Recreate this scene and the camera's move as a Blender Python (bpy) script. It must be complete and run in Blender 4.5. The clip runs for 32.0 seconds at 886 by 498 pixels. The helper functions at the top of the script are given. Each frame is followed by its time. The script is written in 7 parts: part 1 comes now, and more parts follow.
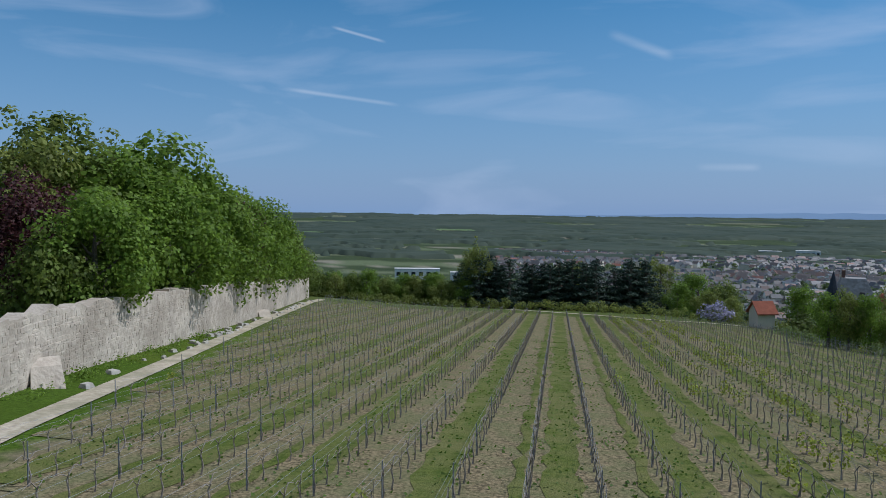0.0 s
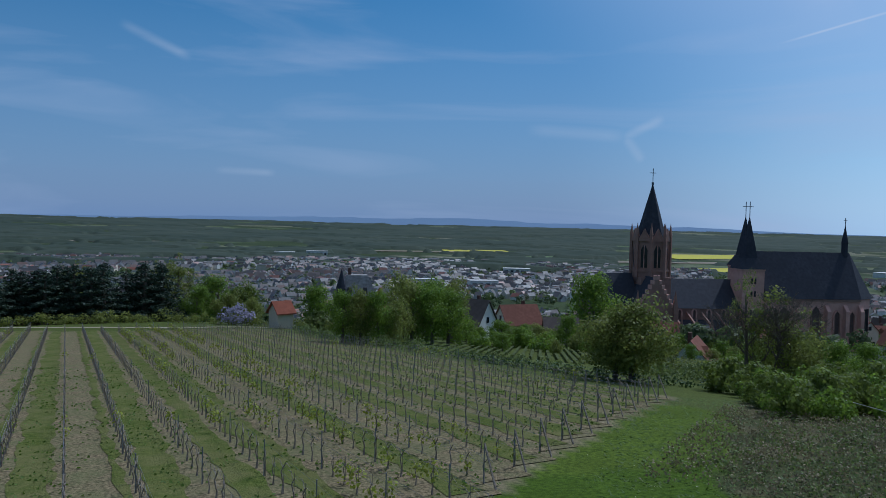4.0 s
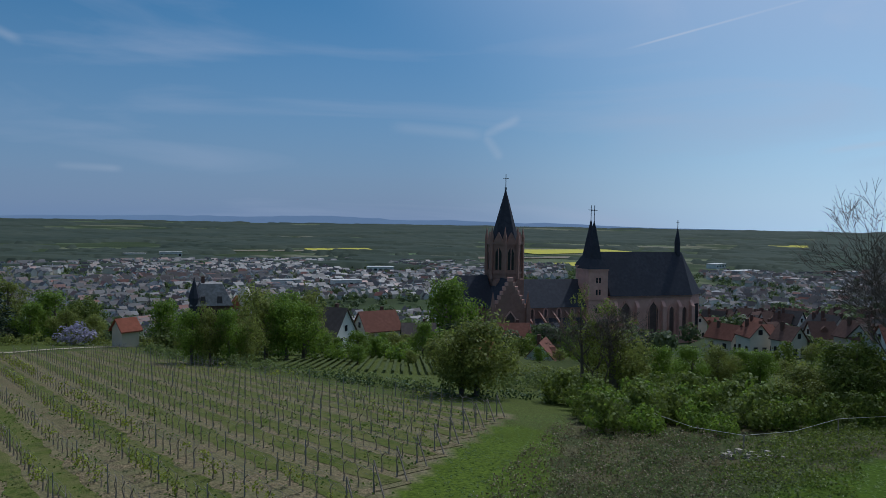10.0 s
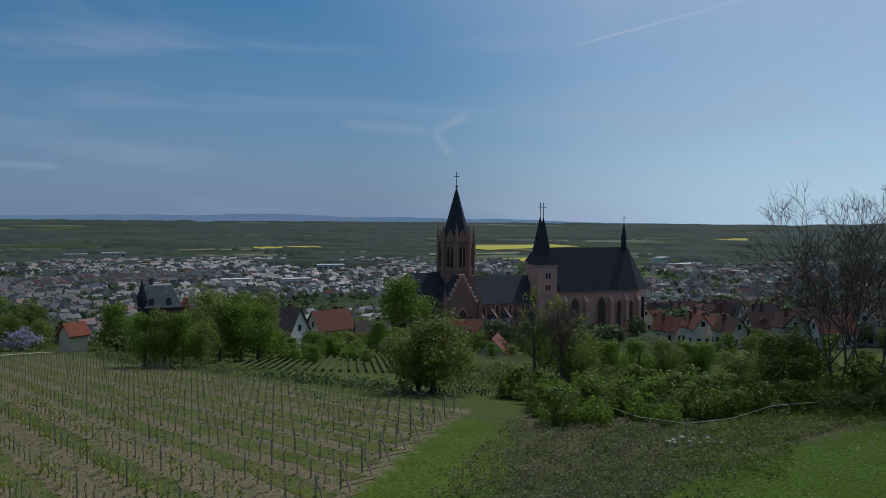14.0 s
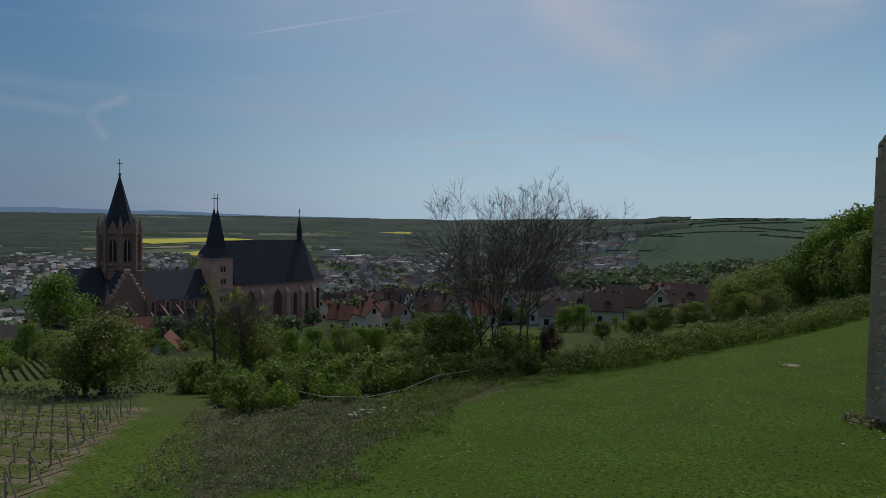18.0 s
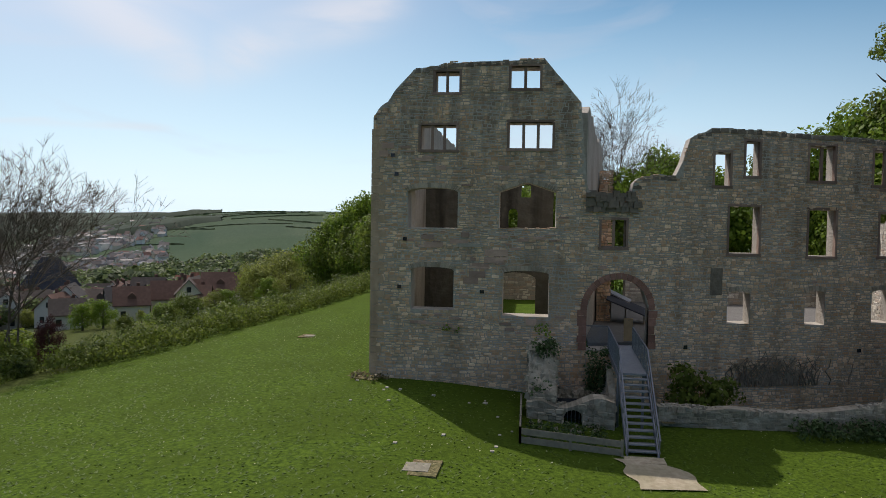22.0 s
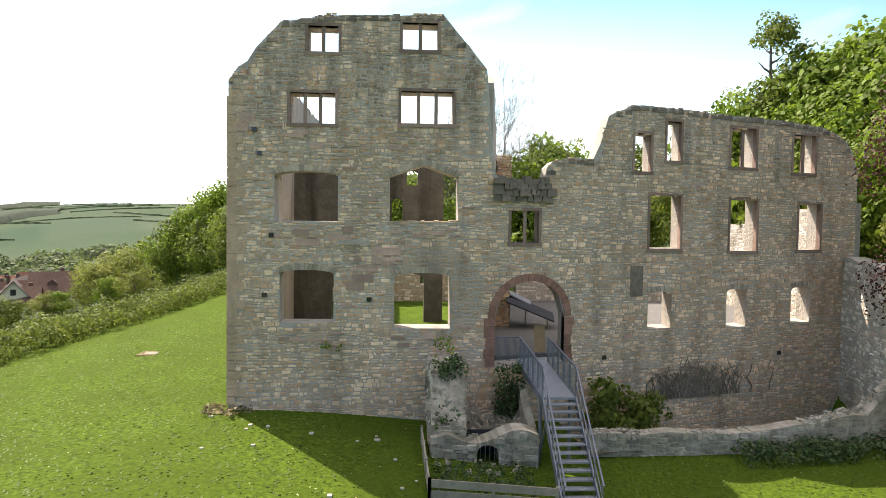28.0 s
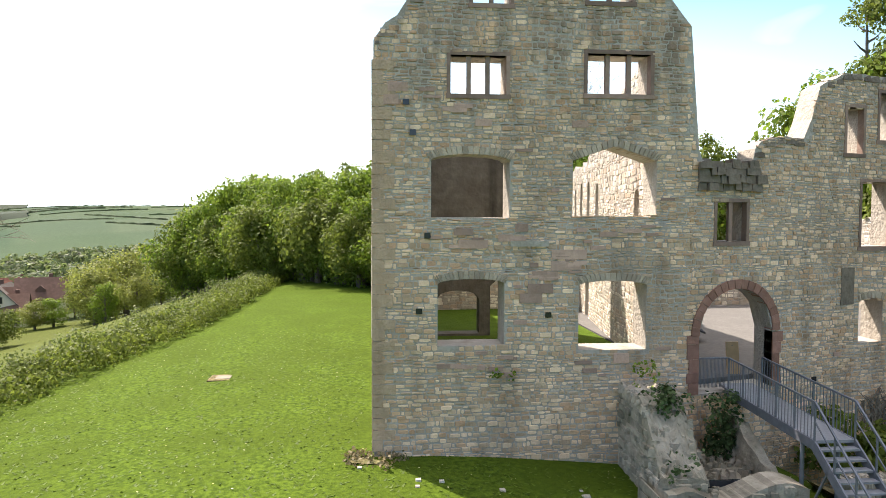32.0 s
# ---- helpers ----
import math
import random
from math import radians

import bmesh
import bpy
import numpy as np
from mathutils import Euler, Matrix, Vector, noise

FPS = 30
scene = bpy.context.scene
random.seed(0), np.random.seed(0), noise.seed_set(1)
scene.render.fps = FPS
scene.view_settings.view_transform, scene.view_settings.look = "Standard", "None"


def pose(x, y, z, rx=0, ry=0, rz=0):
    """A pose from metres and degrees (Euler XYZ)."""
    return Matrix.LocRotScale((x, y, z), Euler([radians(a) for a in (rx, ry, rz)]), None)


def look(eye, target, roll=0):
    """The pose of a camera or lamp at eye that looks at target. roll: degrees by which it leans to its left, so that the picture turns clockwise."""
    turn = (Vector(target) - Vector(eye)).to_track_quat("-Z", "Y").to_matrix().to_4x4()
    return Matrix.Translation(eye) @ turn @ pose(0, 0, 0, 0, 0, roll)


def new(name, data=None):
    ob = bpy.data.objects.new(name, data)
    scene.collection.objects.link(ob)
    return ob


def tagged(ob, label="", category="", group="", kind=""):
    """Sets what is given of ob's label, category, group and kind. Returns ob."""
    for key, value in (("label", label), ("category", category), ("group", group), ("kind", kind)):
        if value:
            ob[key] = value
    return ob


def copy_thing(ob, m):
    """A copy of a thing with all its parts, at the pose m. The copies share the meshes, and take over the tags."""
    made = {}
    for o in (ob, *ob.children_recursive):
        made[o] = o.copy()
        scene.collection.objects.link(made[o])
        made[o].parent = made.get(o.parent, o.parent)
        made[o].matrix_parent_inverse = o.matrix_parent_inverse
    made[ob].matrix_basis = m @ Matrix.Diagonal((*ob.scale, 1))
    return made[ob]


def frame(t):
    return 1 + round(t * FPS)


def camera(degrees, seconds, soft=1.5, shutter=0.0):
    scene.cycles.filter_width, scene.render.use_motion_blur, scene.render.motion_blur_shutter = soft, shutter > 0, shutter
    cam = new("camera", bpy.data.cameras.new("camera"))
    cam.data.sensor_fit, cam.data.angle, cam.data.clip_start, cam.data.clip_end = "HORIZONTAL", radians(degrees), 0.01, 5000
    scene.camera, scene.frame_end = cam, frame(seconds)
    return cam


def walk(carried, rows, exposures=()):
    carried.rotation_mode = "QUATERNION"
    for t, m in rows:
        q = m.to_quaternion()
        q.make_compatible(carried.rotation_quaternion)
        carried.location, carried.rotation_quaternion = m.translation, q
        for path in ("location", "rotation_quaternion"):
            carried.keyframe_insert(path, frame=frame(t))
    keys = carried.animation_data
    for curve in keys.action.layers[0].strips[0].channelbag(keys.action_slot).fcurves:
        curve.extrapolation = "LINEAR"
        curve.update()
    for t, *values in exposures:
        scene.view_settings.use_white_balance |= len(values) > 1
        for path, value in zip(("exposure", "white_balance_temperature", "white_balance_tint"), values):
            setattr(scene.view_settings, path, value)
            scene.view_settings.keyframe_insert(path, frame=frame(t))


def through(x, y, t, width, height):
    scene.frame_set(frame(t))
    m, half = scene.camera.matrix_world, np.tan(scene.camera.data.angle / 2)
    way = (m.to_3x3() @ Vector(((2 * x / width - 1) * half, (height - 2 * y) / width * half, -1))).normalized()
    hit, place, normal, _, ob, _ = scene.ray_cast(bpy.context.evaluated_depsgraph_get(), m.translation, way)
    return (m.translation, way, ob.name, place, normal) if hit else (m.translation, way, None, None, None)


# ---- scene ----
cam = camera(62.2, 32.0, soft=0.75)
PATH = [
    (0, (1.0, -0.592, 7.524), (-3.712, 8.213, 7.029), 0.73),
    (0.5, (0.448, 0.776, 7.602), (-3.256, 10.053, 7.139), 0.71),
    (1, (0.149, 2.151, 7.734), (-2.811, 11.692, 7.292), 0.82),
    (1.5, (0.057, 3.471, 7.5), (-2.064, 13.235, 7.08), 0.98),
    (2, (-0.109, 4.608, 7.238), (-0.94, 14.566, 6.845), 1.18),
    (2.5, (-0.405, 5.491, 7.066), (0.177, 15.468, 6.708), 1.54),
    (3, (-0.368, 5.993, 7.017), (1.038, 15.889, 6.687), 1.56),
    (3.5, (-0.188, 6.183, 7.062), (0.892, 16.118, 6.724), 1.43),
    (4, (-0.021, 6.225, 7.134), (1.383, 16.12, 6.789), 1.46),
    (4.5, (0.091, 6.183, 7.203), (2.422, 15.903, 6.885), 1.55),
    (6.5, (0.394, 6.166, 7.369), (2.781, 15.871, 7.044), 1.36),
    (7, (0.571, 6.075, 7.577), (2.917, 15.791, 7.239), 1.29),
    (7.5, (0.774, 5.941, 8.19), (3.124, 15.655, 7.855), 1.19),
    (8, (0.944, 5.817, 8.792), (3.288, 15.532, 8.447), 1.04),
    (8.5, (1.083, 5.693, 9.001), (3.398, 15.415, 8.651), 1.07),
    (9, (1.137, 5.572, 9.086), (3.564, 15.267, 8.722), 1.08),
    (9.5, (1.08, 5.398, 9.115), (3.511, 15.091, 8.758), 0.98),
    (10, (0.963, 5.079, 9.225), (4.161, 14.548, 8.876), 0.97),
    (10.5, (0.767, 4.687, 9.366), (4.624, 13.907, 9.012), 0.87),
    (11, (0.567, 4.377, 9.469), (4.425, 13.595, 9.117), 0.83),
    (11.5, (0.404, 4.155, 9.535), (4.263, 13.373, 9.173), 0.86),
    (12, (0.282, 4.038, 9.576), (4.233, 13.217, 9.201), 0.74),
    (12.5, (0.184, 4.013, 9.597), (4.134, 13.192, 9.22), 0.69),
    (13, (0.138, 4.016, 9.585), (3.979, 13.241, 9.208), 0.57),
    (13.5, (0.13, 3.964, 9.606), (3.972, 13.188, 9.227), 0.48),
    (15.5, (-0.182, 3.232, 9.606), (3.59, 12.483, 9.165), 0.2),
    (16, (-0.274, 2.803, 9.776), (3.566, 12.025, 9.313), 0.12),
    (16.5, (-0.417, 2.378, 9.958), (4.247, 11.21, 9.469), 0.18),
    (17, (-0.846, 2.286, 9.97), (4.841, 10.497, 9.481), 0.38),
    (17.5, (-1.224, 2.549, 9.758), (5.314, 10.101, 9.297), 0.76),
    (18, (-1.323, 2.92, 9.438), (6.055, 9.658, 9.015), 1.05),
    (18.5, (-1.254, 3.306, 9.149), (6.797, 9.224, 8.752), 0.9),
    (19, (-0.855, 3.68, 8.911), (7.844, 8.599, 8.54), 1.09),
    (19.5, (-0.413, 4.008, 8.668), (8.815, 7.842, 8.293), 1.48),
    (20, (0.002, 4.216, 8.458), (9.673, 6.732, 8.096), 1.58),
    (20.5, (0.34, 3.976, 8.377), (10.266, 5.137, 8.02), 1.28),
    (21, (0.698, 3.694, 8.32), (10.621, 4.864, 7.938), 1.07),
    (21.5, (1.055, 3.426, 8.259), (10.953, 4.801, 7.869), 0.92),
    (22, (1.471, 3.115, 8.233), (11.387, 4.35, 7.833), 0.94),
    (22.5, (1.897, 2.899, 8.22), (11.83, 3.991, 7.82), 0.9),
    (23, (2.315, 2.902, 8.191), (12.237, 4.085, 7.797), 0.82),
    (23.5, (2.897, 2.886, 8.177), (12.877, 3.376, 7.775), 1.02),
    (24, (3.464, 2.721, 8.153), (13.434, 2.051, 7.756), 0.99),
    (24.5, (3.949, 2.784, 8.145), (13.924, 2.216, 7.727), 1.0),
    (25, (4.431, 2.911, 8.088), (14.415, 2.526, 7.665), 0.66),
    (25.5, (4.908, 3.002, 8.061), (14.889, 2.552, 7.625), 0.63),
    (27.5, (7.147, 3.752, 8.186), (17.121, 3.211, 7.712), 0.84),
    (28, (7.851, 4.521, 8.169), (17.820, 3.887, 7.696), 0.81),
    (28.5, (8.650, 5.534, 8.120), (18.616, 4.856, 7.655), 0.97),
    (29, (9.527, 6.726, 8.074), (19.485, 5.938, 7.612), 0.89),
    (29.5, (10.401, 7.739, 8.050), (20.359, 6.959, 7.582), 0.92),
    (30, (11.188, 8.751, 8.001), (21.140, 7.892, 7.529), 0.86),
    (30.5, (11.993, 9.437, 7.959), (21.933, 8.450, 7.480), 0.54),
    (31, (12.731, 10.012, 7.934), (22.672, 9.041, 7.455), 0.40),
    (31.5, (13.438, 10.483, 7.936), (23.382, 9.540, 7.459), 0.30),
    (32, (14.116, 11.021, 7.965), (24.055, 10.035, 7.477), 0.19),
]
walk(cam, [(t, look(eye, target, roll)) for t, eye, target, roll in PATH],
     exposures=[(0, -0.33, 5600, 12), (2, -0.5, 5250, 12), (4, -0.72, 5200, 12), (9, -0.82, 5480, 12), (13, -0.88, 5700, 12), (18, -1.1, 6100, 13), (20.5, -1.16, 6500, 16), (21.5, -0.46, 6700, 17), (23, 0.15, 7200, 18), (24.5, 0.85, 7650, 19), (28, 1.33, 7650, 19), (32, 1.47, 7500, 19)])

# ---- light: a clear spring noon, the sun behind the ruin ----
SUN_EL, SUN_AZ = radians(52), math.atan2(0.8, 0.6)
SUN = Vector((math.sin(SUN_AZ) * math.cos(SUN_EL), math.cos(SUN_AZ) * math.cos(SUN_EL), math.sin(SUN_EL)))
world = bpy.data.worlds.new("sky")
scene.world = world
world.use_nodes = True
wn, wl = world.node_tree.nodes, world.node_tree.links
sky = wn.new("ShaderNodeTexSky")
sky.sky_type, sky.sun_disc, sky.sun_elevation, sky.sun_rotation = "NISHITA", False, SUN_EL, SUN_AZ
sky.air_density, sky.dust_density, sky.ozone_density = 1.0, 0.6, 4.0
co = wn.new("ShaderNodeTexCoord")
mp = wn.new("ShaderNodeMapping")
mp.inputs["Scale"].default_value = (1.0, 2.4, 8.0)
mp.inputs["Rotation"].default_value = (0.1, 0.35, 0.5)
cl = wn.new("ShaderNodeTexNoise")
cl.inputs["Scale"].default_value, cl.inputs["Detail"].default_value, cl.inputs["Distortion"].default_value = 1.5, 8, 1.1
cr = wn.new("ShaderNodeValToRGB")
cr.color_ramp.elements[0].position, cr.color_ramp.elements[1].position = 0.5, 0.8
cr.color_ramp.elements[1].color = (0.45, 0.45, 0.45, 1)
mx = wn.new("ShaderNodeMix")
mx.data_type = "RGBA"
mx.inputs["B"].default_value = (5.8, 6.5, 7.6, 1)
wl.new(co.outputs["Generated"], mp.inputs["Vector"])
wl.new(mp.outputs["Vector"], cl.inputs["Vector"])
wl.new(cl.outputs["Fac"], cr.inputs["Fac"])
wl.new(cr.outputs["Color"], mx.inputs["Factor"])
deep = wn.new("ShaderNodeHueSaturation")
deep.inputs["Hue"].default_value = 0.484
deep.inputs["Saturation"].default_value, deep.inputs["Value"].default_value = 1.3, 0.88
wl.new(sky.outputs["Color"], deep.inputs["Color"])
sep, lowr, pale = wn.new("ShaderNodeSeparateXYZ"), wn.new("ShaderNodeMapRange"), wn.new("ShaderNodeMix")
lowr.inputs["From Min"].default_value, lowr.inputs["From Max"].default_value = 0.0, 0.32
lowr.inputs["To Min"].default_value, lowr.inputs["To Max"].default_value = 0.85, 0.0
pale.data_type = "RGBA"
side, toward, sunny = wn.new("ShaderNodeVectorMath"), wn.new("ShaderNodeMapRange"), wn.new("ShaderNodeMix")
side.operation, sunny.data_type = "DOT_PRODUCT", "RGBA"
side.inputs[1].default_value = (math.sin(radians(78)), math.cos(radians(78)), 0)
toward.interpolation_type = "SMOOTHSTEP"
toward.inputs["From Min"].default_value, toward.inputs["From Max"].default_value = 0.45, 1.0
sunny.inputs["A"].default_value, sunny.inputs["B"].default_value = (2.5, 3.8, 5.8, 1), (8.2, 11.2, 12.8, 1)
wl.new(co.outputs["Generated"], side.inputs[0])
wl.new(side.outputs["Value"], toward.inputs["Value"])
wl.new(toward.outputs["Result"], sunny.inputs["Factor"])
wl.new(sunny.outputs["Result"], pale.inputs["B"])
wl.new(co.outputs["Generated"], sep.inputs["Vector"])
wl.new(sep.outputs["Z"], lowr.inputs["Value"])
wl.new(lowr.outputs["Result"], pale.inputs["Factor"])
wl.new(deep.outputs["Color"], pale.inputs["A"])
# Pale dome added above the visible sky to lift and neutralise the fill.
fill_veil, high = wn.new("ShaderNodeMix"), wn.new("ShaderNodeMapRange")
fill_veil.data_type, high.interpolation_type = "RGBA", "SMOOTHSTEP"
high.inputs["From Min"].default_value, high.inputs["From Max"].default_value, high.inputs["To Max"].default_value = 0.38, 0.85, 0.6
fill_veil.inputs["B"].default_value = (6.2, 6.3, 6.4, 1)
wl.new(sep.outputs["Z"], high.inputs["Value"])
wl.new(high.outputs["Result"], fill_veil.inputs["Factor"])
wl.new(pale.outputs["Result"], fill_veil.inputs["A"])
wl.new(fill_veil.outputs["Result"], mx.inputs["A"])
dot, aur, glow = wn.new("ShaderNodeVectorMath"), wn.new("ShaderNodeMapRange"), wn.new("ShaderNodeMix")
dot.operation = "DOT_PRODUCT"
dot.inputs[1].default_value = SUN
aur.interpolation_type = "SMOOTHSTEP"
aur.inputs["From Min"].default_value, aur.inputs["From Max"].default_value = 0.64, 1.0
aur.inputs["To Min"].default_value, aur.inputs["To Max"].default_value = 0.0, 0.95
glow.data_type = "RGBA"
glow.inputs["B"].default_value = (9.5, 10.2, 11.2, 1)
wl.new(co.outputs["Generated"], dot.inputs[0])
wl.new(dot.outputs["Value"], aur.inputs["Value"])
wl.new(aur.outputs["Result"], glow.inputs["Factor"])
# thin trails and wisps of high cloud: from, to, width, strength
STREAKS = (((0.526, 0.819, 0.228), (0.685, 0.676, 0.271), 0.0022, 0.5), ((0.366, 0.923, 0.118), (0.409, 0.901, 0.142), 0.009, 0.26), ((0.368, 0.922, 0.119), (0.39, 0.916, 0.088), 0.01, 0.24), ((0.25, 0.96, 0.128), (0.366, 0.923, 0.12), 0.012, 0.22),
           ((0.713, 0.695, 0.094), (0.818, 0.564, 0.112), 0.006, 0.35), ((0.782, 0.614, 0.105), (0.883, 0.457, 0.11), 0.008, 0.3), ((0.887, 0.424, 0.183), (0.943, 0.165, 0.289), 0.05, 0.6), ((0.772, 0.563, 0.295), (0.896, 0.411, 0.169), 0.06, 0.55),
           ((-0.581, 0.778, 0.237), (-0.529, 0.819, 0.222), 0.003, 0.4), ((-0.636, 0.755, 0.158), (-0.524, 0.84, 0.143), 0.004, 0.3), ((-0.159, 0.985, 0.062), (-0.087, 0.994, 0.061), 0.007, 0.3), ((-0.263, 0.937, 0.231), (-0.19, 0.961, 0.2), 0.009, 0.25))


def sky_math(op, a, b=None):
    k = wn.new("ShaderNodeMath")
    k.operation = op
    for i, q in enumerate((a, b)):
        if isinstance(q, (int, float)):
            k.inputs[i].default_value = q
        elif q is not None:
            wl.new(q, k.inputs[i])
    return k.outputs[0]


def sky_dot(v):
    k = wn.new("ShaderNodeVectorMath")
    k.operation = "DOT_PRODUCT"
    k.inputs[1].default_value = v
    wl.new(co.outputs["Generated"], k.inputs[0])
    return k.outputs["Value"]


def sky_range(v, a, b, c, d):
    k = wn.new("ShaderNodeMapRange")
    k.interpolation_type = "SMOOTHSTEP"
    for i, q in zip(("From Min", "From Max", "To Min", "To Max"), (a, b, c, d)):
        k.inputs[i].default_value = q
    wl.new(v, k.inputs["Value"])
    return k.outputs["Result"]


trail = None
for a, b, w, k in STREAKS:
    a, b = Vector(a).normalized(), Vector(b).normalized()
    half = (a + b).normalized().dot(a)
    across = sky_range(sky_math("ABSOLUTE", sky_dot(a.cross(b).normalized())), 0.0, w, k, 0.0)
    along = sky_range(sky_dot((a + b).normalized()), 1 - (1 - half) * 1.3, 1 - (1 - half) * 0.4, 0.0, 1.0)
    one = sky_math("MULTIPLY", across, along)
    trail = one if trail is None else sky_math("MAXIMUM", trail, one)
trail = sky_math("MULTIPLY", trail, sky_range(cl.outputs["Fac"], 0.3, 0.55, 0.35, 1.0))
wisp = wn.new("ShaderNodeMix")
wisp.data_type = "RGBA"
wisp.inputs["B"].default_value = (7.4, 7.8, 8.2, 1)
wl.new(trail, wisp.inputs["Factor"])
wl.new(mx.outputs["Result"], wisp.inputs["A"])
wl.new(wisp.outputs["Result"], glow.inputs["A"])
wl.new(glow.outputs["Result"], wn["Background"].inputs["Color"])
wn["Background"].inputs["Strength"].default_value = 0.11
sun = new("sun", bpy.data.lights.new("sun", "SUN"))
sun.data.energy, sun.data.angle, sun.data.color = 3.6, radians(0.55), (1.0, 0.99, 0.93)
sun.rotation_euler = SUN.to_track_quat("Z", "Y").to_euler()


# ---- materials ----
def mat(name, a, b, scale=3.0, big=0.25, c=None, rough=0.9, bump=0.3, bump_scale=None, metal=0.0, island=0.0, tint=False, spec=0.3, objrand=0.0):
    """Two tones mixed by a fine noise, drifting to a third over large patches."""
    m = bpy.data.materials.new(name)
    m.use_nodes = True
    n, l = m.node_tree.nodes, m.node_tree.links
    bs = n["Principled BSDF"]
    bs.inputs["Roughness"].default_value, bs.inputs["Metallic"].default_value = rough, metal
    bs.inputs["Specular IOR Level"].default_value = spec
    tc = n.new("ShaderNodeTexCoord")
    fine, coarse = n.new("ShaderNodeTexNoise"), n.new("ShaderNodeTexNoise")
    for t, s, d in ((fine, scale, 6), (coarse, scale * big, 3)):
        t.inputs["Scale"].default_value, t.inputs["Detail"].default_value = s, d
        l.new(tc.outputs["Object"], t.inputs["Vector"])
    r1, r2 = n.new("ShaderNodeValToRGB"), n.new("ShaderNodeValToRGB")
    for r in (r1, r2):
        r.color_ramp.elements[0].position, r.color_ramp.elements[1].position = 0.36, 0.64
    r1.color_ramp.elements[0].color, r1.color_ramp.elements[1].color = (*a, 1), (*b, 1)
    l.new(fine.outputs["Fac"], r1.inputs["Fac"])
    l.new(coarse.outputs["Fac"], r2.inputs["Fac"])
    m1 = n.new("ShaderNodeMix")
    m1.data_type = "RGBA"
    m1.inputs["B"].default_value = (*(c or [(x + y) * 0.42 for x, y in zip(a, b)]), 1)
    half = n.new("ShaderNodeMath")
    half.operation = "MULTIPLY"
    half.inputs[1].default_value = 0.65
    l.new(r2.outputs["Color"], half.inputs[0])
    l.new(half.outputs[0], m1.inputs["Factor"])
    l.new(r1.outputs["Color"], m1.inputs["A"])
    out = m1.outputs["Result"]
    if tint:
        at, mm = n.new("ShaderNodeVertexColor"), n.new("ShaderNodeMix")
        at.layer_name = "tint"
        mm.data_type, mm.blend_type = "RGBA", "MULTIPLY"
        mm.inputs["Factor"].default_value = 1.0
        l.new(at.outputs["Color"], mm.inputs["A"])
        l.new(out, mm.inputs["B"])
        out = mm.outputs["Result"]
    if island or objrand:
        if island:
            g = n.new("ShaderNodeNewGeometry").outputs["Random Per Island"]
        else:
            g = n.new("ShaderNodeObjectInfo").outputs["Random"]
        k = island or objrand
        mr, hv = n.new("ShaderNodeMapRange"), n.new("ShaderNodeHueSaturation")
        mr.inputs["To Min"].default_value, mr.inputs["To Max"].default_value = 1 - k, 1 + k
        l.new(g, mr.inputs["Value"])
        l.new(mr.outputs["Result"], hv.inputs["Value"])
        l.new(out, hv.inputs["Color"])
        out = hv.outputs["Color"]
    l.new(out, bs.inputs["Base Color"])
    if bump:
        bn, bp = n.new("ShaderNodeTexNoise"), n.new("ShaderNodeBump")
        bn.inputs["Scale"].default_value, bn.inputs["Detail"].default_value = bump_scale or scale * 2, 5
        bp.inputs["Strength"].default_value, bp.inputs["Distance"].default_value = bump, 0.08
        l.new(tc.outputs["Object"], bn.inputs["Vector"])
        l.new(bn.outputs["Fac"], bp.inputs["Height"])
        l.new(bp.outputs["Normal"], bs.inputs["Normal"])
    return m


def leafy(name, a, b, through=0.35, vary=0.35):
    """Leaves: matt, letting some light through, each one of its own tone."""
    m = mat(name, a, b, 0.6, 0.3, rough=0.6, bump=0, island=vary, spec=0.25)
    n, l = m.node_tree.nodes, m.node_tree.links
    bs, tr, ad = n["Principled BSDF"], n.new("ShaderNodeBsdfTranslucent"), n.new("ShaderNodeMixShader")
    ad.inputs["Fac"].default_value = through
    l.new(bs.inputs["Base Color"].links[0].from_socket, tr.inputs["Color"])
    l.new(bs.outputs["BSDF"], ad.inputs[1])
    l.new(tr.outputs["BSDF"], ad.inputs[2])
    l.new(ad.outputs["Shader"], n["Material Output"].inputs["Surface"])
    return m


STONE = mat("ruin_stone", (0.8, 0.6, 0.435), (0.66, 0.485, 0.345), 2.5, 0.12, (0.56, 0.4, 0.275), bump=0.6, bump_scale=9, island=0.12)
CORE = mat("ruin_mortar", (0.5, 0.455, 0.4), (0.43, 0.39, 0.34), 4, 0.1, (0.36, 0.32, 0.27), bump=0.8, bump_scale=7)
TOPSTONE = mat("weathered_crown", (0.155, 0.125, 0.095), (0.25, 0.205, 0.16), 3, 0.2, bump=0.7, bump_scale=6, island=0.3)
PATCH = mat("reddish_patch_stone", (0.5, 0.335, 0.265), (0.39, 0.26, 0.205), 3, 0.3, bump=0.5, objrand=0.3)
RED = mat("red_sandstone", (0.36, 0.185, 0.14), (0.26, 0.135, 0.1), 3, 0.3, bump=0.4, objrand=0.25)
PALE = mat("pale_limestone", (0.68, 0.645, 0.575), (0.56, 0.525, 0.455), 2.2, 0.15, (0.48, 0.44, 0.38), bump=0.7, bump_scale=6, island=0.2)
GROUND = mat("ground_cover", (0.6, 0.64, 0.6), (1.34, 1.3, 1.2), 6.0, 0.05, (0.8, 0.76, 0.7), bump=0.5, bump_scale=16, tint=True, spec=0.04)
LAWN = mat("mown_grass", (0.055, 0.1, 0.012), (0.085, 0.14, 0.016), 2.0, 0.1, (0.065, 0.11, 0.014), bump=0.6, bump_scale=14, spec=0.04)
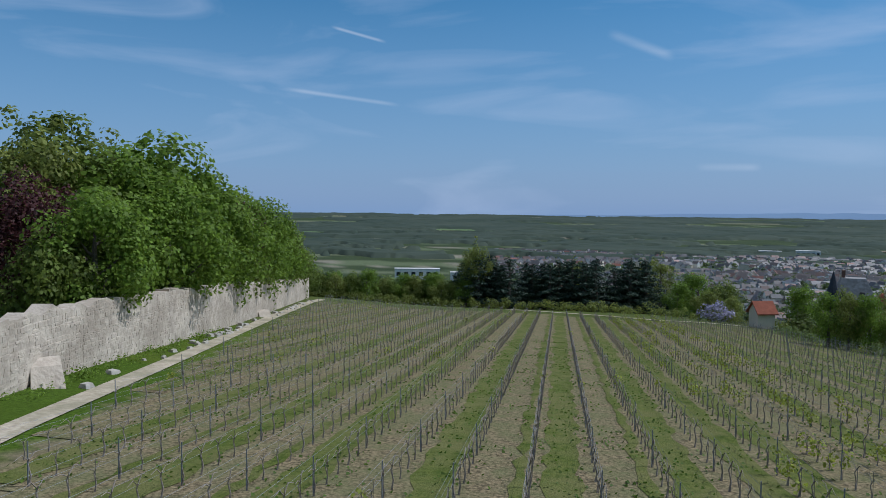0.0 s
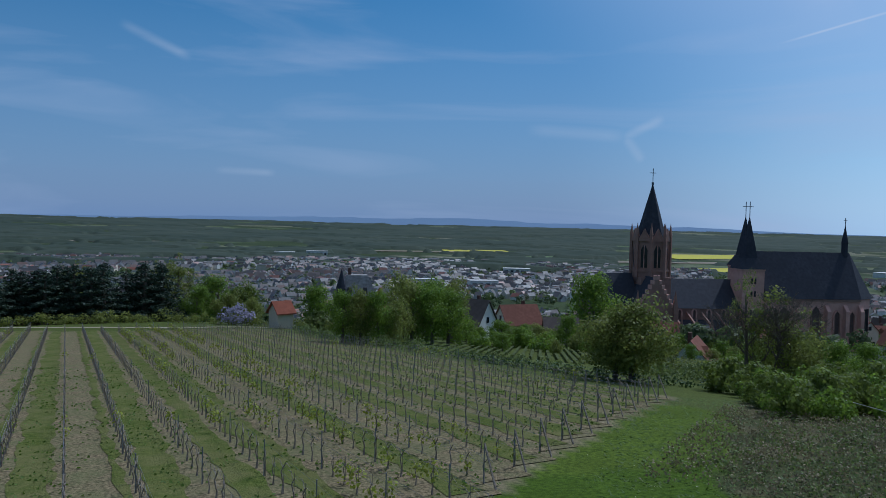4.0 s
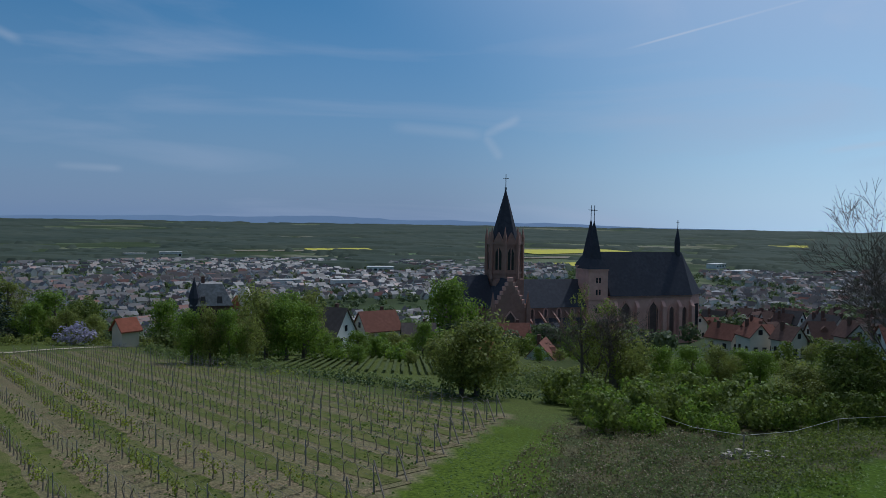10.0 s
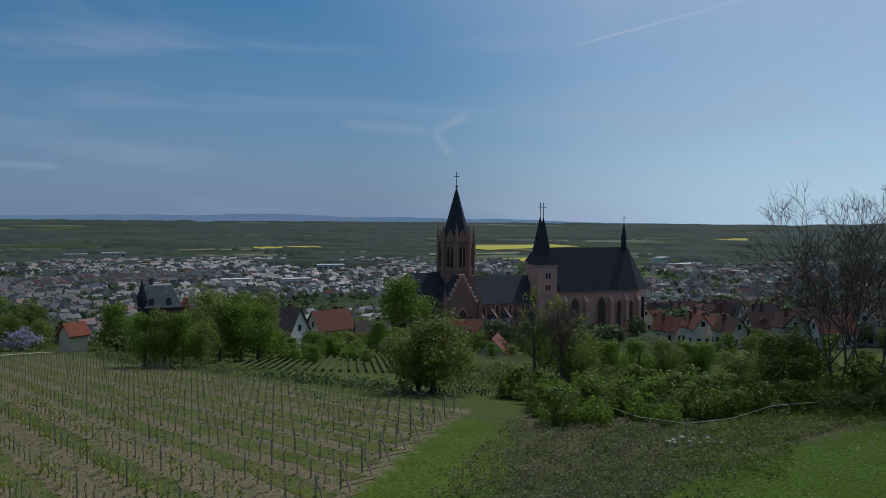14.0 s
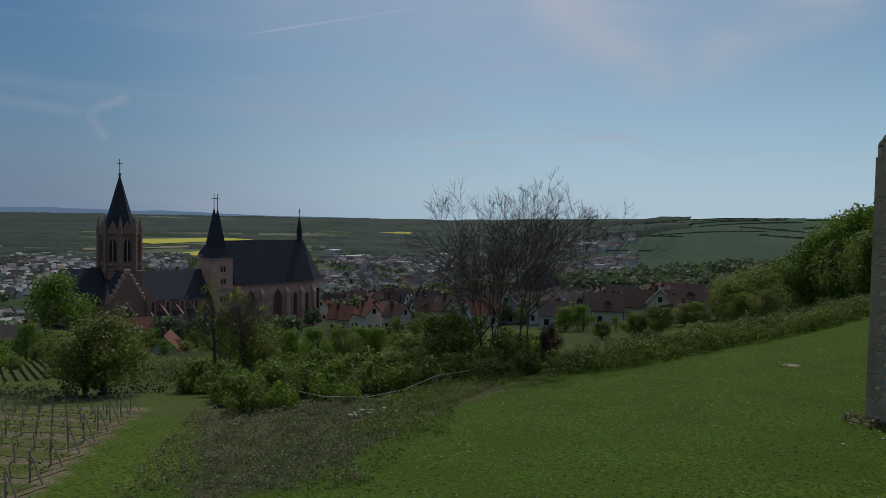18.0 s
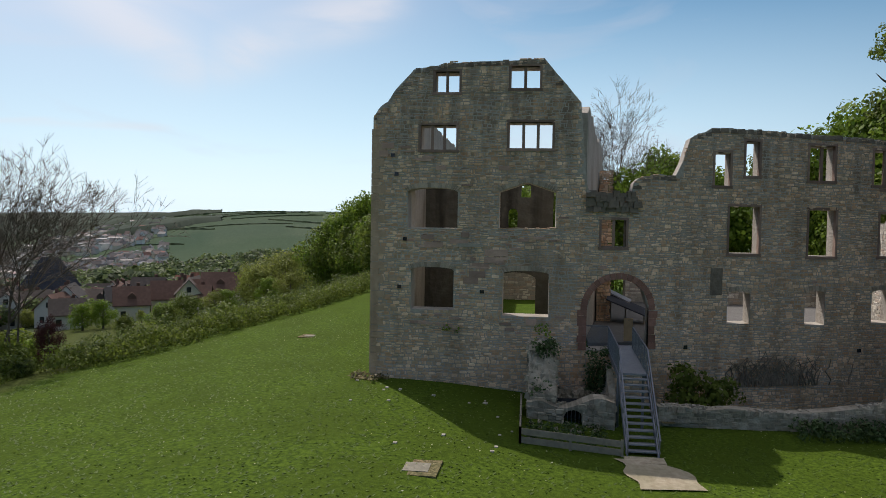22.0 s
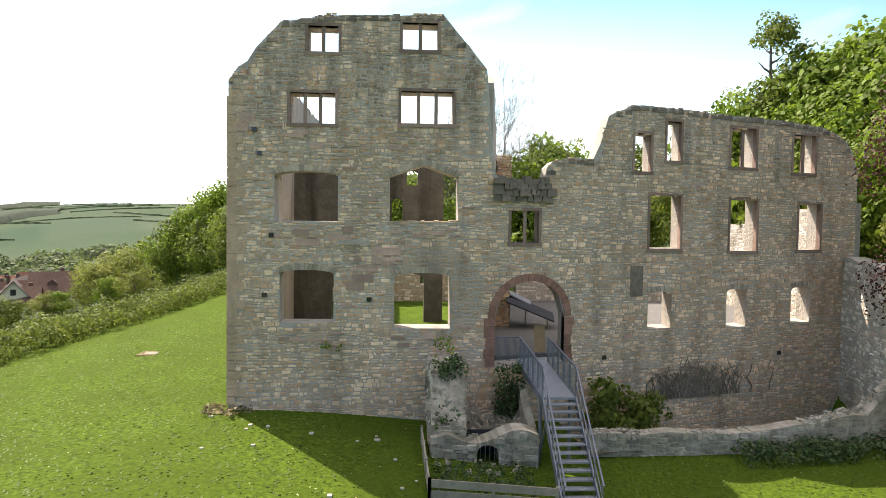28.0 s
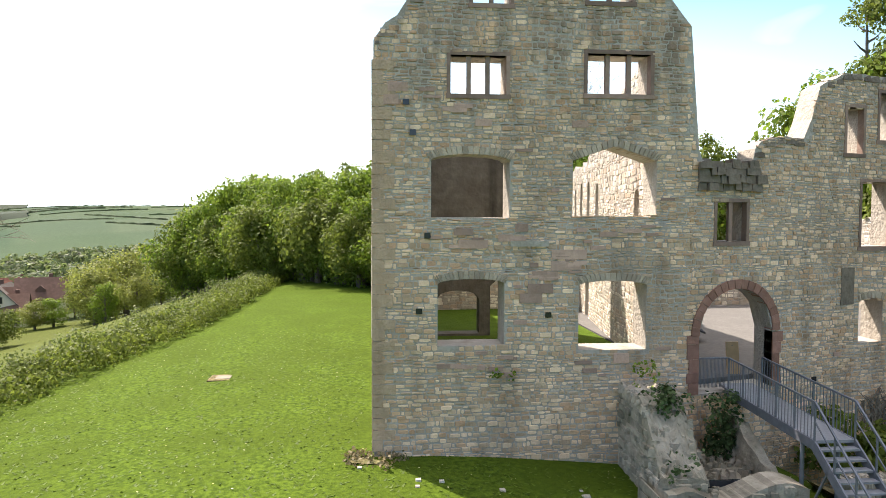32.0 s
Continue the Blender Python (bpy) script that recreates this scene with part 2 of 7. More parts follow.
GRASS = mat("row_grass", (0.065, 0.09, 0.016), (0.115, 0.13, 0.03), 4.5, 0.15, (0.165, 0.15, 0.06), bump=0.9, bump_scale=12, spec=0.04)
BLADE = leafy("grass_blades", (0.085, 0.15, 0.018), (0.12, 0.175, 0.025), 0.45, 0.25)
SOIL = mat("straw_soil", (0.088, 0.07, 0.04), (0.28, 0.215, 0.122), 7.5, 0.12, (0.135, 0.14, 0.06), bump=1.0, bump_scale=9, spec=0.04)
GRAVEL = mat("gravel_path", (0.36, 0.29, 0.205), (0.5, 0.42, 0.31), 4, 0.15, (0.22, 0.2, 0.12), bump=0.5)
# The yard's shadow is put into this gravel's dark colour.
COURT = mat("courtyard_gravel", (0.13, 0.126, 0.12), (0.17, 0.163, 0.155), 5, 0.15, bump=0.3)
STEEL = mat("painted_steel", (0.16, 0.17, 0.20), (0.2, 0.21, 0.24), 6, 0.2, rough=0.5, bump=0.05, metal=0.4)
TREAD = mat("steel_tread", (0.25, 0.26, 0.29), (0.31, 0.32, 0.35), 8, 0.2, rough=0.55, bump=0.1, metal=0.3)
ROPE = mat("pale_rope", (0.62, 0.6, 0.55), (0.5, 0.48, 0.43), 8, 0.3, bump=0.1)
WOOD = mat("grey_wood", (0.22, 0.19, 0.15), (0.32, 0.28, 0.22), 5, 0.2, bump=0.3)
BARK = mat("bark", (0.11, 0.088, 0.07), (0.165, 0.135, 0.105), 6, 0.2, bump=0.8)
VINE = mat("vine_wood", (0.22, 0.18, 0.145), (0.32, 0.27, 0.22), 8, 0.3, bump=0.6)
POST = mat("galvanised_post", (0.30, 0.31, 0.33), (0.22, 0.23, 0.25), 8, 0.3, rough=0.6, metal=0.5, bump=0)
SLATE = mat("slate_roof", (0.042, 0.045, 0.056), (0.06, 0.062, 0.075), 1.2, 0.2, rough=0.8, bump=0.3, bump_scale=4, spec=0.12)
CHURCHRED = mat("church_sandstone", (0.36, 0.2, 0.155), (0.28, 0.155, 0.12), 0.8, 0.2, (0.36, 0.23, 0.175), bump=0.4, bump_scale=2)
CHURCHPALE = mat("church_plaster_stone", (0.72, 0.42, 0.335), (0.6, 0.34, 0.27), 0.8, 0.2, bump=0.3)
DARKGLASS = mat("dark_glass", (0.02, 0.022, 0.026), (0.035, 0.038, 0.045), 1, 0.3, rough=0.15, bump=0, spec=0.5)
PLASTER = [mat("plaster_%d" % i, c, [v * 0.9 for v in c], 0.7, 0.2, bump=0.15) for i, c in enumerate(((0.8, 0.78, 0.73), (0.66, 0.58, 0.46), (0.62, 0.59, 0.55), (0.72, 0.65, 0.54)))]
TILE = [mat("roof_tiles_%d" % i, c, [v * 0.75 for v in c], 1.5, 0.2, bump=0.5, bump_scale=5, spec=0.08) for i, c in enumerate(((0.235, 0.105, 0.075), (0.165, 0.1, 0.08), (0.13, 0.105, 0.092), (0.105, 0.094, 0.09), (0.3, 0.105, 0.065)))]
LEAF = [leafy("leaf_fresh", (0.19, 0.28, 0.034), (0.14, 0.215, 0.026), 0.5), leafy("leaf_mid", (0.165, 0.21, 0.036), (0.12, 0.16, 0.028), 0.48),
        leafy("leaf_olive", (0.25, 0.275, 0.06), (0.185, 0.215, 0.048), 0.5), leafy("leaf_copper", (0.1, 0.034, 0.032), (0.07, 0.026, 0.026), 0.35),
        leafy("needle_dark", (0.045, 0.07, 0.04), (0.03, 0.052, 0.034), 0.15), leafy("leaf_scrub", (0.165, 0.2, 0.06), (0.125, 0.17, 0.045), 0.45),
        leafy("bloom_lilac", (0.42, 0.38, 0.50), (0.3, 0.28, 0.36), 0.3), leafy("ivy_leaf", (0.05, 0.09, 0.03), (0.08, 0.12, 0.04), 0.2), leafy("dry_stem", (0.25, 0.2, 0.11), (0.17, 0.145, 0.075), 0.3)]


def palette(m, tones, dark=0.75, drawn=0.3):
    """Gives each island of a mesh one of several tones, and streaks it with rain stains."""
    n, l = m.node_tree.nodes, m.node_tree.links
    bs = n["Principled BSDF"]
    src = bs.inputs["Base Color"].links[0].from_socket
    g, ramp, mm = n.new("ShaderNodeNewGeometry"), n.new("ShaderNodeValToRGB"), n.new("ShaderNodeMix")
    ramp.color_ramp.interpolation = "CONSTANT"
    for i, t in enumerate(tones):
        e = ramp.color_ramp.elements[i] if i < 2 else ramp.color_ramp.elements.new(i / len(tones))
        e.position, e.color = i / len(tones), (*t, 1)
    mm.data_type, mm.blend_type = "RGBA", "MULTIPLY"
    mm.inputs["Factor"].default_value = 1.0
    l.new(g.outputs["Random Per Island"], ramp.inputs["Fac"])
    l.new(src, mm.inputs["A"])
    l.new(ramp.outputs["Color"], mm.inputs["B"])
    tc, mp2, st, sr, m2 = n.new("ShaderNodeTexCoord"), n.new("ShaderNodeMapping"), n.new("ShaderNodeTexNoise"), n.new("ShaderNodeValToRGB"), n.new("ShaderNodeMix")
    mp2.inputs["Scale"].default_value = (1.3, 1.3, drawn)
    st.inputs["Scale"].default_value, st.inputs["Detail"].default_value = 0.9, 5
    sr.color_ramp.elements[0].position, sr.color_ramp.elements[1].position = 0.3, 0.5
    sr.color_ramp.elements[0].color, sr.color_ramp.elements[1].color = (dark, dark * 0.98, dark * 0.96, 1), (1, 1, 1, 1)
    m2.data_type, m2.blend_type = "RGBA", "MULTIPLY"
    m2.inputs["Factor"].default_value = 1.0
    l.new(tc.outputs["Object"], mp2.inputs["Vector"])
    l.new(mp2.outputs["Vector"], st.inputs["Vector"])
    l.new(st.outputs["Fac"], sr.inputs["Fac"])
    l.new(mm.outputs["Result"], m2.inputs["A"])
    l.new(sr.outputs["Color"], m2.inputs["B"])
    l.new(m2.outputs["Result"], bs.inputs["Base Color"])


TONES = ((1.0, 0.98, 0.95), (1.15, 1.12, 1.08), (0.84, 0.8, 0.76), (1.0, 0.88, 0.79), (0.72, 0.7, 0.68), (1.22, 1.21, 1.18), (0.8, 0.68, 0.6), (1.1, 1.07, 1.04))
OLDWALL = mat("old_wall_stone", (0.57, 0.485, 0.385), (0.42, 0.35, 0.275), 1.6, 0.2, (0.3, 0.245, 0.185), bump=0.7, bump_scale=5, island=0.08)
palette(STONE, TONES, 0.7, 0.35)


def crust(m, low, high):
    """Black lichen crust on exposed upper masonry, in drawn-down tongues."""
    n, l = m.node_tree.nodes, m.node_tree.links
    bs = n["Principled BSDF"]
    src = bs.inputs["Base Color"].links[0].from_socket
    tc, mp3, tn, xyz = n.new("ShaderNodeTexCoord"), n.new("ShaderNodeMapping"), n.new("ShaderNodeTexNoise"), n.new("ShaderNodeSeparateXYZ")
    mp3.inputs["Scale"].default_value = (1.6, 1.6, 0.28)
    tn.inputs["Scale"].default_value, tn.inputs["Detail"].default_value = 1.0, 6
    up, add, edge, mixer = n.new("ShaderNodeMapRange"), n.new("ShaderNodeMath"), n.new("ShaderNodeMapRange"), n.new("ShaderNodeMix")
    up.inputs["From Min"].default_value, up.inputs["From Max"].default_value = low, high
    up.inputs["To Min"].default_value, up.inputs["To Max"].default_value = -0.12, 0.13
    edge.inputs["From Min"].default_value, edge.inputs["From Max"].default_value, edge.inputs["To Max"].default_value = 0.54, 0.68, 0.62
    mixer.data_type = "RGBA"
    mixer.inputs["B"].default_value = (0.15, 0.13, 0.11, 1)
    l.new(tc.outputs["Object"], mp3.inputs["Vector"])
    l.new(mp3.outputs["Vector"], tn.inputs["Vector"])
    l.new(tc.outputs["Object"], xyz.inputs["Vector"])
    l.new(xyz.outputs["Z"], up.inputs["Value"])
    l.new(tn.outputs["Fac"], add.inputs[0])
    l.new(up.outputs["Result"], add.inputs[1])
    l.new(add.outputs[0], edge.inputs["Value"])
    l.new(edge.outputs["Result"], mixer.inputs["Factor"])
    l.new(src, mixer.inputs["A"])
    l.new(mixer.outputs["Result"], bs.inputs["Base Color"])


crust(STONE, 7.0, 15.0)
palette(PALE, TONES)
palette(CORE, ((1.0, 1.0, 1.0), (1.0, 1.0, 1.0)))
MOSSY = mat("mossy_rubble", (0.46, 0.4, 0.325), (0.31, 0.265, 0.215), 3, 0.3, (0.2, 0.18, 0.125), bump=0.8, bump_scale=7, island=0.3)
# The interior's shade is put into this dark base colour; streaks are stains.
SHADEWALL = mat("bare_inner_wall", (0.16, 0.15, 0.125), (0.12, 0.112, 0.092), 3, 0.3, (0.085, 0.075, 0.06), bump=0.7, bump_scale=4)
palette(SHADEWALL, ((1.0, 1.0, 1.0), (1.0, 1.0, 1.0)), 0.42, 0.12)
SLAB = mat("cover_slab", (0.2, 0.182, 0.138), (0.28, 0.255, 0.195), 5, 0.3, bump=0.4)
SURROUND = mat("worn_surround", (0.33, 0.225, 0.18), (0.25, 0.17, 0.135), 3, 0.3, bump=0.4, objrand=0.25)


# ---- builders ----
class Form:
    """Vertices and faces of one mesh."""

    def __init__(self):
        self.v, self.f = [], []

    def add(self, verts, faces):
        k = len(self.v)
        self.v += [tuple(p) for p in verts]
        self.f += [tuple(k + i for i in q) for q in faces]
        return self

    def hexa(self, lo, hi):
        """A six-sided block from four points below and four above."""
        return self.add([*lo, *hi], [(3, 2, 1, 0), (4, 5, 6, 7), (0, 1, 5, 4), (1, 2, 6, 5), (2, 3, 7, 6), (3, 0, 4, 7)])

    def box(self, x0, y0, z0, x1, y1, z1):
        q = [(x0, y0), (x1, y0), (x1, y1), (x0, y1)]
        return self.hexa([(*p, z0) for p in q], [(*p, z1) for p in q])

    def prism(self, ring, z0, z1, shrink=1.0, centre=None):
        n = len(ring)
        cx, cy = centre or (sum(p[0] for p in ring) / n, sum(p[1] for p in ring) / n)
        top = [(cx + (x - cx) * shrink, cy + (y - cy) * shrink, z1) for x, y in ring]
        return self.add([(x, y, z0) for x, y in ring] + top, [tuple(reversed(range(n))), tuple(range(n, 2 * n))] + [(i, (i + 1) % n, n + (i + 1) % n, n + i) for i in range(n)])

    def beam(self, a, b, w, h):
        """A square bar from a to b."""
        a, b = Vector(a), Vector(b)
        d = (b - a).normalized()
        side = d.cross(Vector((0, 0, 1)))
        side = (side if side.length > 0.01 else Vector((1, 0, 0))).normalized() * w / 2
        up = side.cross(d).normalized() * h / 2
        return self.hexa([a - side - up, a + side - up, a + side + up, a - side + up], [b - side - up, b + side - up, b + side + up, b - side + up])

    def tube(self, pts, radii, n=6):
        k = len(self.v)
        for i, p in enumerate(pts):
            p = Vector(p)
            d = (Vector(pts[min(i + 1, len(pts) - 1)]) - Vector(pts[max(i - 1, 0)])).normalized()
            s = d.cross(Vector((0.31, 0.2, 0.93)))
            s = (s if s.length > 0.05 else d.cross(Vector((1, 0, 0)))).normalized()
            u = s.cross(d)
            self.v += [tuple(p + (s * math.cos(q) + u * math.sin(q)) * radii[i]) for q in (2 * math.pi * j / n for j in range(n))]
        for i in range(len(pts) - 1):
            for j in range(n):
                a, b = k + i * n + j, k + i * n + (j + 1) % n
                self.f.append((a, b, b + n, a + n))
        self.f.append(tuple(range(k + n - 1, k - 1, -1)))
        self.f.append(tuple(range(k + (len(pts) - 1) * n, k + len(pts) * n)))
        return self


def part(name, form, material, parent=None, label="", smooth=False, at=None):
    """One mesh object; its points are in world metres, or about `at`."""
    me = bpy.data.meshes.new(name)
    me.from_pydata(form.v, [], form.f)
    me.materials.append(material)
    if smooth:
        me.polygons.foreach_set("use_smooth", [True] * len(me.polygons))
    me.update()
    ob = new(name, me)
    if at:
        ob.location = at
    if parent:
        ob.parent = parent
        if not parent.parent:
            ob.matrix_parent_inverse = Matrix.Translation(-Vector(parent.location))
    if label:
        tagged(ob, label)
    return ob


def twin(ob, at, parent=None, turn=0.0, size=1.0):
    """Another piece on the same mesh."""
    o = new(ob.name.split(".")[0], ob.data)
    o.location, o.rotation_euler = at, (0, 0, turn)
    o.scale = (size, size, size) if isinstance(size, (int, float)) else size
    if parent:
        o.parent = parent
        o.matrix_parent_inverse = Matrix.Translation(-Vector(parent.location))
    return o


def thing(name, at, label, category, group="", kind=""):
    e = new(name)
    e.location, e.empty_display_size = at, 0.3
    return tagged(e, label, category, group, kind)




def ss(a, b, v):
    k = min(1.0, max(0.0, (v - a) / (b - a)))
    return k * k * (3 - 2 * k)


def soft(v, w):
    return v if v > 30 * w else w * math.log1p(math.exp(v / w)) if v > -30 * w else 0.0


def height(x, y):
    s, c = -0.376 * x + 0.926 * y, 0.926 * x + 0.376 * y
    z = 0.9 - 0.08 * (soft(s + 2, 4) - 2) - 0.008 * soft(c, 4) + 0.06 * soft(-c - 15, 4) - 0.1 * soft(c - 28, 4) * ss(15, 60, y) * (1 - 0.3 * ss(60, 200, x)) - 0.1 * soft(s - 135, 5)
    z -= 1.25 / (1 + math.exp(min(40, (y - 5) / 2.5))) * math.exp(-((x - 28) / 20) ** 2)
    if 33 < x < 48 and -17 < y < -1.5:
        z -= 1.7 * ss(33.9, 35.2, x) * (1 - ss(44, 47, x)) * ss(-17.0, -16.0, y) * (1 - ss(-3.2, -2.2, y))
    z = -60 + soft(z + 60, 10)
    r = math.hypot(x, y)
    z += 52 * ss(1800, 4900, r) ** 1.5
    if x > 300:
        z += 78 * ss(350, 1250, x) * (1 - ss(0.35, 1.0, y / x)) * (1 - 0.62 * ss(1800, 4900, r))
    return z


# ---- the ground: one sheet out to the horizon ----
def rows_at(x, y):
    """Along and across the vine rows."""
    return -0.328 * x + 0.945 * y, 0.945 * x + 0.328 * y


def row_start(c):
    """Where a row begins, along the rows."""
    return 24.6 + (c - 12) * 0.66 if c > 12 else 13.0 if c > -14 else 17.5 if c > -17 else 23.6 - (c + 17.1) / 0.215


def row_end(c):
    return (116.0 if c < 0 else 112.0 if c < 6 else 108.0) if c < 28.5 else 91.0 - (c - 29) * 6.5 if c < 32.2 else 71.0 - (c - 32) * 10


def in_vines(s, c):
    return -37 < c < 36 and row_start(c) - 1 < s < row_end(c)


def tint_at(x, y):
    s, c = rows_at(x, y)
    r = math.hypot(x, y)
    n = noise.noise(Vector((x * 0.02, y * 0.02, 0)))
    lawn, scrub, straw, lane = (0.063, 0.104, 0.012), (0.065, 0.075, 0.032), (0.2, 0.17, 0.105), (0.082, 0.118, 0.016)
    meadow, dark = (0.085, 0.105, 0.028), (0.055, 0.075, 0.035)
    if r < 160:
        if in_vines(s, c):
            return straw
        n2 = noise.noise(Vector((x * 0.3, y * 0.3, 4)))
        edge = 13.0 + 0.62 * (y - 29) + 1.5 * n2
        if x > edge and 24.5 + 0.25 * abs(x - 18) + 2 * n2 < y < 48 and x < 34 + 6 * n2 and y > 25 + 0.3 * (x - 15):
            return scrub if n2 < 0.12 else (0.1, 0.092, 0.05)
        if y < 30:
            return lawn
        return lane if c < 32 and y < 52 else meadow
    if x > 420 and y < 0.95 * x:
        k = noise.noise(Vector((x * 0.004, y * 0.004, 3)))
        p = noise.cell(Vector((x * 0.006 + 0.004 * y, y * 0.009 - 0.003 * x, 8)))
        return (0.068 + 0.02 * k + 0.016 * p, 0.1 + 0.018 * k + 0.014 * p, 0.06 + 0.01 * p)
    if r < 800:
        return tuple(v * (1.0 + 0.4 * n) for v in dark)
    e = math.degrees(math.atan2(x, y))
    k = noise.noise(Vector((e * 0.13, math.log(r) * 11, 7))) + 0.5 * noise.noise(Vector((e * 0.5, math.log(r) * 30, 2)))
    if k < 0.06:
        return tuple(v * (0.9 + 0.3 * n) for v in dark)
    kinds = ((0.12, 0.145, 0.08), (0.17, 0.165, 0.115), (0.1, 0.125, 0.072), (0.14, 0.155, 0.095), (0.23, 0.21, 0.165))
    return kinds[int(abs(noise.cell(Vector((e * 0.11, math.log(r) * 16, 3)))) * 4.99) % 5]


def lay_ground():
    turns, rings = 300, [0.0]
    while rings[-1] < 4930:
        rings.append(rings[-1] + max(0.9, rings[-1] * 0.035))
    v, f = [(4, 8, height(4, 8))], []
    for r in rings[1:]:
        for j in range(turns):
            a = 2 * math.pi * j / turns
            x, y = 4 + r * math.cos(a), 8 + r * math.sin(a)
            v.append((x, y, height(x, y)))
    f += [(0, 1 + j, 1 + (j + 1) % turns) for j in range(turns)]
    for i in range(len(rings) - 2):
        k = 1 + i * turns
        f += [(k + j, k + turns + j, k + turns + (j + 1) % turns, k + (j + 1) % turns) for j in range(turns)]
    me = bpy.data.meshes.new("ground")
    me.from_pydata(v, [], f)
    me.materials.append(GROUND)
    at = me.color_attributes.new("tint", "FLOAT_COLOR", "POINT")
    at.data.foreach_set("color", [q for p in v for q in (*tint_at(p[0], p[1]), 1.0)])
    me.polygons.foreach_set("use_smooth", [True] * len(f))
    tagged(new("ground", me), "grassy hillside falling to a wide green plain", "ground", kind="structure")


lay_ground()


def strip(form, line, half, lift=0.05, wobble=0.0, ends=None):
    """A band that follows the ground along a line of (x, y)."""
    prev = None
    for i, (x, y) in enumerate(line):
        ax, ay = line[max(0, i - 1)]
        bx, by = line[min(len(line) - 1, i + 1)]
        d = math.hypot(bx - ax, by - ay)
        nx, ny = -(by - ay) / d, (bx - ax) / d
        k = half + wobble * noise.noise(Vector((x * 0.7, y * 0.7, 1)))
        q = half + wobble * noise.noise(Vector((x * 0.7, y * 0.7, 9)))
        p = [(x + nx * k, y + ny * k), (x - nx * q, y - ny * q)]
        p = [(px, py, height(px, py) + lift) for px, py in p]
        if prev:
            form.add([prev[0], prev[1], p[1], p[0]], [(0, 1, 2, 3)])
        prev = p


def from_rows(s, c):
    return -0.328 * s + 0.945 * c, 0.945 * s + 0.328 * c


def line(a, b, step):
    n = max(1, int(math.dist(a, b) / step))
    return [tuple(a[k] + (b[k] - a[k]) * i / n for k in range(len(a))) for i in range(n + 1)]


# far hills and the plain's fields
hills = Form()
prev = None
for j in range(241):
    a = radians(-40 + j * 0.75 + 30)
    dx, dy = math.cos(a), math.sin(a)
    e = math.degrees(math.atan2(dx, dy))
    bell = math.exp(-((e - 9) / 24) ** 2)
    up = 4880 * math.tan(radians(-0.22 + 0.75 * bell * (0.75 + 0.35 * noise.noise(Vector((e * 0.16, 2, 0))) + 0.12 * noise.noise(Vector((e * 0.7, 5, 0)))))) + 9
    p = [(4880 * dx, 4880 * dy, -70), (4880 * dx, 4880 * dy, up)]
    if prev:
        hills.add([prev[0], p[0], p[1], prev[1]], [(0, 1, 2, 3)])
    prev = p
# Air haze is put into the hills' blue base colour and glow.
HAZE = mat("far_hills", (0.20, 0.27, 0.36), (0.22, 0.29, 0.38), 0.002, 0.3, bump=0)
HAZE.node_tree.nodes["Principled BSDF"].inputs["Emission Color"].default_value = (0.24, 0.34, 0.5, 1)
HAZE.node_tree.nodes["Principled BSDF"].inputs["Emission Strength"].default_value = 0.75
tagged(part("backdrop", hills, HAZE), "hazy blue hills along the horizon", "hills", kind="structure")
RAPE = mat("rape_bloom", (0.50, 0.44, 0.03), (0.42, 0.38, 0.03), 0.05, 0.2, bump=0.2)
GREENF = mat("young_corn", (0.10, 0.16, 0.05), (0.12, 0.17, 0.06), 0.05, 0.2, bump=0.2)
BROWNF = mat("bare_field", (0.22, 0.18, 0.12), (0.19, 0.15, 0.10), 0.05, 0.2, bump=0.2)


def field(name, corners, material, label):
    """A parcel of the plain, draped on the ground."""
    fm = Form()
    a, b, c, d = corners
    n = 14
    for i in range(n):
        for j in range(n):
            q = []
            for u, w in ((i, j), (i + 1, j), (i + 1, j + 1), (i, j + 1)):
                u, w = u / n, w / n
                x = (a[0] * (1 - u) + b[0] * u) * (1 - w) + (d[0] * (1 - u) + c[0] * u) * w
                y = (a[1] * (1 - u) + b[1] * u) * (1 - w) + (d[1] * (1 - u) + c[1] * u) * w
                q.append((x, y, height(x, y) + 1.2))
            fm.add(q, [(0, 1, 2, 3)])
    return tagged(part(name, fm, material), label, "field", kind="structure")


field("rape_field", [(500, 1040), (660, 1130), (700, 1230), (500, 1150)], RAPE, "bright yellow rape field in bloom on the plain")
field("rape_field", [(760, 1560), (1120, 1720), (1130, 1880), (760, 1830)], RAPE, "bright yellow rape field in bloom on the plain")
field("rape_field", [(1750, 1900), (2200, 2050), (2250, 2250), (1800, 2100)], RAPE, "distant yellow rape field in bloom")
field("rape_field", [(250, 1750), (420, 1790), (430, 1900), (260, 1860)], RAPE, "distant yellow rape field in bloom")
for k, (x, y, w, h) in enumerate(((-900, 1900, 420, 160), (-1500, 2300, 600, 200), (-500, 2500, 700, 180), (300, 1500, 300, 60), (520, 1350, 260, 70), (900, 2400, 700, 160), (1500, 1500, 500, 120), (-1900, 1700, 500, 150), (-150, 1650, 500, 60))):
    field("corn_field" if k % 2 else "bare_field", [(x, y), (x + w, y + 0.1 * w), (x + w, y + h + 0.1 * w), (x, y + h)], GREENF if k % 2 else BROWNF, "green corn field on the plain" if k % 2 else "pale ploughed field on the plain")

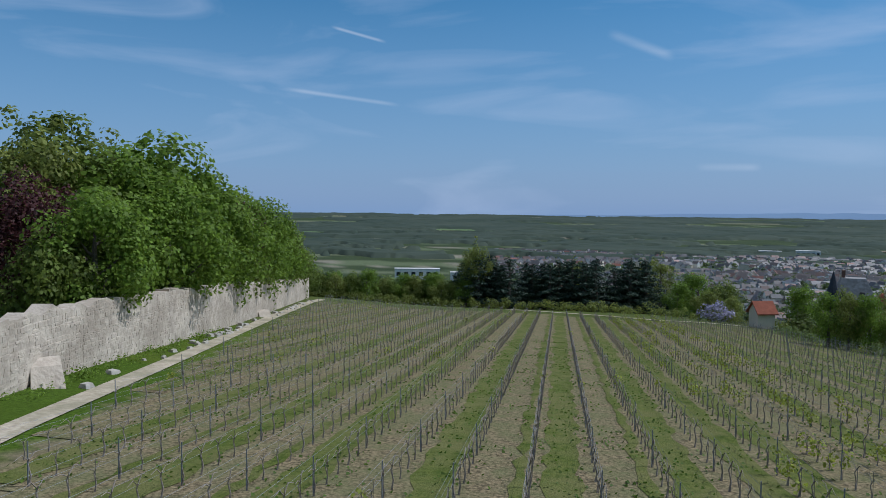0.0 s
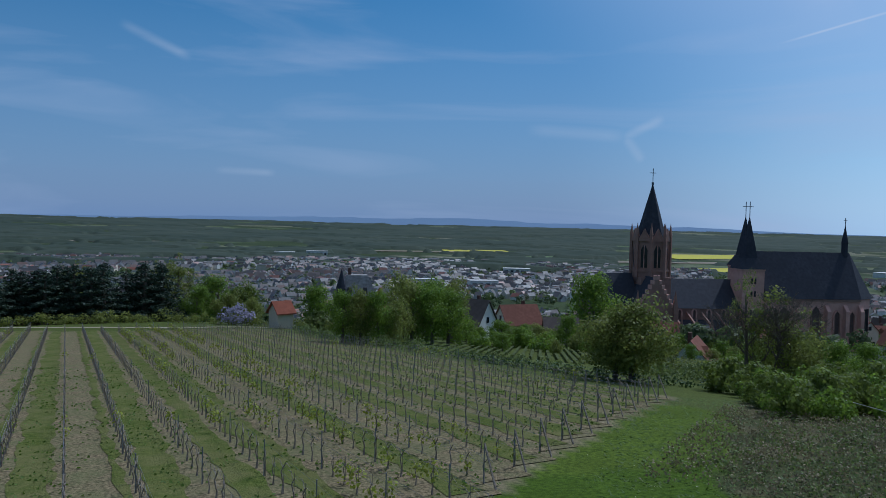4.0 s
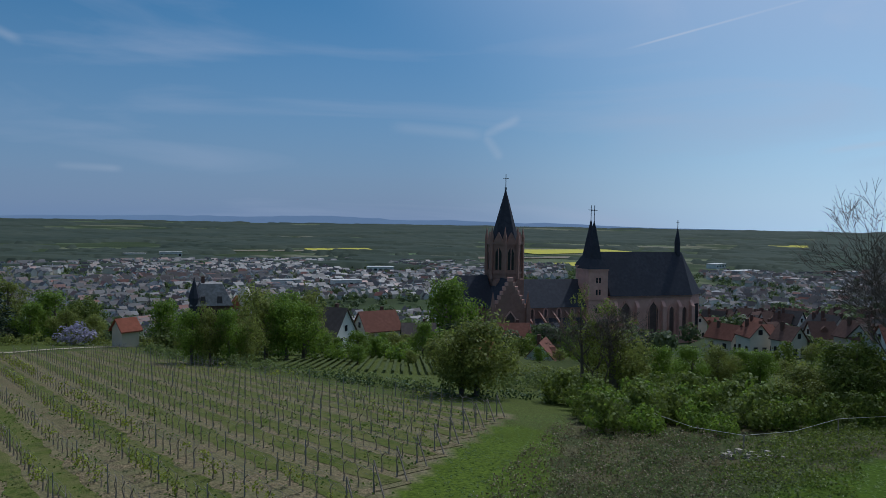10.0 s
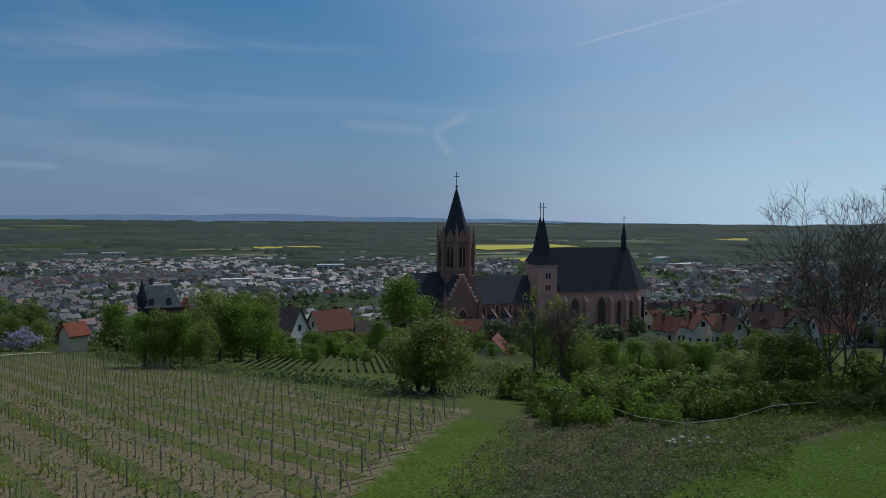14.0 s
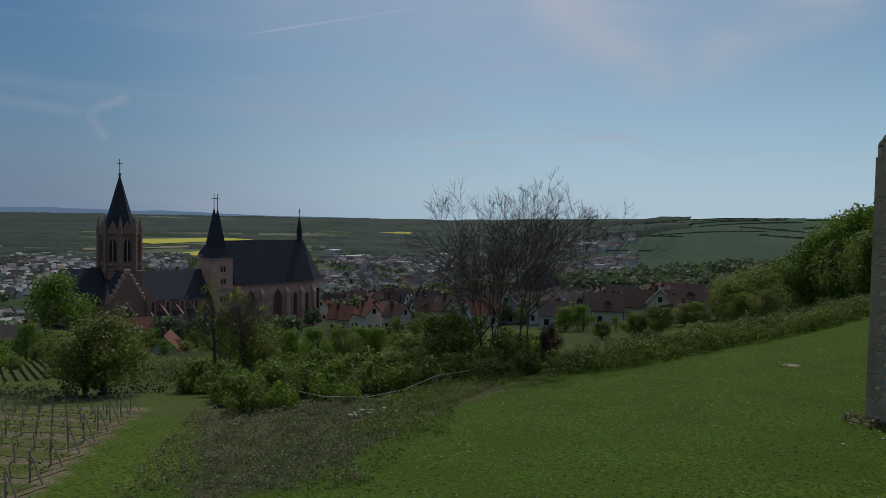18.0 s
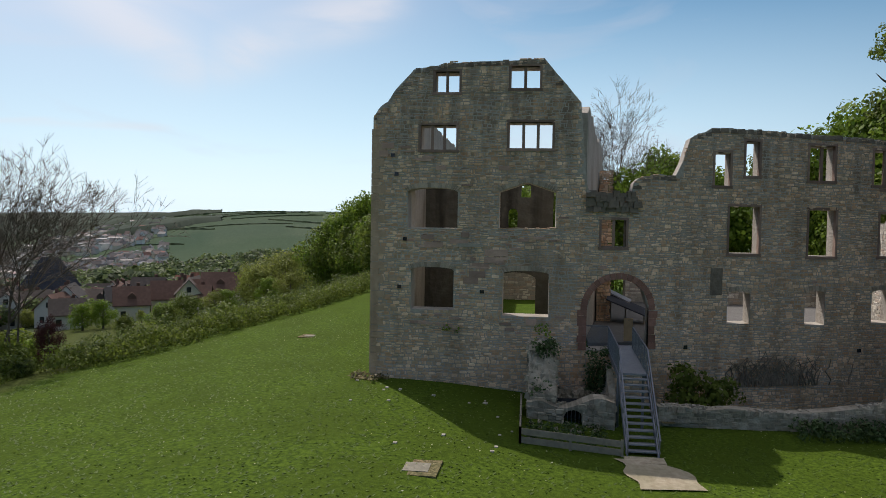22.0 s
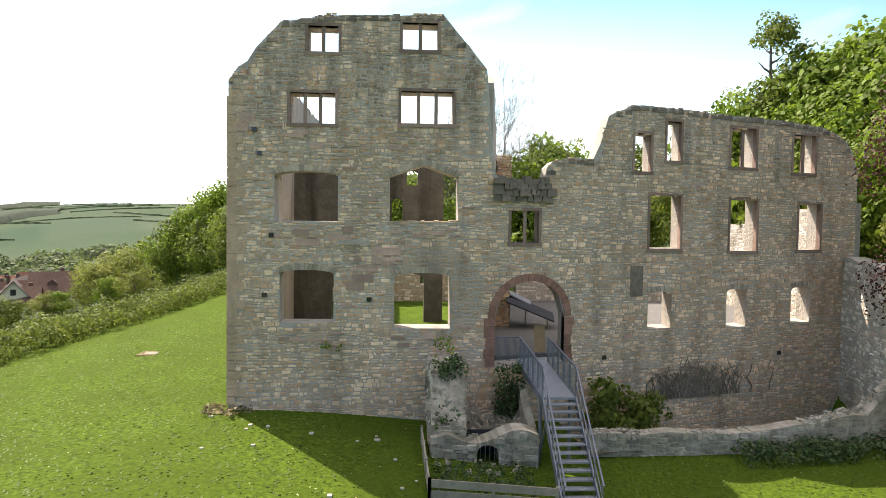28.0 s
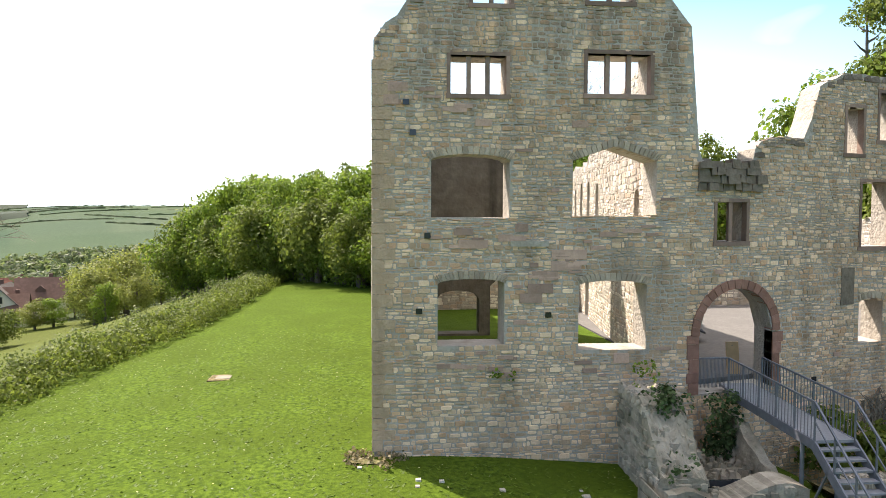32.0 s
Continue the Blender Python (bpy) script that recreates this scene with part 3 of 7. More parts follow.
# the path along the old wall and the trodden way to the steps
fm = Form()
strip(fm, [(-16, 2), (-21.5, 9.5), (-26, 16), (-36, 32), (-46, 48.5), (-56, 65), (-65, 80), (-73, 93), (-77, 101)], 0.62, 0.06, 0.6)
tagged(part("path", fm, GRAVEL), "pale gravel path between wall and vines", "path", kind="structure")
fm = Form()
strip(fm, line((-50, 118.5), (-22, 110.5), 2.0) + line((-21, 110.2), (-8, 120.5), 2.0), 0.8, 0.07, 0.3)
tagged(part("path", fm, GRAVEL), "pale path along the end of the rows", "path", kind="structure")
fm = Form()
strip(fm, line((28.2, -0.95), (25.2, -1.5), 0.25), 1.0, 0.05, 0.7)
tagged(part("trodden_path", fm, GRAVEL), "sandy trodden path at the foot of the steps", "path", kind="structure")


# ---- the castle ruin ----
def face(y, z, d=0.0):
    """A point on the ruin's front, d metres behind its face; the front bends at the gate."""
    return (36.3 + 0.3 * max(0.0, 1.0 - y) + d, y, z)


CROWN = [(10.92, 13.1), (10.7, 13.5), (10.24, 13.85), (9.85, 14.4), (9.4, 14.9), (8.98, 15.35), (7.5, 15.6), (6.0, 15.7), (4.4, 15.72), (2.83, 15.82), (2.4, 15.3), (1.7, 14.5), (1.1, 13.8),
         (1.0, 12.5), (0.95, 11.3), (0.7, 9.7), (-0.4, 9.55), (-1.35, 9.6), (-1.5, 10.3), (-2.6, 10.55), (-3.74, 10.45), (-3.9, 11.9), (-4.15, 12.35), (-5.4, 12.85), (-7.7, 12.8), (-10.2, 12.68), (-13.0, 12.62), (-15.4, 12.45), (-16.6, 12.0), (-17.2, 11.3), (-17.5, 10.3)]


def crown(y):
    for (a, u), (b, w) in zip(CROWN, CROWN[1:]):
        if b <= y <= a:
            return u + (w - u) * (a - y) / (a - b) + 0.07 * noise.noise(Vector((y * 3, 0, 0)))
    return CROWN[-1][1]


# openings: y from, y to, sill, spring of the head, rise of the head, pointed or round
OPEN = {"w1": (6.78, 7.96, 14.27, 15.24, 0), "w2": (3.0, 4.38, 14.44, 15.46, 0), "w3": (6.89, 8.63, 11.56, 12.72, 0), "w4": (2.37, 4.41, 11.64, 12.86, 0),
        "b1": (6.78, 9.19, 7.83, 9.55, 0.2), "b2": (2.14, 4.81, 7.86, 9.6, -0.45), "c1": (6.92, 8.98, 3.9, 5.8, 0.16), "c2": (2.4, 4.58, 3.71, 5.72, 0.16),
        "gate": (-2.35, 0.62, 2.2, 4.1, 1.45), "gap": (-1.18, 0.03, 7.08, 8.35, 0), "u1": (-6.2, -5.4, 10.09, 11.68, 0), "u2": (-7.66, -6.94, 10.6, 12.26, 0),
        "u3": (-11.57, -10.21, 10.45, 12.16, 0), "u4": (-14.91, -13.64, 10.31, 12.04, 0), "m1": (-7.74, -6.2, 6.82, 9.11, 0), "m2": (-11.73, -10.28, 6.71, 9.01, 0),
        "m3": (-15.35, -14.07, 6.74, 8.88, 0), "d1": (-7.38, -6.23, 3.38, 4.85, 0.14), "d2": (-11.29, -10.23, 3.29, 4.88, 0.14), "d3": (-14.89, -13.8, 3.36, 4.9, 0.14)}


def head(o, y):
    """The height of an opening's head at y."""
    a, b, _, z, rise = o
    k = (y - (a + b) / 2) / ((b - a) / 2)
    if rise < 0:
        return z - rise * (1 - abs(k))
    return z + rise * math.sqrt(max(0.0, 1 - k * k))


def wall_slabs(form, place, y0, y1, foot, top, openings, depth, step=0.35):
    """A standing wall cut into upright slabs, so that openings go through it."""
    cuts = {y0, y1}
    n = int((y1 - y0) / step)
    cuts |= {y0 + (y1 - y0) * i / n for i in range(n + 1)}
    for o in openings:
        cuts |= {o[0], o[1]}
        if o[4]:
            cuts |= {o[0] + (o[1] - o[0]) * i / 10 for i in range(11)}
    cuts = sorted(c for c in cuts if y0 <= c <= y1)
    for a, b in zip(cuts, cuts[1:]):
        if b - a < 1e-4:
            continue
        mid = (a + b) / 2
        spans, low = [], (foot(a), foot(b))
        for o in sorted((o for o in openings if o[0] < mid < o[1]), key=lambda o: o[2]):
            spans.append((low, (o[2], o[2])))
            low = (head(o, a), head(o, b))
        spans.append((low, (top(a), top(b))))
        for (la, lb), (ha, hb) in spans:
            if ha - la < 0.02 and hb - lb < 0.02:
                continue
            form.hexa([place(a, la, 0), place(a, la, depth), place(b, lb, depth), place(b, lb, 0)],
                      [place(a, max(ha, la), 0), place(a, max(ha, la), depth), place(b, max(hb, lb), depth), place(b, max(hb, lb), 0)])


def masonry(place, y0, y1, foot, top, openings, rng, course=0.115, long=0.23, proud=0.024, keep=None):
    """Rubble courses laid on a wall's face: single stones with their own size, edge and depth. Returns their blocks."""
    blocks, z = [], min(foot(y0 + (y1 - y0) * i / 40) for i in range(41)) - 0.1
    zmax = max(top(y0 + (y1 - y0) * i / 40) for i in range(41))
    while z < zmax:
        h = course * rng.uniform(0.5, 1.6)
        y = y0 + rng.uniform(-0.2, 0.05)
        while y < y1:
            w = long * rng.uniform(0.4, 1.7)
            a, b, lo, hi = max(y, y0) + 0.005, min(y + w, y1) - 0.005, z + 0.004 + rng.uniform(-0.022, 0.022), z + h - 0.004 + rng.uniform(-0.022, 0.022)
            y += w
            if b - a < 0.07 or hi > min(top(a), top(b)) + 0.05 or hi < min(foot(a), foot(b)):
                continue
            clear = True
            for o in openings:
                if a < o[1] - 0.01 and b > o[0] + 0.01 and hi > o[2] + 0.02 and lo < max(head(o, min(max(a, o[0]), o[1])), head(o, min(max(b, o[0]), o[1])), head(o, min(max((a + b) / 2, o[0]), o[1]))) - 0.02:
                    if a < o[0] - 0.1:
                        b = o[0]
                    elif b > o[1] + 0.1:
                        a = o[1]
                    else:
                        clear = False
            if not clear or b - a < 0.07:
                continue
            d = proud * rng.uniform(0.0, 1.25)
            e = 0.012 + 0.012 * rng.random()
            w2, h2 = b - a, hi - lo
            j = [rng.uniform(0.02, 0.3) for _ in range(8)]
            cx, cz = min(w2, 0.3), h2
            ringp = [(a + j[0] * cx, lo), (b - j[1] * cx, lo), (b, lo + j[2] * cz), (b, hi - j[3] * cz), (b - j[4] * cx, hi), (a + j[5] * cx, hi), (a, hi - j[6] * cz), (a, lo + j[7] * cz)]
            wav = 0.11 * noise.noise(Vector((a * 0.7, z * 1.1, y0)))
            mu, mz = (a + b) / 2, (lo + hi) / 2
            outer = [place(u, q + wav, 0.02) for u, q in ringp]
            inner = [place(u + (e if u < mu else -e), q + wav + (e if q < mz else -e), -d) for u, q in ringp]
            blocks.append((outer + inner, (a + b) / 2, (lo + hi) / 2))
        z += h
    return blocks


QUADS = [tuple(range(8, 16))] + [(i, (i + 1) % 8, 8 + (i + 1) % 8, 8 + i) for i in range(8)]


def weld(form):
    """Joins the slabs of a wall where they touch."""
    index, verts, faces = {}, [], []
    for f in form.f:
        q = []
        for i in f:
            k = tuple(round(c, 3) for c in form.v[i])
            if k not in index:
                index[k] = len(verts)
                verts.append(form.v[i])
            if index[k] not in q:
                q.append(index[k])
        if len(q) > 2:
            faces.append(tuple(q))
    form.v, form.f = verts, faces
    return form


rng = random.Random(4)
ruin = thing("castle_ruin", (36.8, 0, height(36.8, 2)), "roofless rubble-stone palace ruin with empty mullioned windows", "ruin")
holes = list(OPEN.values())
fm = Form()
wall_slabs(fm, face, -17.5, 10.92, lambda y: height(36.5, y) - 0.6, crown, holes, 1.15)
front = part("front_wall", weld(fm), CORE, ruin)
foot_line = lambda y: height(face(y, 0)[0], y) - 0.1
blocks = masonry(face, -17.48, 10.9, foot_line, crown, holes, rng)
near = sorted(blocks, key=lambda b: (b[1] - 3.0) ** 2 + (b[2] - 5.0) ** 2)
fm = Form()
for vs, y, z in near[260:]:
    fm.add(vs, QUADS)
tagged(part("facing", fm, STONE, front), kind="stuff")
for vs, y, z in near[:260]:
    part("stone", Form().add(vs, QUADS), STONE, front)
# dark weathered crown of the wall
fm = Form()
for a in np.arange(-17.4, 10.8, 0.42):
    w = min(rng.uniform(0.28, 0.5), 10.88 - a)
    t = min(crown(a), crown(min(a + w, 10.9)))
    if abs(crown(a) - crown(min(a + w, 10.9))) < 0.5:
        for d in (0.0, 0.4, 0.8):
            k = rng.uniform(0.0, 0.07)
            fm.hexa([face(a, t - 0.2, d - 0.04), face(a, t - 0.2, d + 0.38), face(a + w, t - 0.2, d + 0.38), face(a + w, t - 0.2, d - 0.04)],
                    [face(a + 0.04, t + k, d), face(a + 0.03, t + k, d + 0.34), face(a + w - 0.05, t + k * 0.8, d + 0.33), face(a + w - 0.03, t + k, d + 0.02)])
tagged(part("coping", fm, TOPSTONE, front), kind="stuff")


def frame_window(o, lights, sill=True):
    """Red sandstone surround with mullions, set into an opening."""
    a, b, z0, z1, _ = o
    win = part("window_frame", Form().hexa([face(a - 0.1, z1, -0.02), face(a - 0.1, z1, 0.3), face(b + 0.1, z1, 0.3), face(b + 0.1, z1, -0.02)],
               [face(a - 0.1, z1 + 0.12, -0.02), face(a - 0.1, z1 + 0.12, 0.3), face(b + 0.1, z1 + 0.12, 0.3), face(b + 0.1, z1 + 0.12, -0.02)]), SURROUND, ruin, "worn reddish sandstone window surround")
    bars = [(a - 0.09, a + 0.02), (b - 0.02, b + 0.09)]
    for u, w in bars:
        part("jamb", Form().hexa([face(u, z0, -0.035), face(u, z0, 0.3), face(w, z0, 0.3), face(w, z0, -0.035)], [face(u, z1, -0.035), face(u, z1, 0.3), face(w, z1, 0.3), face(w, z1, -0.035)]), SURROUND, win)
    for i in range(1, lights):
        m = a + (b - a) * i / lights
        part("mullion", Form().hexa([face(m - 0.07, z0, 0.08), face(m - 0.045, z0, 0.3), face(m + 0.045, z0, 0.3), face(m + 0.07, z0, 0.08)], [face(m - 0.07, z1, 0.08), face(m - 0.045, z1, 0.3), face(m + 0.045, z1, 0.3), face(m + 0.07, z1, 0.08)]), SURROUND, win)
    if sill:
        part("sill", Form().hexa([face(a - 0.12, z0 - 0.14, -0.05), face(a - 0.12, z0 - 0.14, 0.3), face(b + 0.12, z0 - 0.14, 0.3), face(b + 0.12, z0 - 0.14, -0.05)], [face(a - 0.12, z0, -0.05), face(a - 0.12, z0, 0.3), face(b + 0.12, z0, 0.3), face(b + 0.12, z0, -0.05)]), SURROUND, win)


for key, lights in (("w1", 2), ("w2", 2), ("w3", 3), ("w4", 3), ("u1", 1), ("u2", 1), ("u3", 2), ("u4", 2), ("m1", 1), ("m2", 1), ("m3", 1), ("gap", 2)):
    frame_window(OPEN[key], lights)


def voussoirs(o, n, size, material, name, d0=-0.05, d1=0.5, legs=0.0):
    """Wedge stones round an opening's head, and blocks down its sides."""
    a, b, z0, z1, rise = o
    pts = []
    for i in range(n + 1):
        k = math.cos(math.pi * i / n)
        y = (a + b) / 2 + k * (b - a) / 2
        pts.append((y, head(o, y)))
    cx, cz = (a + b) / 2, z1 - (0 if rise > 0.5 else 1.6)
    for p, q in zip(pts, pts[1:]):
        out = []
        for y, z in (p, q):
            l = math.hypot(y - cx, z - cz) or 1
            out.append((y + (y - cx) / l * size, z + (z - cz) / l * size))
        g = 0.012
        r = rng.uniform(0, 0.03)
        part(name, Form().hexa([face(p[0] - g, p[1], d0 - r), face(p[0] - g, p[1], d1), face(q[0] + g, q[1], d1), face(q[0] + g, q[1], d0 - r)],
                               [face(out[0][0] - g, out[0][1], d0 - r), face(out[0][0] - g, out[0][1], d1), face(out[1][0] + g, out[1][1], d1), face(out[1][0] + g, out[1][1], d0 - r)]), material, ruin)
    if legs:
        for s, y in ((1, b), (-1, a)):
            z = legs
            while z < z1 - 0.1:
                h = min(rng.uniform(0.3, 0.5), z1 - z)
                w = size * rng.uniform(0.95, 1.5)
                u, v = sorted((y, y + s * w))
                part(name, Form().hexa([face(u, z + 0.01, d0), face(u, z + 0.01, d1), face(v, z + 0.01, d1), face(v, z + 0.01, d0)], [face(u, z + h, d0), face(u, z + h, d1), face(v, z + h, d1), face(v, z + h, d0)]), material, ruin)
                z += h


voussoirs(OPEN["gate"], 19, 0.3, RED, "arch_stone", legs=2.2)
HEADS = mat("head_stones", (0.5, 0.41, 0.32), (0.38, 0.31, 0.24), 3, 0.2, bump=0.5, objrand=0.25)
for key, n in (("b1", 23), ("b2", 25), ("c1", 21), ("c2", 21), ("d1", 10), ("d2", 10), ("d3", 10)):
    voussoirs(OPEN[key], n, 0.24, HEADS, "head_stone", d0=-0.03)
# patch of red blocks and a pale slab between the lower windows
for y, z, w, h in ((4.9, 6.55, 1.1, 0.3), (5.2, 6.2, 0.55, 0.3), (5.55, 5.9, 0.6, 0.28), (5.8, 5.5, 0.8, 0.3), (6.1, 5.2, 0.7, 0.3), (7.9, 6.9, 0.9, 0.25), (6.9, 7.1, 0.45, 0.22), (6.4, 7.4, 0.4, 0.25), (3.2, 3.3, 0.5, 0.3), (10.2, 11.6, 0.6, 0.28), (10.4, 11.2, 0.45, 0.3), (7.6, 10.6, 0.5, 0.2), (8.2, 7.3, 0.6, 0.2), (4.6, 10.6, 0.5, 0.2)):
    part("red_block", Form().hexa([face(y - w / 2, z, -0.045), face(y - w / 2, z, 0.2), face(y + w / 2, z, 0.2), face(y + w / 2, z, -0.045)], [face(y - w / 2, z + h, -0.04), face(y - w / 2, z + h, 0.2), face(y + w / 2, z + h, 0.2), face(y + w / 2, z + h, -0.04)]), PATCH, ruin)
for k in range(90):
    y, z = rng.choice(((7.9, 7.2), (5.6, 5.9), (7.5, 3.5), (3.4, 7.1), (8.6, 11.2), (5.0, 6.6), (3.4, 3.4))) if k % 3 else (rng.uniform(-16, 10.4), rng.uniform(1.5, 12))
    y, z, w, h = y + rng.gauss(0, 0.7), z + rng.gauss(0, 0.3), rng.uniform(0.12, 0.3), rng.uniform(0.07, 0.15)
    if not any(o[0] - 0.3 < y < o[1] + 0.3 and o[2] - 0.25 < z < o[3] + abs(o[4]) + 0.1 for o in holes) and z + h < crown(y) - 0.3:
        part("red_block", Form().hexa([face(y - w, z, -0.045), face(y - w, z, 0.2), face(y + w, z, 0.2), face(y + w, z, -0.045)], [face(y - w, z + h, -0.04), face(y - w, z + h, 0.2), face(y + w, z + h, 0.2), face(y + w, z + h, -0.04)]), PATCH, ruin)
# A dark block replaces the recessed niche; its shade is put into the colour.
part("blocked_slot", Form().hexa([face(-5.95, 4.8, -0.04), face(-5.95, 4.8, 0.2), face(-5.35, 4.8, 0.2), face(-5.35, 4.8, -0.04)], [face(-5.95, 6.1, -0.04), face(-5.95, 6.1, 0.2), face(-5.35, 6.1, 0.2), face(-5.35, 6.1, -0.04)]), TOPSTONE, ruin, "dark block standing for a shaded niche")
part("pale_slab", Form().hexa([face(5.55, 6.95, -0.09), face(5.55, 6.95, 0.2), face(6.75, 6.95, 0.2), face(6.75, 6.95, -0.09)], [face(5.55, 7.12, -0.09), face(5.55, 7.12, 0.2), face(6.75, 7.12, 0.2), face(6.75, 7.12, -0.09)]), PALE, ruin)
# quoins up the free corner
z, k = 0.7, 0
while z < 12.4:
    h = rng.uniform(0.28, 0.42)
    w = (0.62 if k % 2 else 0.36) * rng.uniform(0.8, 1.15)
    part("quoin", Form().hexa([face(10.96 - w, z, -0.035), face(10.96 - w, z, 0.7), face(10.98, z, 0.7), face(10.98, z, -0.035)], [face(10.96 - w, z + h - 0.02, -0.035), face(10.96 - w, z + h - 0.02, 0.7), face(10.98, z + h - 0.02, 0.7), face(10.98, z + h - 0.02, -0.035)]), STONE, ruin)
    z, k = z + h, k + 1
# dark weathered corbel course over the gate
for z in (8.7, 8.95, 9.2, 9.42):
    y = 0.78
    while y > -1.5:
        w, h, k = rng.uniform(0.18, 0.5), rng.uniform(0.2, 0.3), rng.uniform(0.06, 0.24)
        j = [rng.uniform(-0.04, 0.04) for _ in range(4)]
        part("corbel", Form().hexa([face(y - w, z + j[0], -k), face(y - w, z, 0.4), face(y, z, 0.4), face(y, z + j[1], -k)], [face(y - w + 0.03, z + h + j[2], -k * 0.8), face(y - w, z + h, 0.4), face(y, z + h, 0.4), face(y - 0.02, z + h + j[3], -k * 0.9)]), TOPSTONE, ruin)
        y -= w
# put-log holes: proud dark blocks whose colour stands for the shade inside
for y, z in ((9.95, 11.2), (9.75, 10.3), (5.55, 4.75), (9.55, 4.9), (9.3, 7.2), (-4.2, 2.2), (-13.2, 1.9)):
    part("putlog_hole", Form().hexa([face(y - 0.1, z, -0.075), face(y - 0.1, z, 0.1), face(y + 0.1, z, 0.1), face(y + 0.1, z, -0.075)], [face(y - 0.09, z + 0.17, -0.075), face(y - 0.09, z + 0.17, 0.1), face(y + 0.09, z + 0.17, 0.1), face(y + 0.09, z + 0.17, -0.075)]), DARKGLASS, ruin)


# walls behind the front
def back_wall(name, a, b, foot, top, openings, depth, material=CORE, stones=True, course=0.16, long=0.32, facing=None):
    """A wall from a to b in plan; openings along its length; stones on the face to the left of a to b."""
    a, b = Vector((*a, 0)), Vector((*b, 0))
    d = (b - a).normalized()
    nrm = Vector((-d.y, d.x, 0))
    n = (b - a).length
    place = lambda u, z, w: tuple(a + d * u - nrm * w + Vector((0, 0, z)))
    f = Form()
    wall_slabs(f, place, 0, n, foot, top, openings, depth, 0.5)
    w = part(name, weld(f), material, ruin)
    if stones:
        f = Form()
        out = (lambda u, z, k: place(u, z, -k)) if depth < 0 else place
        for vs, _, _ in masonry(out, 0, n, foot, top, openings, rng, course, long):
            f.add(vs, [tuple(reversed(q)) for q in QUADS])
        tagged(part("facing", f, facing or PALE, w), kind="stuff")
    return w


rag = lambda base, amp, k: (lambda u: base(u) + amp * noise.noise(Vector((u * 0.9, k, 0))) + 0.4 * amp * noise.noise(Vector((u * 3.1, k, 4))))
# side wall at the free corner, seen through the windows
back_wall("side_wall", (66, 10.9), (37.4, 10.9), lambda u: 0.0, rag(lambda u: 14.5 - 1.5 * ss(19, 27, u), 0.3, 1), [(10, 11.4, 7.6, 9.6, 0.3), (16, 17.4, 7.6, 9.6, 0.3), (22.5, 23.9, 7.6, 9.6, 0.3), (9, 10.6, 3.2, 5.2, 0.3), (16, 17.6, 3.2, 5.2, 0.3)], -0.9)
back_wall("cross_wall", (60, -1.75), (37.4, 1.5), lambda u: 1.0, rag(lambda u: 10.6 + 2.4 * ss(5, 13, u) + 0.8 * ss(15, 22, u), 0.5, 2), [(1.6, 2.4, 6.2, 9.0, 0.5), (4.0, 4.9, 6.2, 9.2, 0.5), (6.6, 7.5, 6.2, 9.2, 0.5), (9.4, 10.3, 6.2, 9.0, 0.5), (3.0, 4.2, 2.0, 4.2, 0.5), (6.4, 7.6, 2.0, 4.2, 0.5), (18.6, 19.4, 6.6, 8.6, 0.3)], -0.8)
stub = part("wall_stub", Form().box(45.9, -1.2, 1.0, 46.7, -0.6, 9.6).hexa([(45.9, -1.2, 9.6), (46.7, -1.2, 9.6), (46.7, -0.6, 9.6), (45.9, -0.6, 9.6)], [(46.0, -1.08, 10.0), (46.4, -1.05, 9.9), (46.6, -0.75, 10.9), (45.95, -0.65, 11.3)]), MOSSY, ruin)
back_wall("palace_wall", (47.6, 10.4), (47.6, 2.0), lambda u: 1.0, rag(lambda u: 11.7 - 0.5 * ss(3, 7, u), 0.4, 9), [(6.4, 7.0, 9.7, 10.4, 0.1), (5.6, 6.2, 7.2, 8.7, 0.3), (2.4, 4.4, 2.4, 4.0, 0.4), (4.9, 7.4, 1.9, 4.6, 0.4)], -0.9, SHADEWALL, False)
# far long wall and the right-hand inner wall, which takes the sun
back_wall("far_wall", (56.5, 10.9), (58.5, -19), lambda u: 0.0, rag(lambda u: 6.6 - 1.2 * ss(8, 20, u), 0.6, 3), [(2.5, 3.7, 3.4, 5.0, 0.4), (8.0, 9.3, 3.4, 5.0, 0.4), (13, 14.6, 2.2, 4.6, 0.7), (20, 21.2, 3.2, 4.6, 0.3)], -0.9)
back_wall("inner_wall", (58.0, -18.0), (42.6, -17.2), lambda u: 0.0, rag(lambda u: 7.4 + 0.10 * u, 0.7, 5), [(12.4, 13.4, 4.6, 7.2, -0.9), (8.4, 9.6, 4.6, 7.2, -0.9), (5.0, 6.0, 4.6, 7.2, -0.9)], -1.0)
court = Form()
court.prism([(37.7, 0.4), (43.1, -17.6), (57.5, -17.8), (57, 0.4)], 0.2, 2.35)
tagged(part("courtyard_floor", court, COURT), "grey gravel floor of the ruin's yard", "yard", kind="structure")
tagged(part("courtyard_lawn", Form().box(37.4, 0.45, 0.2, 57, 10.9, 2.3), LAWN), "grass floor inside the roofless palace", "lawn", kind="structure")
panel = thing("sheet_stack", (46, -2.4, 2.35), "tilted dark sheets leaning on a trestle in the yard", "sheets")
part("sheet", Form().hexa([(44.8, -3.6, 2.7), (46.6, -3.9, 2.9), (46.8, -1.4, 3.9), (45.0, -1.1, 3.7)], [(44.8, -3.6, 2.78), (46.6, -3.9, 2.98), (46.8, -1.4, 3.98), (45.0, -1.1, 3.78)]), SLATE, panel)
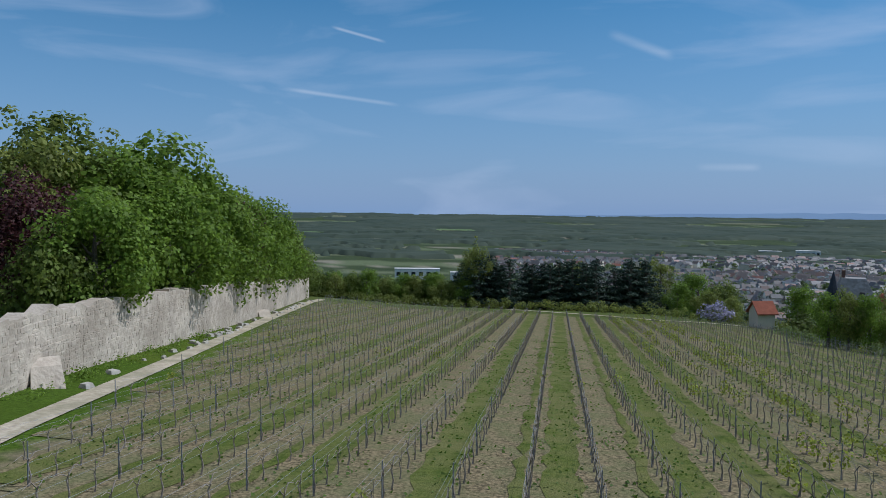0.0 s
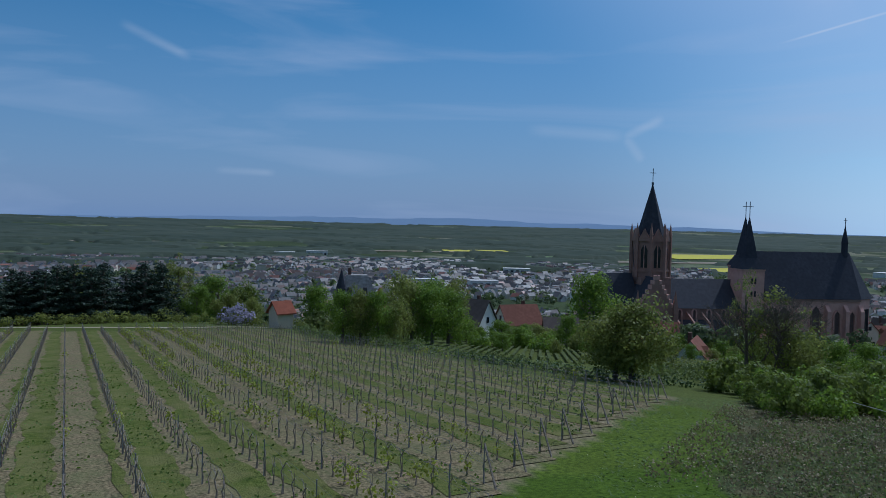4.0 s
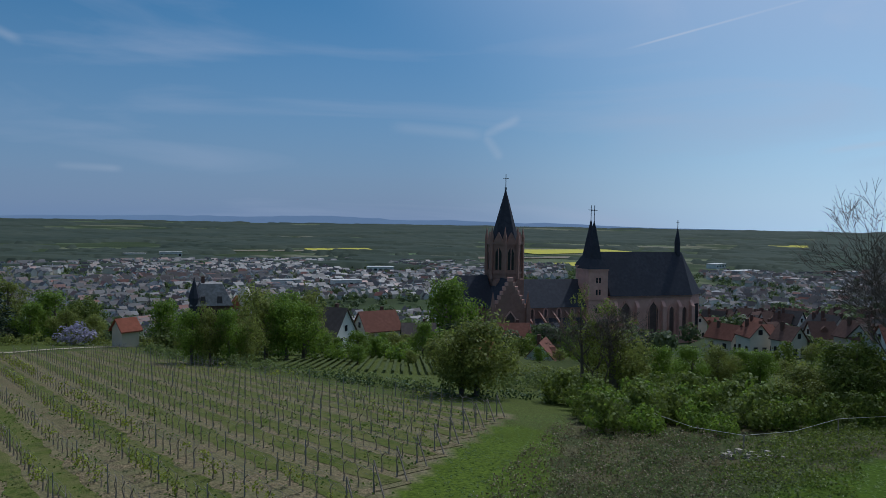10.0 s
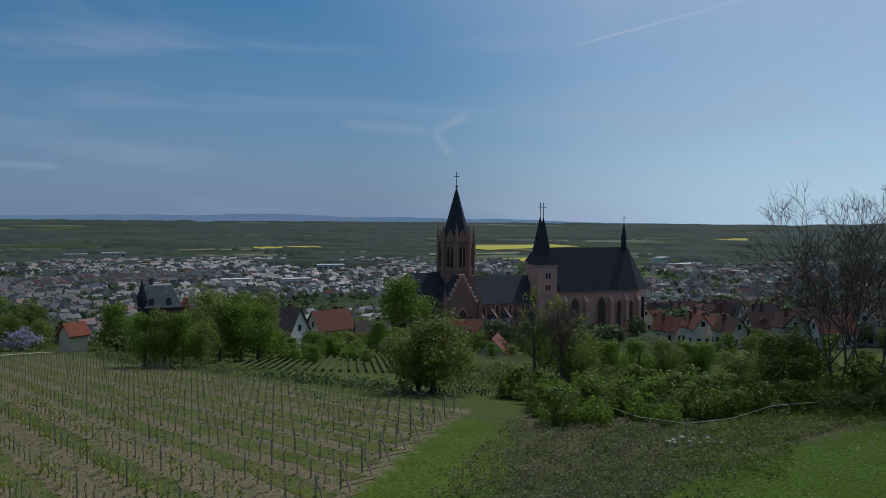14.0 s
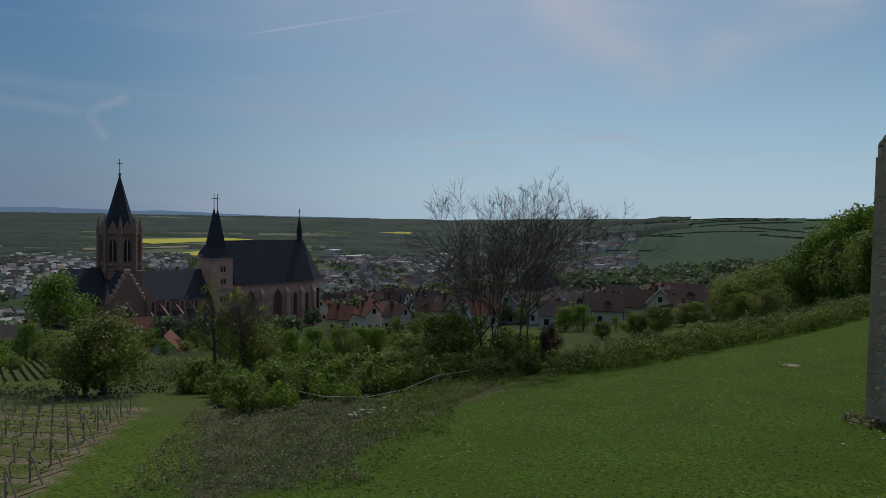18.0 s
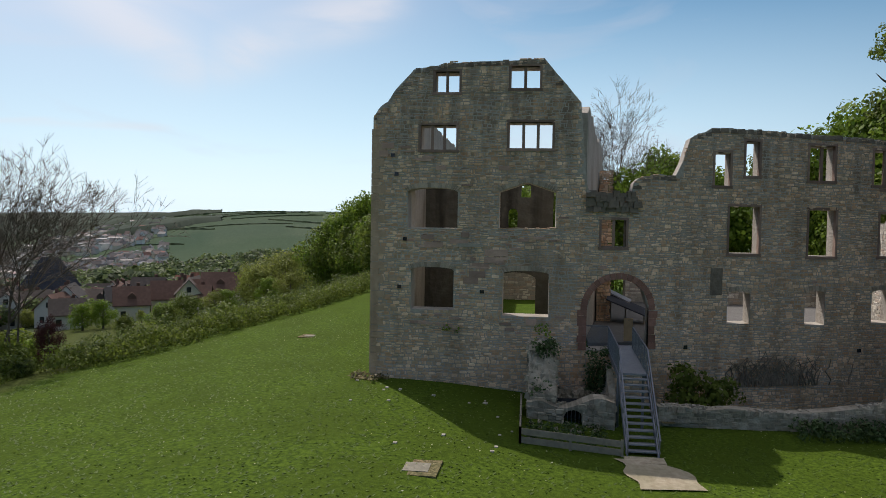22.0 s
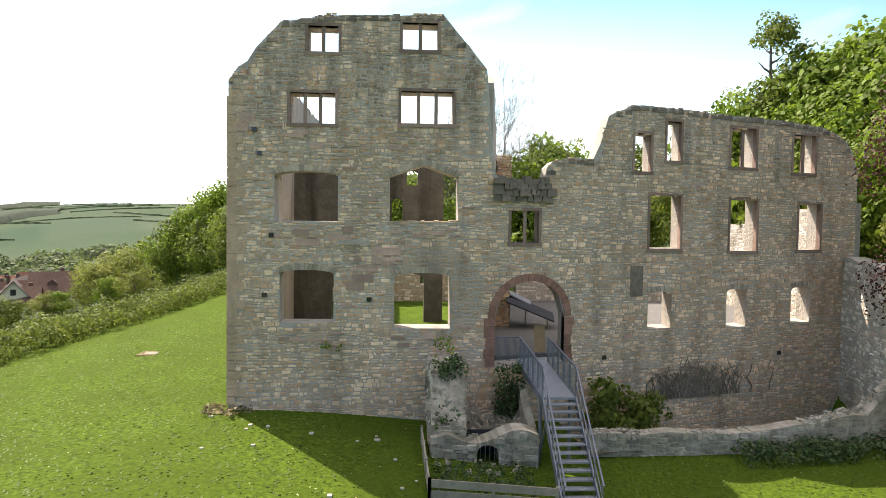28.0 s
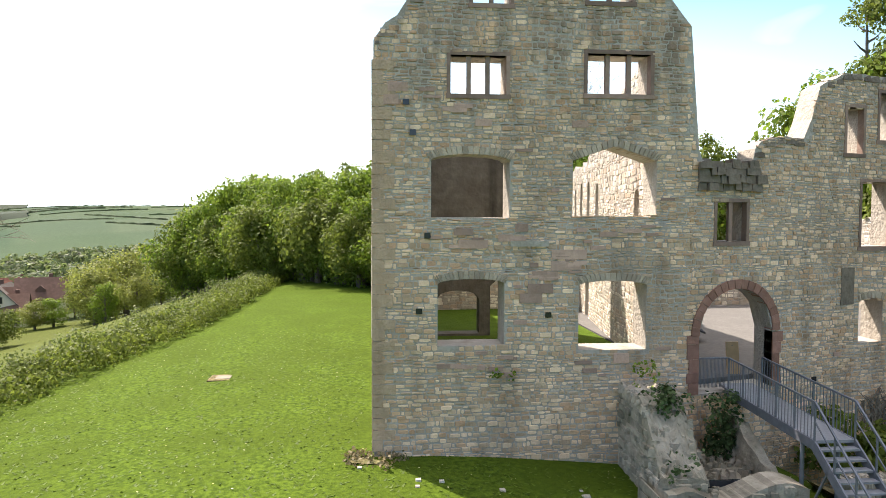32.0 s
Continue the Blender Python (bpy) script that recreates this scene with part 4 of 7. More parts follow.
part("sheet", Form().hexa([(46.2, -2.6, 3.4), (47.8, -2.9, 3.4), (48, -0.6, 4.5), (46.4, -0.3, 4.5)], [(46.2, -2.6, 3.48), (47.8, -2.9, 3.48), (48, -0.6, 4.58), (46.4, -0.3, 4.58)]), TREAD, panel)
for x, y, h in ((45.1, -3.3, 0.5), (46.5, -1.5, 1.6), (46.5, -2.4, 1.2), (47.8, -0.8, 2.2)):
    part("leg", Form().tube([(x, y, 2.35), (x, y, 2.35 + h)], [0.05, 0.05]), WOOD, panel)

# the gate's broken porch: pier, vault wall with a grated hole
porch = thing("porch_ruin", (33.5, 1.5, height(33.5, 1.5)), "broken stone porch pier and vault below the gate", "ruin")


def rough_block(form, x0, y0, x1, y1, z0, top, seed, n=14):
    """A block of old masonry with a crumbled top."""
    pts = [(x0 + (x1 - x0) * i / n, y0 + (y1 - y0) * j / n) for i in range(n + 1) for j in range(n + 1)]
    tops = [(*p, top(*p) + 0.22 * noise.noise(Vector((p[0] * 2.3, p[1] * 2.3, seed))) + 0.14 * noise.noise(Vector((p[0] * 6.1, p[1] * 6.1, seed)))) for p in pts]
    m = n + 1
    faces = [(i * m + j, (i + 1) * m + j, (i + 1) * m + j + 1, i * m + j + 1) for i in range(n) for j in range(n)]
    rim = [i * m for i in range(m)] + [n * m + j for j in range(1, m)] + [i * m + n for i in range(n - 1, -1, -1)] + [j for j in range(n - 1, 0, -1)]
    k, low = len(tops), [(*pts[i], z0) for i in rim]
    q = len(rim)
    faces += [(k + i, k + (i + 1) % q, rim[(i + 1) % q], rim[i]) for i in range(q)] + [tuple(k + i for i in reversed(range(q)))]
    form.add(tops + low, faces)


def skin(parent, place, y0, y1, foot, top, openings=(), course=0.15, long=0.28, flip=False, material=None):
    f = Form()
    for vs, _, _ in masonry(place, y0, y1, foot, top, openings, rng, course, long, 0.08):
        f.add(vs, [tuple(reversed(q)) for q in QUADS] if flip else QUADS)
    tagged(part("facing", f, material or MOSSY, parent), kind="stuff")


fm = Form()
rough_block(fm, 32.6, 2.05, 36.3, 3.25, -1.2, lambda x, y: 0.9 + 1.75 * ss(32.6, 34.6, x), 1)
pr = part("pier", fm, MOSSY, porch)
skin(pr, lambda y, z, d: (32.6 + d, y, z), 2.05, 3.25, lambda y: -0.7, lambda y: 0.85)
skin(pr, lambda u, z, d: (u, 3.25 - d, z), 32.6, 36.2, lambda y: -0.7, lambda x: 0.85 + 1.7 * ss(32.6, 34.6, x), flip=True)
vault = [(1.0, 1.75, -0.5, 0.15, 0.3)]
fm = Form()
vf = lambda y, z, d: (32.0 + 0.12 * (y - 1.5) + d, y, z)
wall_slabs(fm, vf, -0.3, 3.3, lambda y: -1.2, lambda y: 0.75 + 0.25 * math.sin(y * 2 + 1) - 0.35 * ss(2.6, 3.3, y), vault, 0.9, 0.2)
vw = part("vault_wall", fm, MOSSY, porch)
skin(vw, vf, -0.3, 3.3, lambda y: -0.9, lambda y: 0.7 + 0.25 * math.sin(y * 2 + 1) - 0.35 * ss(2.6, 3.3, y), vault)
for y in (1.12, 1.28, 1.44, 1.6):
    part("grate_bar", Form().tube([(32.25, y, -0.5), (32.25, y, 0.4)], [0.018, 0.018], 5), STEEL, porch)
# Dark sheet behind the grate; its colour stands for the shade inside the vault.
part("hollow", Form().box(32.95, 0.6, -0.9, 33.05, 2.1, 0.7), DARKGLASS, porch)
fm = Form()
rough_block(fm, 32.8, -0.55, 36.4, -0.25, -1.2, lambda x, y: 0.4 + 1.2 * ss(32.8, 36.2, x), 3, 14)
rough_block(fm, 33.1, -0.25, 36.4, 2.05, -1.2, lambda x, y: -0.2 + 0.5 * ss(33, 36, x), 5, 16)
part("side_wall", fm, MOSSY, porch)
for k in range(10):
    y, x = rng.uniform(0.2, 3.2), rng.uniform(30.9, 32.0)
    z = height(x, y)
    part("fallen_stone", Form().hexa([(x + 0.1 * a, y + 0.12 * b, z - 0.05) for a, b in ((-1, -1), (1, -1), (1, 1), (-1, 1))], [(x + 0.07 * a + rng.uniform(-0.03, 0.03), y + 0.08 * b, z + rng.uniform(0.06, 0.14)) for a, b in ((-1, -1), (1, -1), (1, 1), (-1, 1))]), MOSSY, porch)

rub = Form()
for k in range(420):
    if k % 2:
        x, y = rng.uniform(32.6, 36.1), rng.uniform(2.0, 3.3)
        z = 0.8 + 1.75 * ss(32.6, 34.6, x)
    else:
        x, y = rng.uniform(32.2, 36.1), rng.uniform(-0.5, 2.05)
        z = (-0.1 + 0.5 * ss(33, 36, x) if y > -0.25 and x > 33 else 0.5)
    w = rng.uniform(0.05, 0.17)
    t = rng.uniform(0, 6.28)
    q = [(x + w * math.cos(t + a * 1.57) * rng.uniform(0.7, 1.2), y + w * math.sin(t + a * 1.57) * rng.uniform(0.7, 1.2)) for a in range(4)]
    rub.hexa([(*p, z - 0.1) for p in q], [(x + (p[0] - x) * 0.7, y + (p[1] - y) * 0.7, z + w * rng.uniform(0.5, 1.1)) for p in q])
tagged(part("rubble", rub, MOSSY, porch), kind="stuff")
skin(stub, lambda y, z, d: (45.9 + d, y, z), -1.45, -0.6, lambda y: 1.0, lambda y: 11.3, material=STONE)

# steel bridge and steps up to the gate
st = thing("steel_steps", (30, -0.95, height(28.3, -0.95)), "grey steel stair and bridge with railings up to the gate", "stairs")
YL, YR, XT, XF, ZT, ZF = -0.4, -1.52, 31.8, 28.3, 2.12, -0.55
part("deck", Form().hexa([(XT, YR, ZT - 0.08), (37.0, YR, 2.32), (37.0, YL, 2.32), (XT, YL, ZT - 0.08)], [(XT, YR, ZT), (37.0, YR, 2.4), (37.0, YL, 2.4), (XT, YL, ZT)]), TREAD, st, "grey steel bridge deck")
for y in (YL, YR):
    part("deck_beam", Form().beam((XT, y, ZT - 0.12), (36.6, y, 2.24), 0.06, 0.26), STEEL, st)
    part("stringer", Form().beam((XT + 0.05, y, ZT - 0.1), (XF, y, ZF - 0.02), 0.05, 0.28), STEEL, st)
    part("handrail", Form().beam((XT, y, ZT + 1.0), (XF, y, ZF + 0.95), 0.05, 0.05), STEEL, st)
    part("handrail", Form().beam((XT, y, ZT + 1.0), (36.4, y, 3.36), 0.05, 0.05), STEEL, st)
    part("knee_rail", Form().beam((XT, y, ZT + 0.5), (XF, y, ZF + 0.5), 0.03, 0.03), STEEL, st)
    for i in range(5):
        x = XF + 0.15 + (XT - XF - 0.15) * i / 4
        z = ZF + (ZT - ZF) * (x - XF) / (XT - XF)
        part("baluster", Form().beam((x, y, z - 0.1), (x, y, z + 0.97), 0.04, 0.04), STEEL, st)
    for i in range(1, 31):
        x = XT + (36.4 - XT) * i / 30
        z = ZT + 0.28 * (x - XT) / 5.2
        part("baluster", Form().beam((x, y, z), (x, y, z + 1.0), 0.016 if i % 6 else 0.045, 0.016 if i % 6 else 0.045), STEEL, st)
for i in range(14):
    k = (i + 0.5) / 14
    x, z = XT - (XT - XF) * k, ZT - (ZT - ZF) * (i + 1) / 14
    part("tread", Form().box(x - 0.14, YR + 0.03, z - 0.03, x + 0.14, YL - 0.03, z + 0.02), TREAD, st)
part("foot_slab", Form().box(XF - 0.55, YR - 0.15, -1.0, XF + 0.15, YL + 0.15, height(XF, -0.9) + 0.06), GRAVEL, st, "pale concrete slab")
for y in (YL - 0.05, YR + 0.05):
    part("prop", Form().tube([(32.4, y, -0.9), (32.4, y, 2.0)], [0.06, 0.06], 8), STEEL, st)
part("brace", Form().beam((32.4, YL, -0.6), (31.2, YL, 1.5), 0.05, 0.05), STEEL, st)
for i in range(22):
    y = 0.62 - i * 0.045
    part("guard_bar", Form().beam((36.5, y, 2.4), (36.5, y, 3.35), 0.014, 0.014), STEEL, st)
part("guard_rail", Form().beam((36.5, 0.65, 3.35), (36.5, -0.4, 3.35), 0.045, 0.045), STEEL, st)

# wooden fence round the porch's patch
fence = thing("wooden_fence", (28.6, 2, height(28.6, 2)), "low grey wooden rail fence round a planted patch", "fence")
corner = [(33.6, 3.55), (28.6, 3.5), (28.45, -0.2)]
for a, b in zip(corner, corner[1:]):
    n = max(2, int(math.dist(a, b) / 1.6))
    for i in range(n + 1):
        x, y = a[0] + (b[0] - a[0]) * i / n, a[1] + (b[1] - a[1]) * i / n
        z = height(x, y)
        part("post", Form().beam((x, y, z - 0.2), (x, y, z + 0.62), 0.09, 0.09), WOOD, fence)
    for h in (0.14, 0.46):
        part("rail", Form().beam((*a, height(*a) + h), (*b, height(*b) + h), 0.05, 0.23), WOOD, fence)


# retaining wall before the right-hand front, and the old curtain wall beyond it
def plain_wall(name, pts, tops, thick, material, label, course=0.22, long=0.42, flip=False, foot=0.5, kind="structure", openings=(), broken=0.12):
    w = thing(name, (*pts[0], height(*pts[0])), label, "wall", kind=kind)
    for (a, b), (ta, tb) in zip(zip(pts, pts[1:]), zip(tops, tops[1:])):
        a3, b3 = Vector((*a, 0)), Vector((*b, 0))
        d = (b3 - a3).normalized()
        nrm = Vector((-d.y, d.x, 0)) * (-1 if flip else 1)
        n = (b3 - a3).length
        place = lambda u, z, k, a3=a3, d=d, nrm=nrm: tuple(a3 + d * u - nrm * k + Vector((0, 0, z)))
        f = Form()
        gnd = lambda u, a3=a3, d=d: height(a3.x + d.x * u, a3.y + d.y * u) - foot
        rise = lambda u, ta=ta, tb=tb, n=n, a3=a3: ta + (tb - ta) * u / n + broken * noise.noise(Vector((u * 0.8, a3.x, a3.y))) + 0.5 * broken * noise.noise(Vector((u * 2.7, a3.x, 3)))
        wall_slabs(f, place, 0, n, gnd, rise, openings, thick, 0.6)
        body = part("wall_core", weld(f), material, w)
        f = Form()
        for vs, _, _ in masonry(place, 0, n, lambda u: gnd(u) + foot - 0.1, rise, openings, rng, course, long):
            f.add(vs, QUADS if flip else [tuple(reversed(q)) for q in QUADS])
        tagged(part("facing", f, material if material in (PALE, MOSSY, OLDWALL) else STONE, body), kind="stuff")
    return w


plain_wall("retaining_wall", [(32.9, -2.2), (33.2, -8.4), (34.0, -13.2), (34.8, -15.0)], [0.55, 0.45, 0.9, 2.0], 0.6, MOSSY, "low mossy rubble retaining wall below the ruin", 0.14, 0.3, flip=True, broken=0.14)
plain_wall("curtain_wall", [(41.9, -16.9), (33.4, -15.3), (20.0, -19.5)], [6.4, 5.8, 5.6], 0.9, PALE, "tall pale limestone curtain wall", 0.14, 0.3, flip=True)
top = Form()
for k in range(260):
    u = rng.random()
    y = -2.3 - 12.2 * u
    x = 33.15 + 0.3 * ss(0, 0.5, u) + 1.1 * ss(0.45, 1, u) + rng.uniform(-0.3, 0.35)
    z = 0.5 - 0.1 * ss(0, 0.5, u) + 0.5 * ss(0.5, 0.87, u) + 0.9 * ss(0.86, 1.0, u)
    w, t = rng.uniform(0.06, 0.17), rng.uniform(0, 6.28)
    q = [(x + w * math.cos(t + a * 1.57) * rng.uniform(0.7, 1.2), y + w * math.sin(t + a * 1.57) * rng.uniform(0.7, 1.2)) for a in range(4)]
    top.hexa([(*p, z - 0.15) for p in q], [(x + (p[0] - x) * 0.7, y + (p[1] - y) * 0.7, z + w * rng.uniform(0.3, 0.8)) for p in q])
tagged(part("rubble_crown", top, MOSSY), "loose stones along the low wall's crown", "stones", kind="stuff")
fm = Form()
strip(fm, line((33.7, -2.2), (35.3, -14.8), 0.6), 1.0, 0.2, 0.2)
tagged(part("terrace_bed", fm, SOIL), "weedy bed behind the retaining wall", "bed", kind="structure")
for x, y, k in ((24.4, 6.7, 0.75), (48.2, 17.7, 0.6)):
    z = height(x, y)
    slab = thing("stone_cover", (x, y, z), "square concrete shaft cover sunk in the lawn", "cover")
    part("rim", Form().prism([(x + k * a, y + k * b) for a, b in ((-1, -0.95), (1.05, -1), (0.95, 1), (-1, 1.05))], z - 0.2, z + 0.015), SOIL, slab, "worn earthy rim")
    part("lid", Form().box(x - k * 0.55, y - k * 0.55, z, x + k * 0.55, y + k * 0.55, z + 0.035), SLAB, slab)


# ---- the old wall on the left ----
old = plain_wall("castle_wall", [(-28.8, 14.5), (-31.9, 19.3), (-36.1, 26.0), (-42.3, 37.5), (-51.4, 53.9), (-60.8, 69.5), (-81, 102.5)], [2.5, 2.4, 2.1, 1.5, 0.2, -1.3, -4.4], 1.0, OLDWALL, "long sunlit limestone castle wall with a broken top", course=0.21, long=0.42, flip=True, broken=0.4)
for (x, y), h in (((-33.6, 21.3), 1.3), ((-57.4, 63.3), 0.7)):
    z = height(x, y)
    q = [(x, y), (x + 1.5, y - 0.9), (x + 2.2, y + 0.5), (x + 0.7, y + 1.4)]
    part("buttress", Form().hexa([(*p, z - 0.5) for p in q], [(x, y, z + h), (x + 0.7, y - 0.4, z + h * 0.75), (x + 1.3, y + 0.8, z + h * 0.75), (x + 0.6, y + 1.2, z + h)]), OLDWALL, old)
for k in range(60):
    u = rng.random()
    x, y = -31.5 - 45 * u + rng.uniform(0.6, 2.0), 20 + 76 * u + rng.uniform(-0.4, 0.8)
    z, w = height(x, y), rng.uniform(0.12, 0.35)
    part("fallen_stone", Form().hexa([(x + w * a, y + w * b, z - 0.05) for a, b in ((-1, -1), (1, -0.8), (0.9, 1), (-0.8, 1))], [(x + 0.7 * w * a, y + 0.7 * w * b, z + w * 0.8) for a, b in ((-1, -1), (1, -1), (1, 0.8), (-1, 1))]), PALE, old)


# ---- the church ----
TRACERY = mat("leaded_window", (0.1, 0.066, 0.06), (0.15, 0.1, 0.09), 2.5, 0.3, rough=0.5, bump=0.2, spec=0.2)


def gothic_window(parent, x, z0, z1, half, y, material=TRACERY):
    """A tall pointed window in a wall facing the vineyard: dark glazing, mullions, a stone edge."""
    pts = [(-half, z0), (half, z0)] + [(half * (1 - k * k), z1 + 1.6 * half * k) for k in (0, 0.35, 0.65, 0.85)] + [(0, z1 + 1.75 * half)] + [(-half * (1 - k * k), z1 + 1.6 * half * k) for k in (0.85, 0.65, 0.35, 0)]
    n = len(pts)
    w = part("window", Form().add([(x + a, y - 0.06, z) for a, z in pts] + [(x + a, y + 0.3, z) for a, z in pts], [tuple(range(n)), tuple(range(2 * n - 1, n - 1, -1))] + [(i, n + i, n + (i + 1) % n, (i + 1) % n) for i in range(n)]), material, parent, "dark traceried window")
    for k in (-0.33, 0.33):
        part("mullion", Form().box(x + k * half * 2 - 0.09, y - 0.2, z0, x + k * half * 2 + 0.09, y, z1 + half * 0.8), CHURCHRED, w)
    rim = Form()
    for (a, za), (b, zb) in zip(pts[1:], pts[2:] + pts[:1]):
        rim.beam((x + a, y - 0.1, za), (x + b, y - 0.1, zb), 0.3, 0.3)
    part("edging", rim, CHURCHPALE, w)


def gable_roof(name, parent, x0, x1, y0, y1, eave, ridge, along="x", hip0=0.0, hip1=0.0, over=0.4, material=SLATE):
    ym, xm = (y0 + y1) / 2, (x0 + x1) / 2
    if along == "x":
        q = [(x0, y0 - over, eave), (x1, y0 - over, eave), (x1, y1 + over, eave), (x0, y1 + over, eave), (x0 + hip0, ym, ridge), (x1 - hip1, ym, ridge)]
        return part(name, Form().add(q, [(0, 1, 5, 4), (2, 3, 4, 5), (3, 0, 4), (1, 2, 5), (3, 2, 1, 0)]), material, parent)
    q = [(x0 - over, y0, eave), (x1 + over, y0, eave), (x1 + over, y1, eave), (x0 - over, y1, eave), (xm, y0 + hip0, ridge), (xm, y1 - hip1, ridge)]
    return part(name, Form().add(q, [(0, 1, 4), (1, 2, 5, 4), (2, 3, 5), (3, 0, 4, 5), (3, 2, 1, 0)]), material, parent)


def cross_on(parent, x, y, z, h):
    part("cross", Form().beam((x, y, z - 0.3), (x, y, z + h), 0.14, 0.14).beam((x - h * 0.22, y, z + h * 0.68), (x + h * 0.22, y, z + h * 0.68), 0.14, 0.14), STEEL, parent, "iron cross")


def ring(cx, cy, r, n, turn=0.0):
    return [(cx + r * math.cos(2 * math.pi * i / n + turn), cy + r * math.sin(2 * math.pi * i / n + turn)) for i in range(n)]


ch = thing("gothic_church", (100, 184, -27), "large red sandstone Gothic church with slate roofs", "church")
B = -29.0
# eastern choir and transept
part("choir_wall", Form().box(62.5, 179.5, B, 73, 189.5, -11.6), CHURCHRED, ch)
gable_roof("choir_roof", ch, 62.0, 74, 179.5, 189.5, -11.8, -4.2, hip0=3.0)
tr = part("transept_wall", Form().box(71.6, 174, B, 80.6, 195, -12.2), CHURCHRED, ch)
part("transept_gable", Form().add([(71.6, 174, -12.2), (80.6, 174, -12.2), (76.1, 174, -4.3), (71.6, 174.7, -12.2), (80.6, 174.7, -12.2), (76.1, 174.7, -4.3)], [(0, 1, 2), (5, 4, 3), (0, 2, 5, 3), (1, 4, 5, 2), (0, 3, 4, 1)]), CHURCHRED, ch)
gable_roof("transept_roof", ch, 71.6, 80.6, 174.7, 195, -12.2, -4.6, along="y")
for i in range(7):
    k = (i + 0.5) / 7
    for s in (-1, 1):
        x, z = 76.1 + s * 4.6 * (1 - k), -12.2 + 7.9 * k
        part("crow_step", Form().box(x - 0.34, 173.9, z - 0.2, x + 0.34, 174.75, z + 0.75), CHURCHPALE, ch)
gothic_window(ch, 76.1, -22, -15.5, 1.7, 174)
for x in (64.5, 67.5, 70.2):
    gothic_window(ch, x, -22, -14.5, 0.75, 179.5)
for x, y in ((71.3, 173.8), (80.9, 173.8)):
    part("pinnacle", Form().prism(ring(x, y, 0.75, 4, 0.78), B, -11.5).prism(ring(x, y, 0.7, 4, 0.78), -11.5, -7.6, 0.05), CHURCHRED, ch)
# crossing tower: octagon with gallery, pinnacles and a steep spire
CX, CY = 78.6, 184
part("tower_base", Form().prism(ring(CX, CY, 5.6, 4, math.pi / 4), -13, -5.0), CHURCHRED, ch)
tw = part("octagon", Form().prism(ring(CX, CY, 4.5, 8, math.pi / 8), -6.0, 4.4).prism(ring(CX, CY, 4.9, 8, math.pi / 8), -3.6, -3.1).prism(ring(CX, CY, 4.9, 8, math.pi / 8), 4.0, 4.6), CHURCHRED, ch)
for i in range(8):
    a = 2 * math.pi * i / 8 + math.pi / 8
    x, y = CX + 4.75 * math.cos(a), CY + 4.75 * math.sin(a)
    part("pinnacle", Form().prism(ring(x, y, 0.5, 4), -5, 5.6).prism(ring(x, y, 0.55, 4), 5.6, 8.6, 0.04), CHURCHRED, ch)
    b = a + math.pi / 8
    m, t = Vector((math.cos(b), math.sin(b), 0)), Vector((-math.sin(b), math.cos(b), 0))
    c0 = Vector((CX, CY, 0)) + m * 4.19
    q = [c0 + t * u + Vector((0, 0, z)) for u, z in ((-0.85, -2.6), (0.85, -2.6), (0.85, 1.8), (0.4, 2.8), (0, 3.2), (-0.4, 2.8), (-0.85, 1.8))]
    w = part("belfry_opening", Form().add([*q, *[p - m * 0.3 for p in q]], [tuple(range(7)), tuple(range(13, 6, -1))] + [(i2, 7 + i2, 7 + (i2 + 1) % 7, (i2 + 1) % 7) for i2 in range(7)]), DARKGLASS, ch)
    part("mullion", Form().beam(c0 + m * 0.05 + Vector((0, 0, -2.6)), c0 + m * 0.05 + Vector((0, 0, 3.1)), 0.16, 0.16), CHURCHPALE, w)
    g = [c0 + t * u + m * 0.25 + Vector((0, 0, z)) for u, z in ((-1.5, 4.4), (1.5, 4.4), (0, 7.2))]
    part("wimperg", Form().add([*g, *[p - m * 0.5 for p in g]], [(0, 1, 2), (5, 4, 3), (0, 2, 5, 3), (1, 4, 5, 2)]), CHURCHRED, ch)
part("spire", Form().prism(ring(CX, CY, 3.9, 8, math.pi / 8), 4.4, 18.4, 0.03), SLATE, ch)
part("spire_knob", Form().prism(ring(CX, CY, 0.3, 8), 18.2, 19.0), STEEL, ch)
cross_on(ch, CX, CY, 18.9, 3.6)
# nave with its aisle and buttresses
part("nave_wall", Form().box(80, 178.2, B, 100, 190, -12.2), CHURCHRED, ch)
gable_roof("nave_roof", ch, 79.5, 101, 178.2, 190, -12.4, -5.4)
part("aisle_wall", Form().box(80.6, 173.5, B, 99, 178.2, -17.4), CHURCHRED, ch)
part("aisle_roof", Form().add([(80.6, 173, -17.4), (99, 173, -17.4), (99, 178.2, -15.2), (80.6, 178.2, -15.2), (80.6, 178.2, -17.4), (99, 178.2, -17.4)], [(0, 1, 2, 3), (0, 3, 4), (1, 5, 2), (0, 4, 5, 1)]), SLATE, ch)
for i in range(5):
    x = 82.2 + i * 3.9
    part("buttress", Form().box(x - 0.4, 172, B, x + 0.4, 173.6, -16.6).prism(ring(x, 172.8, 0.55, 4, 0.78), -16.6, -13.4, 0.05).beam((x, 172.9, -16.2), (x, 178.3, -13.4), 0.4, 0.5), CHURCHRED, ch)
    if i < 4:
        gothic_window(ch, x + 1.95, -25, -19.6, 0.9, 173.5)
        gothic_window(ch, x + 1.95, -15.0, -13.4, 0.6, 178.2)
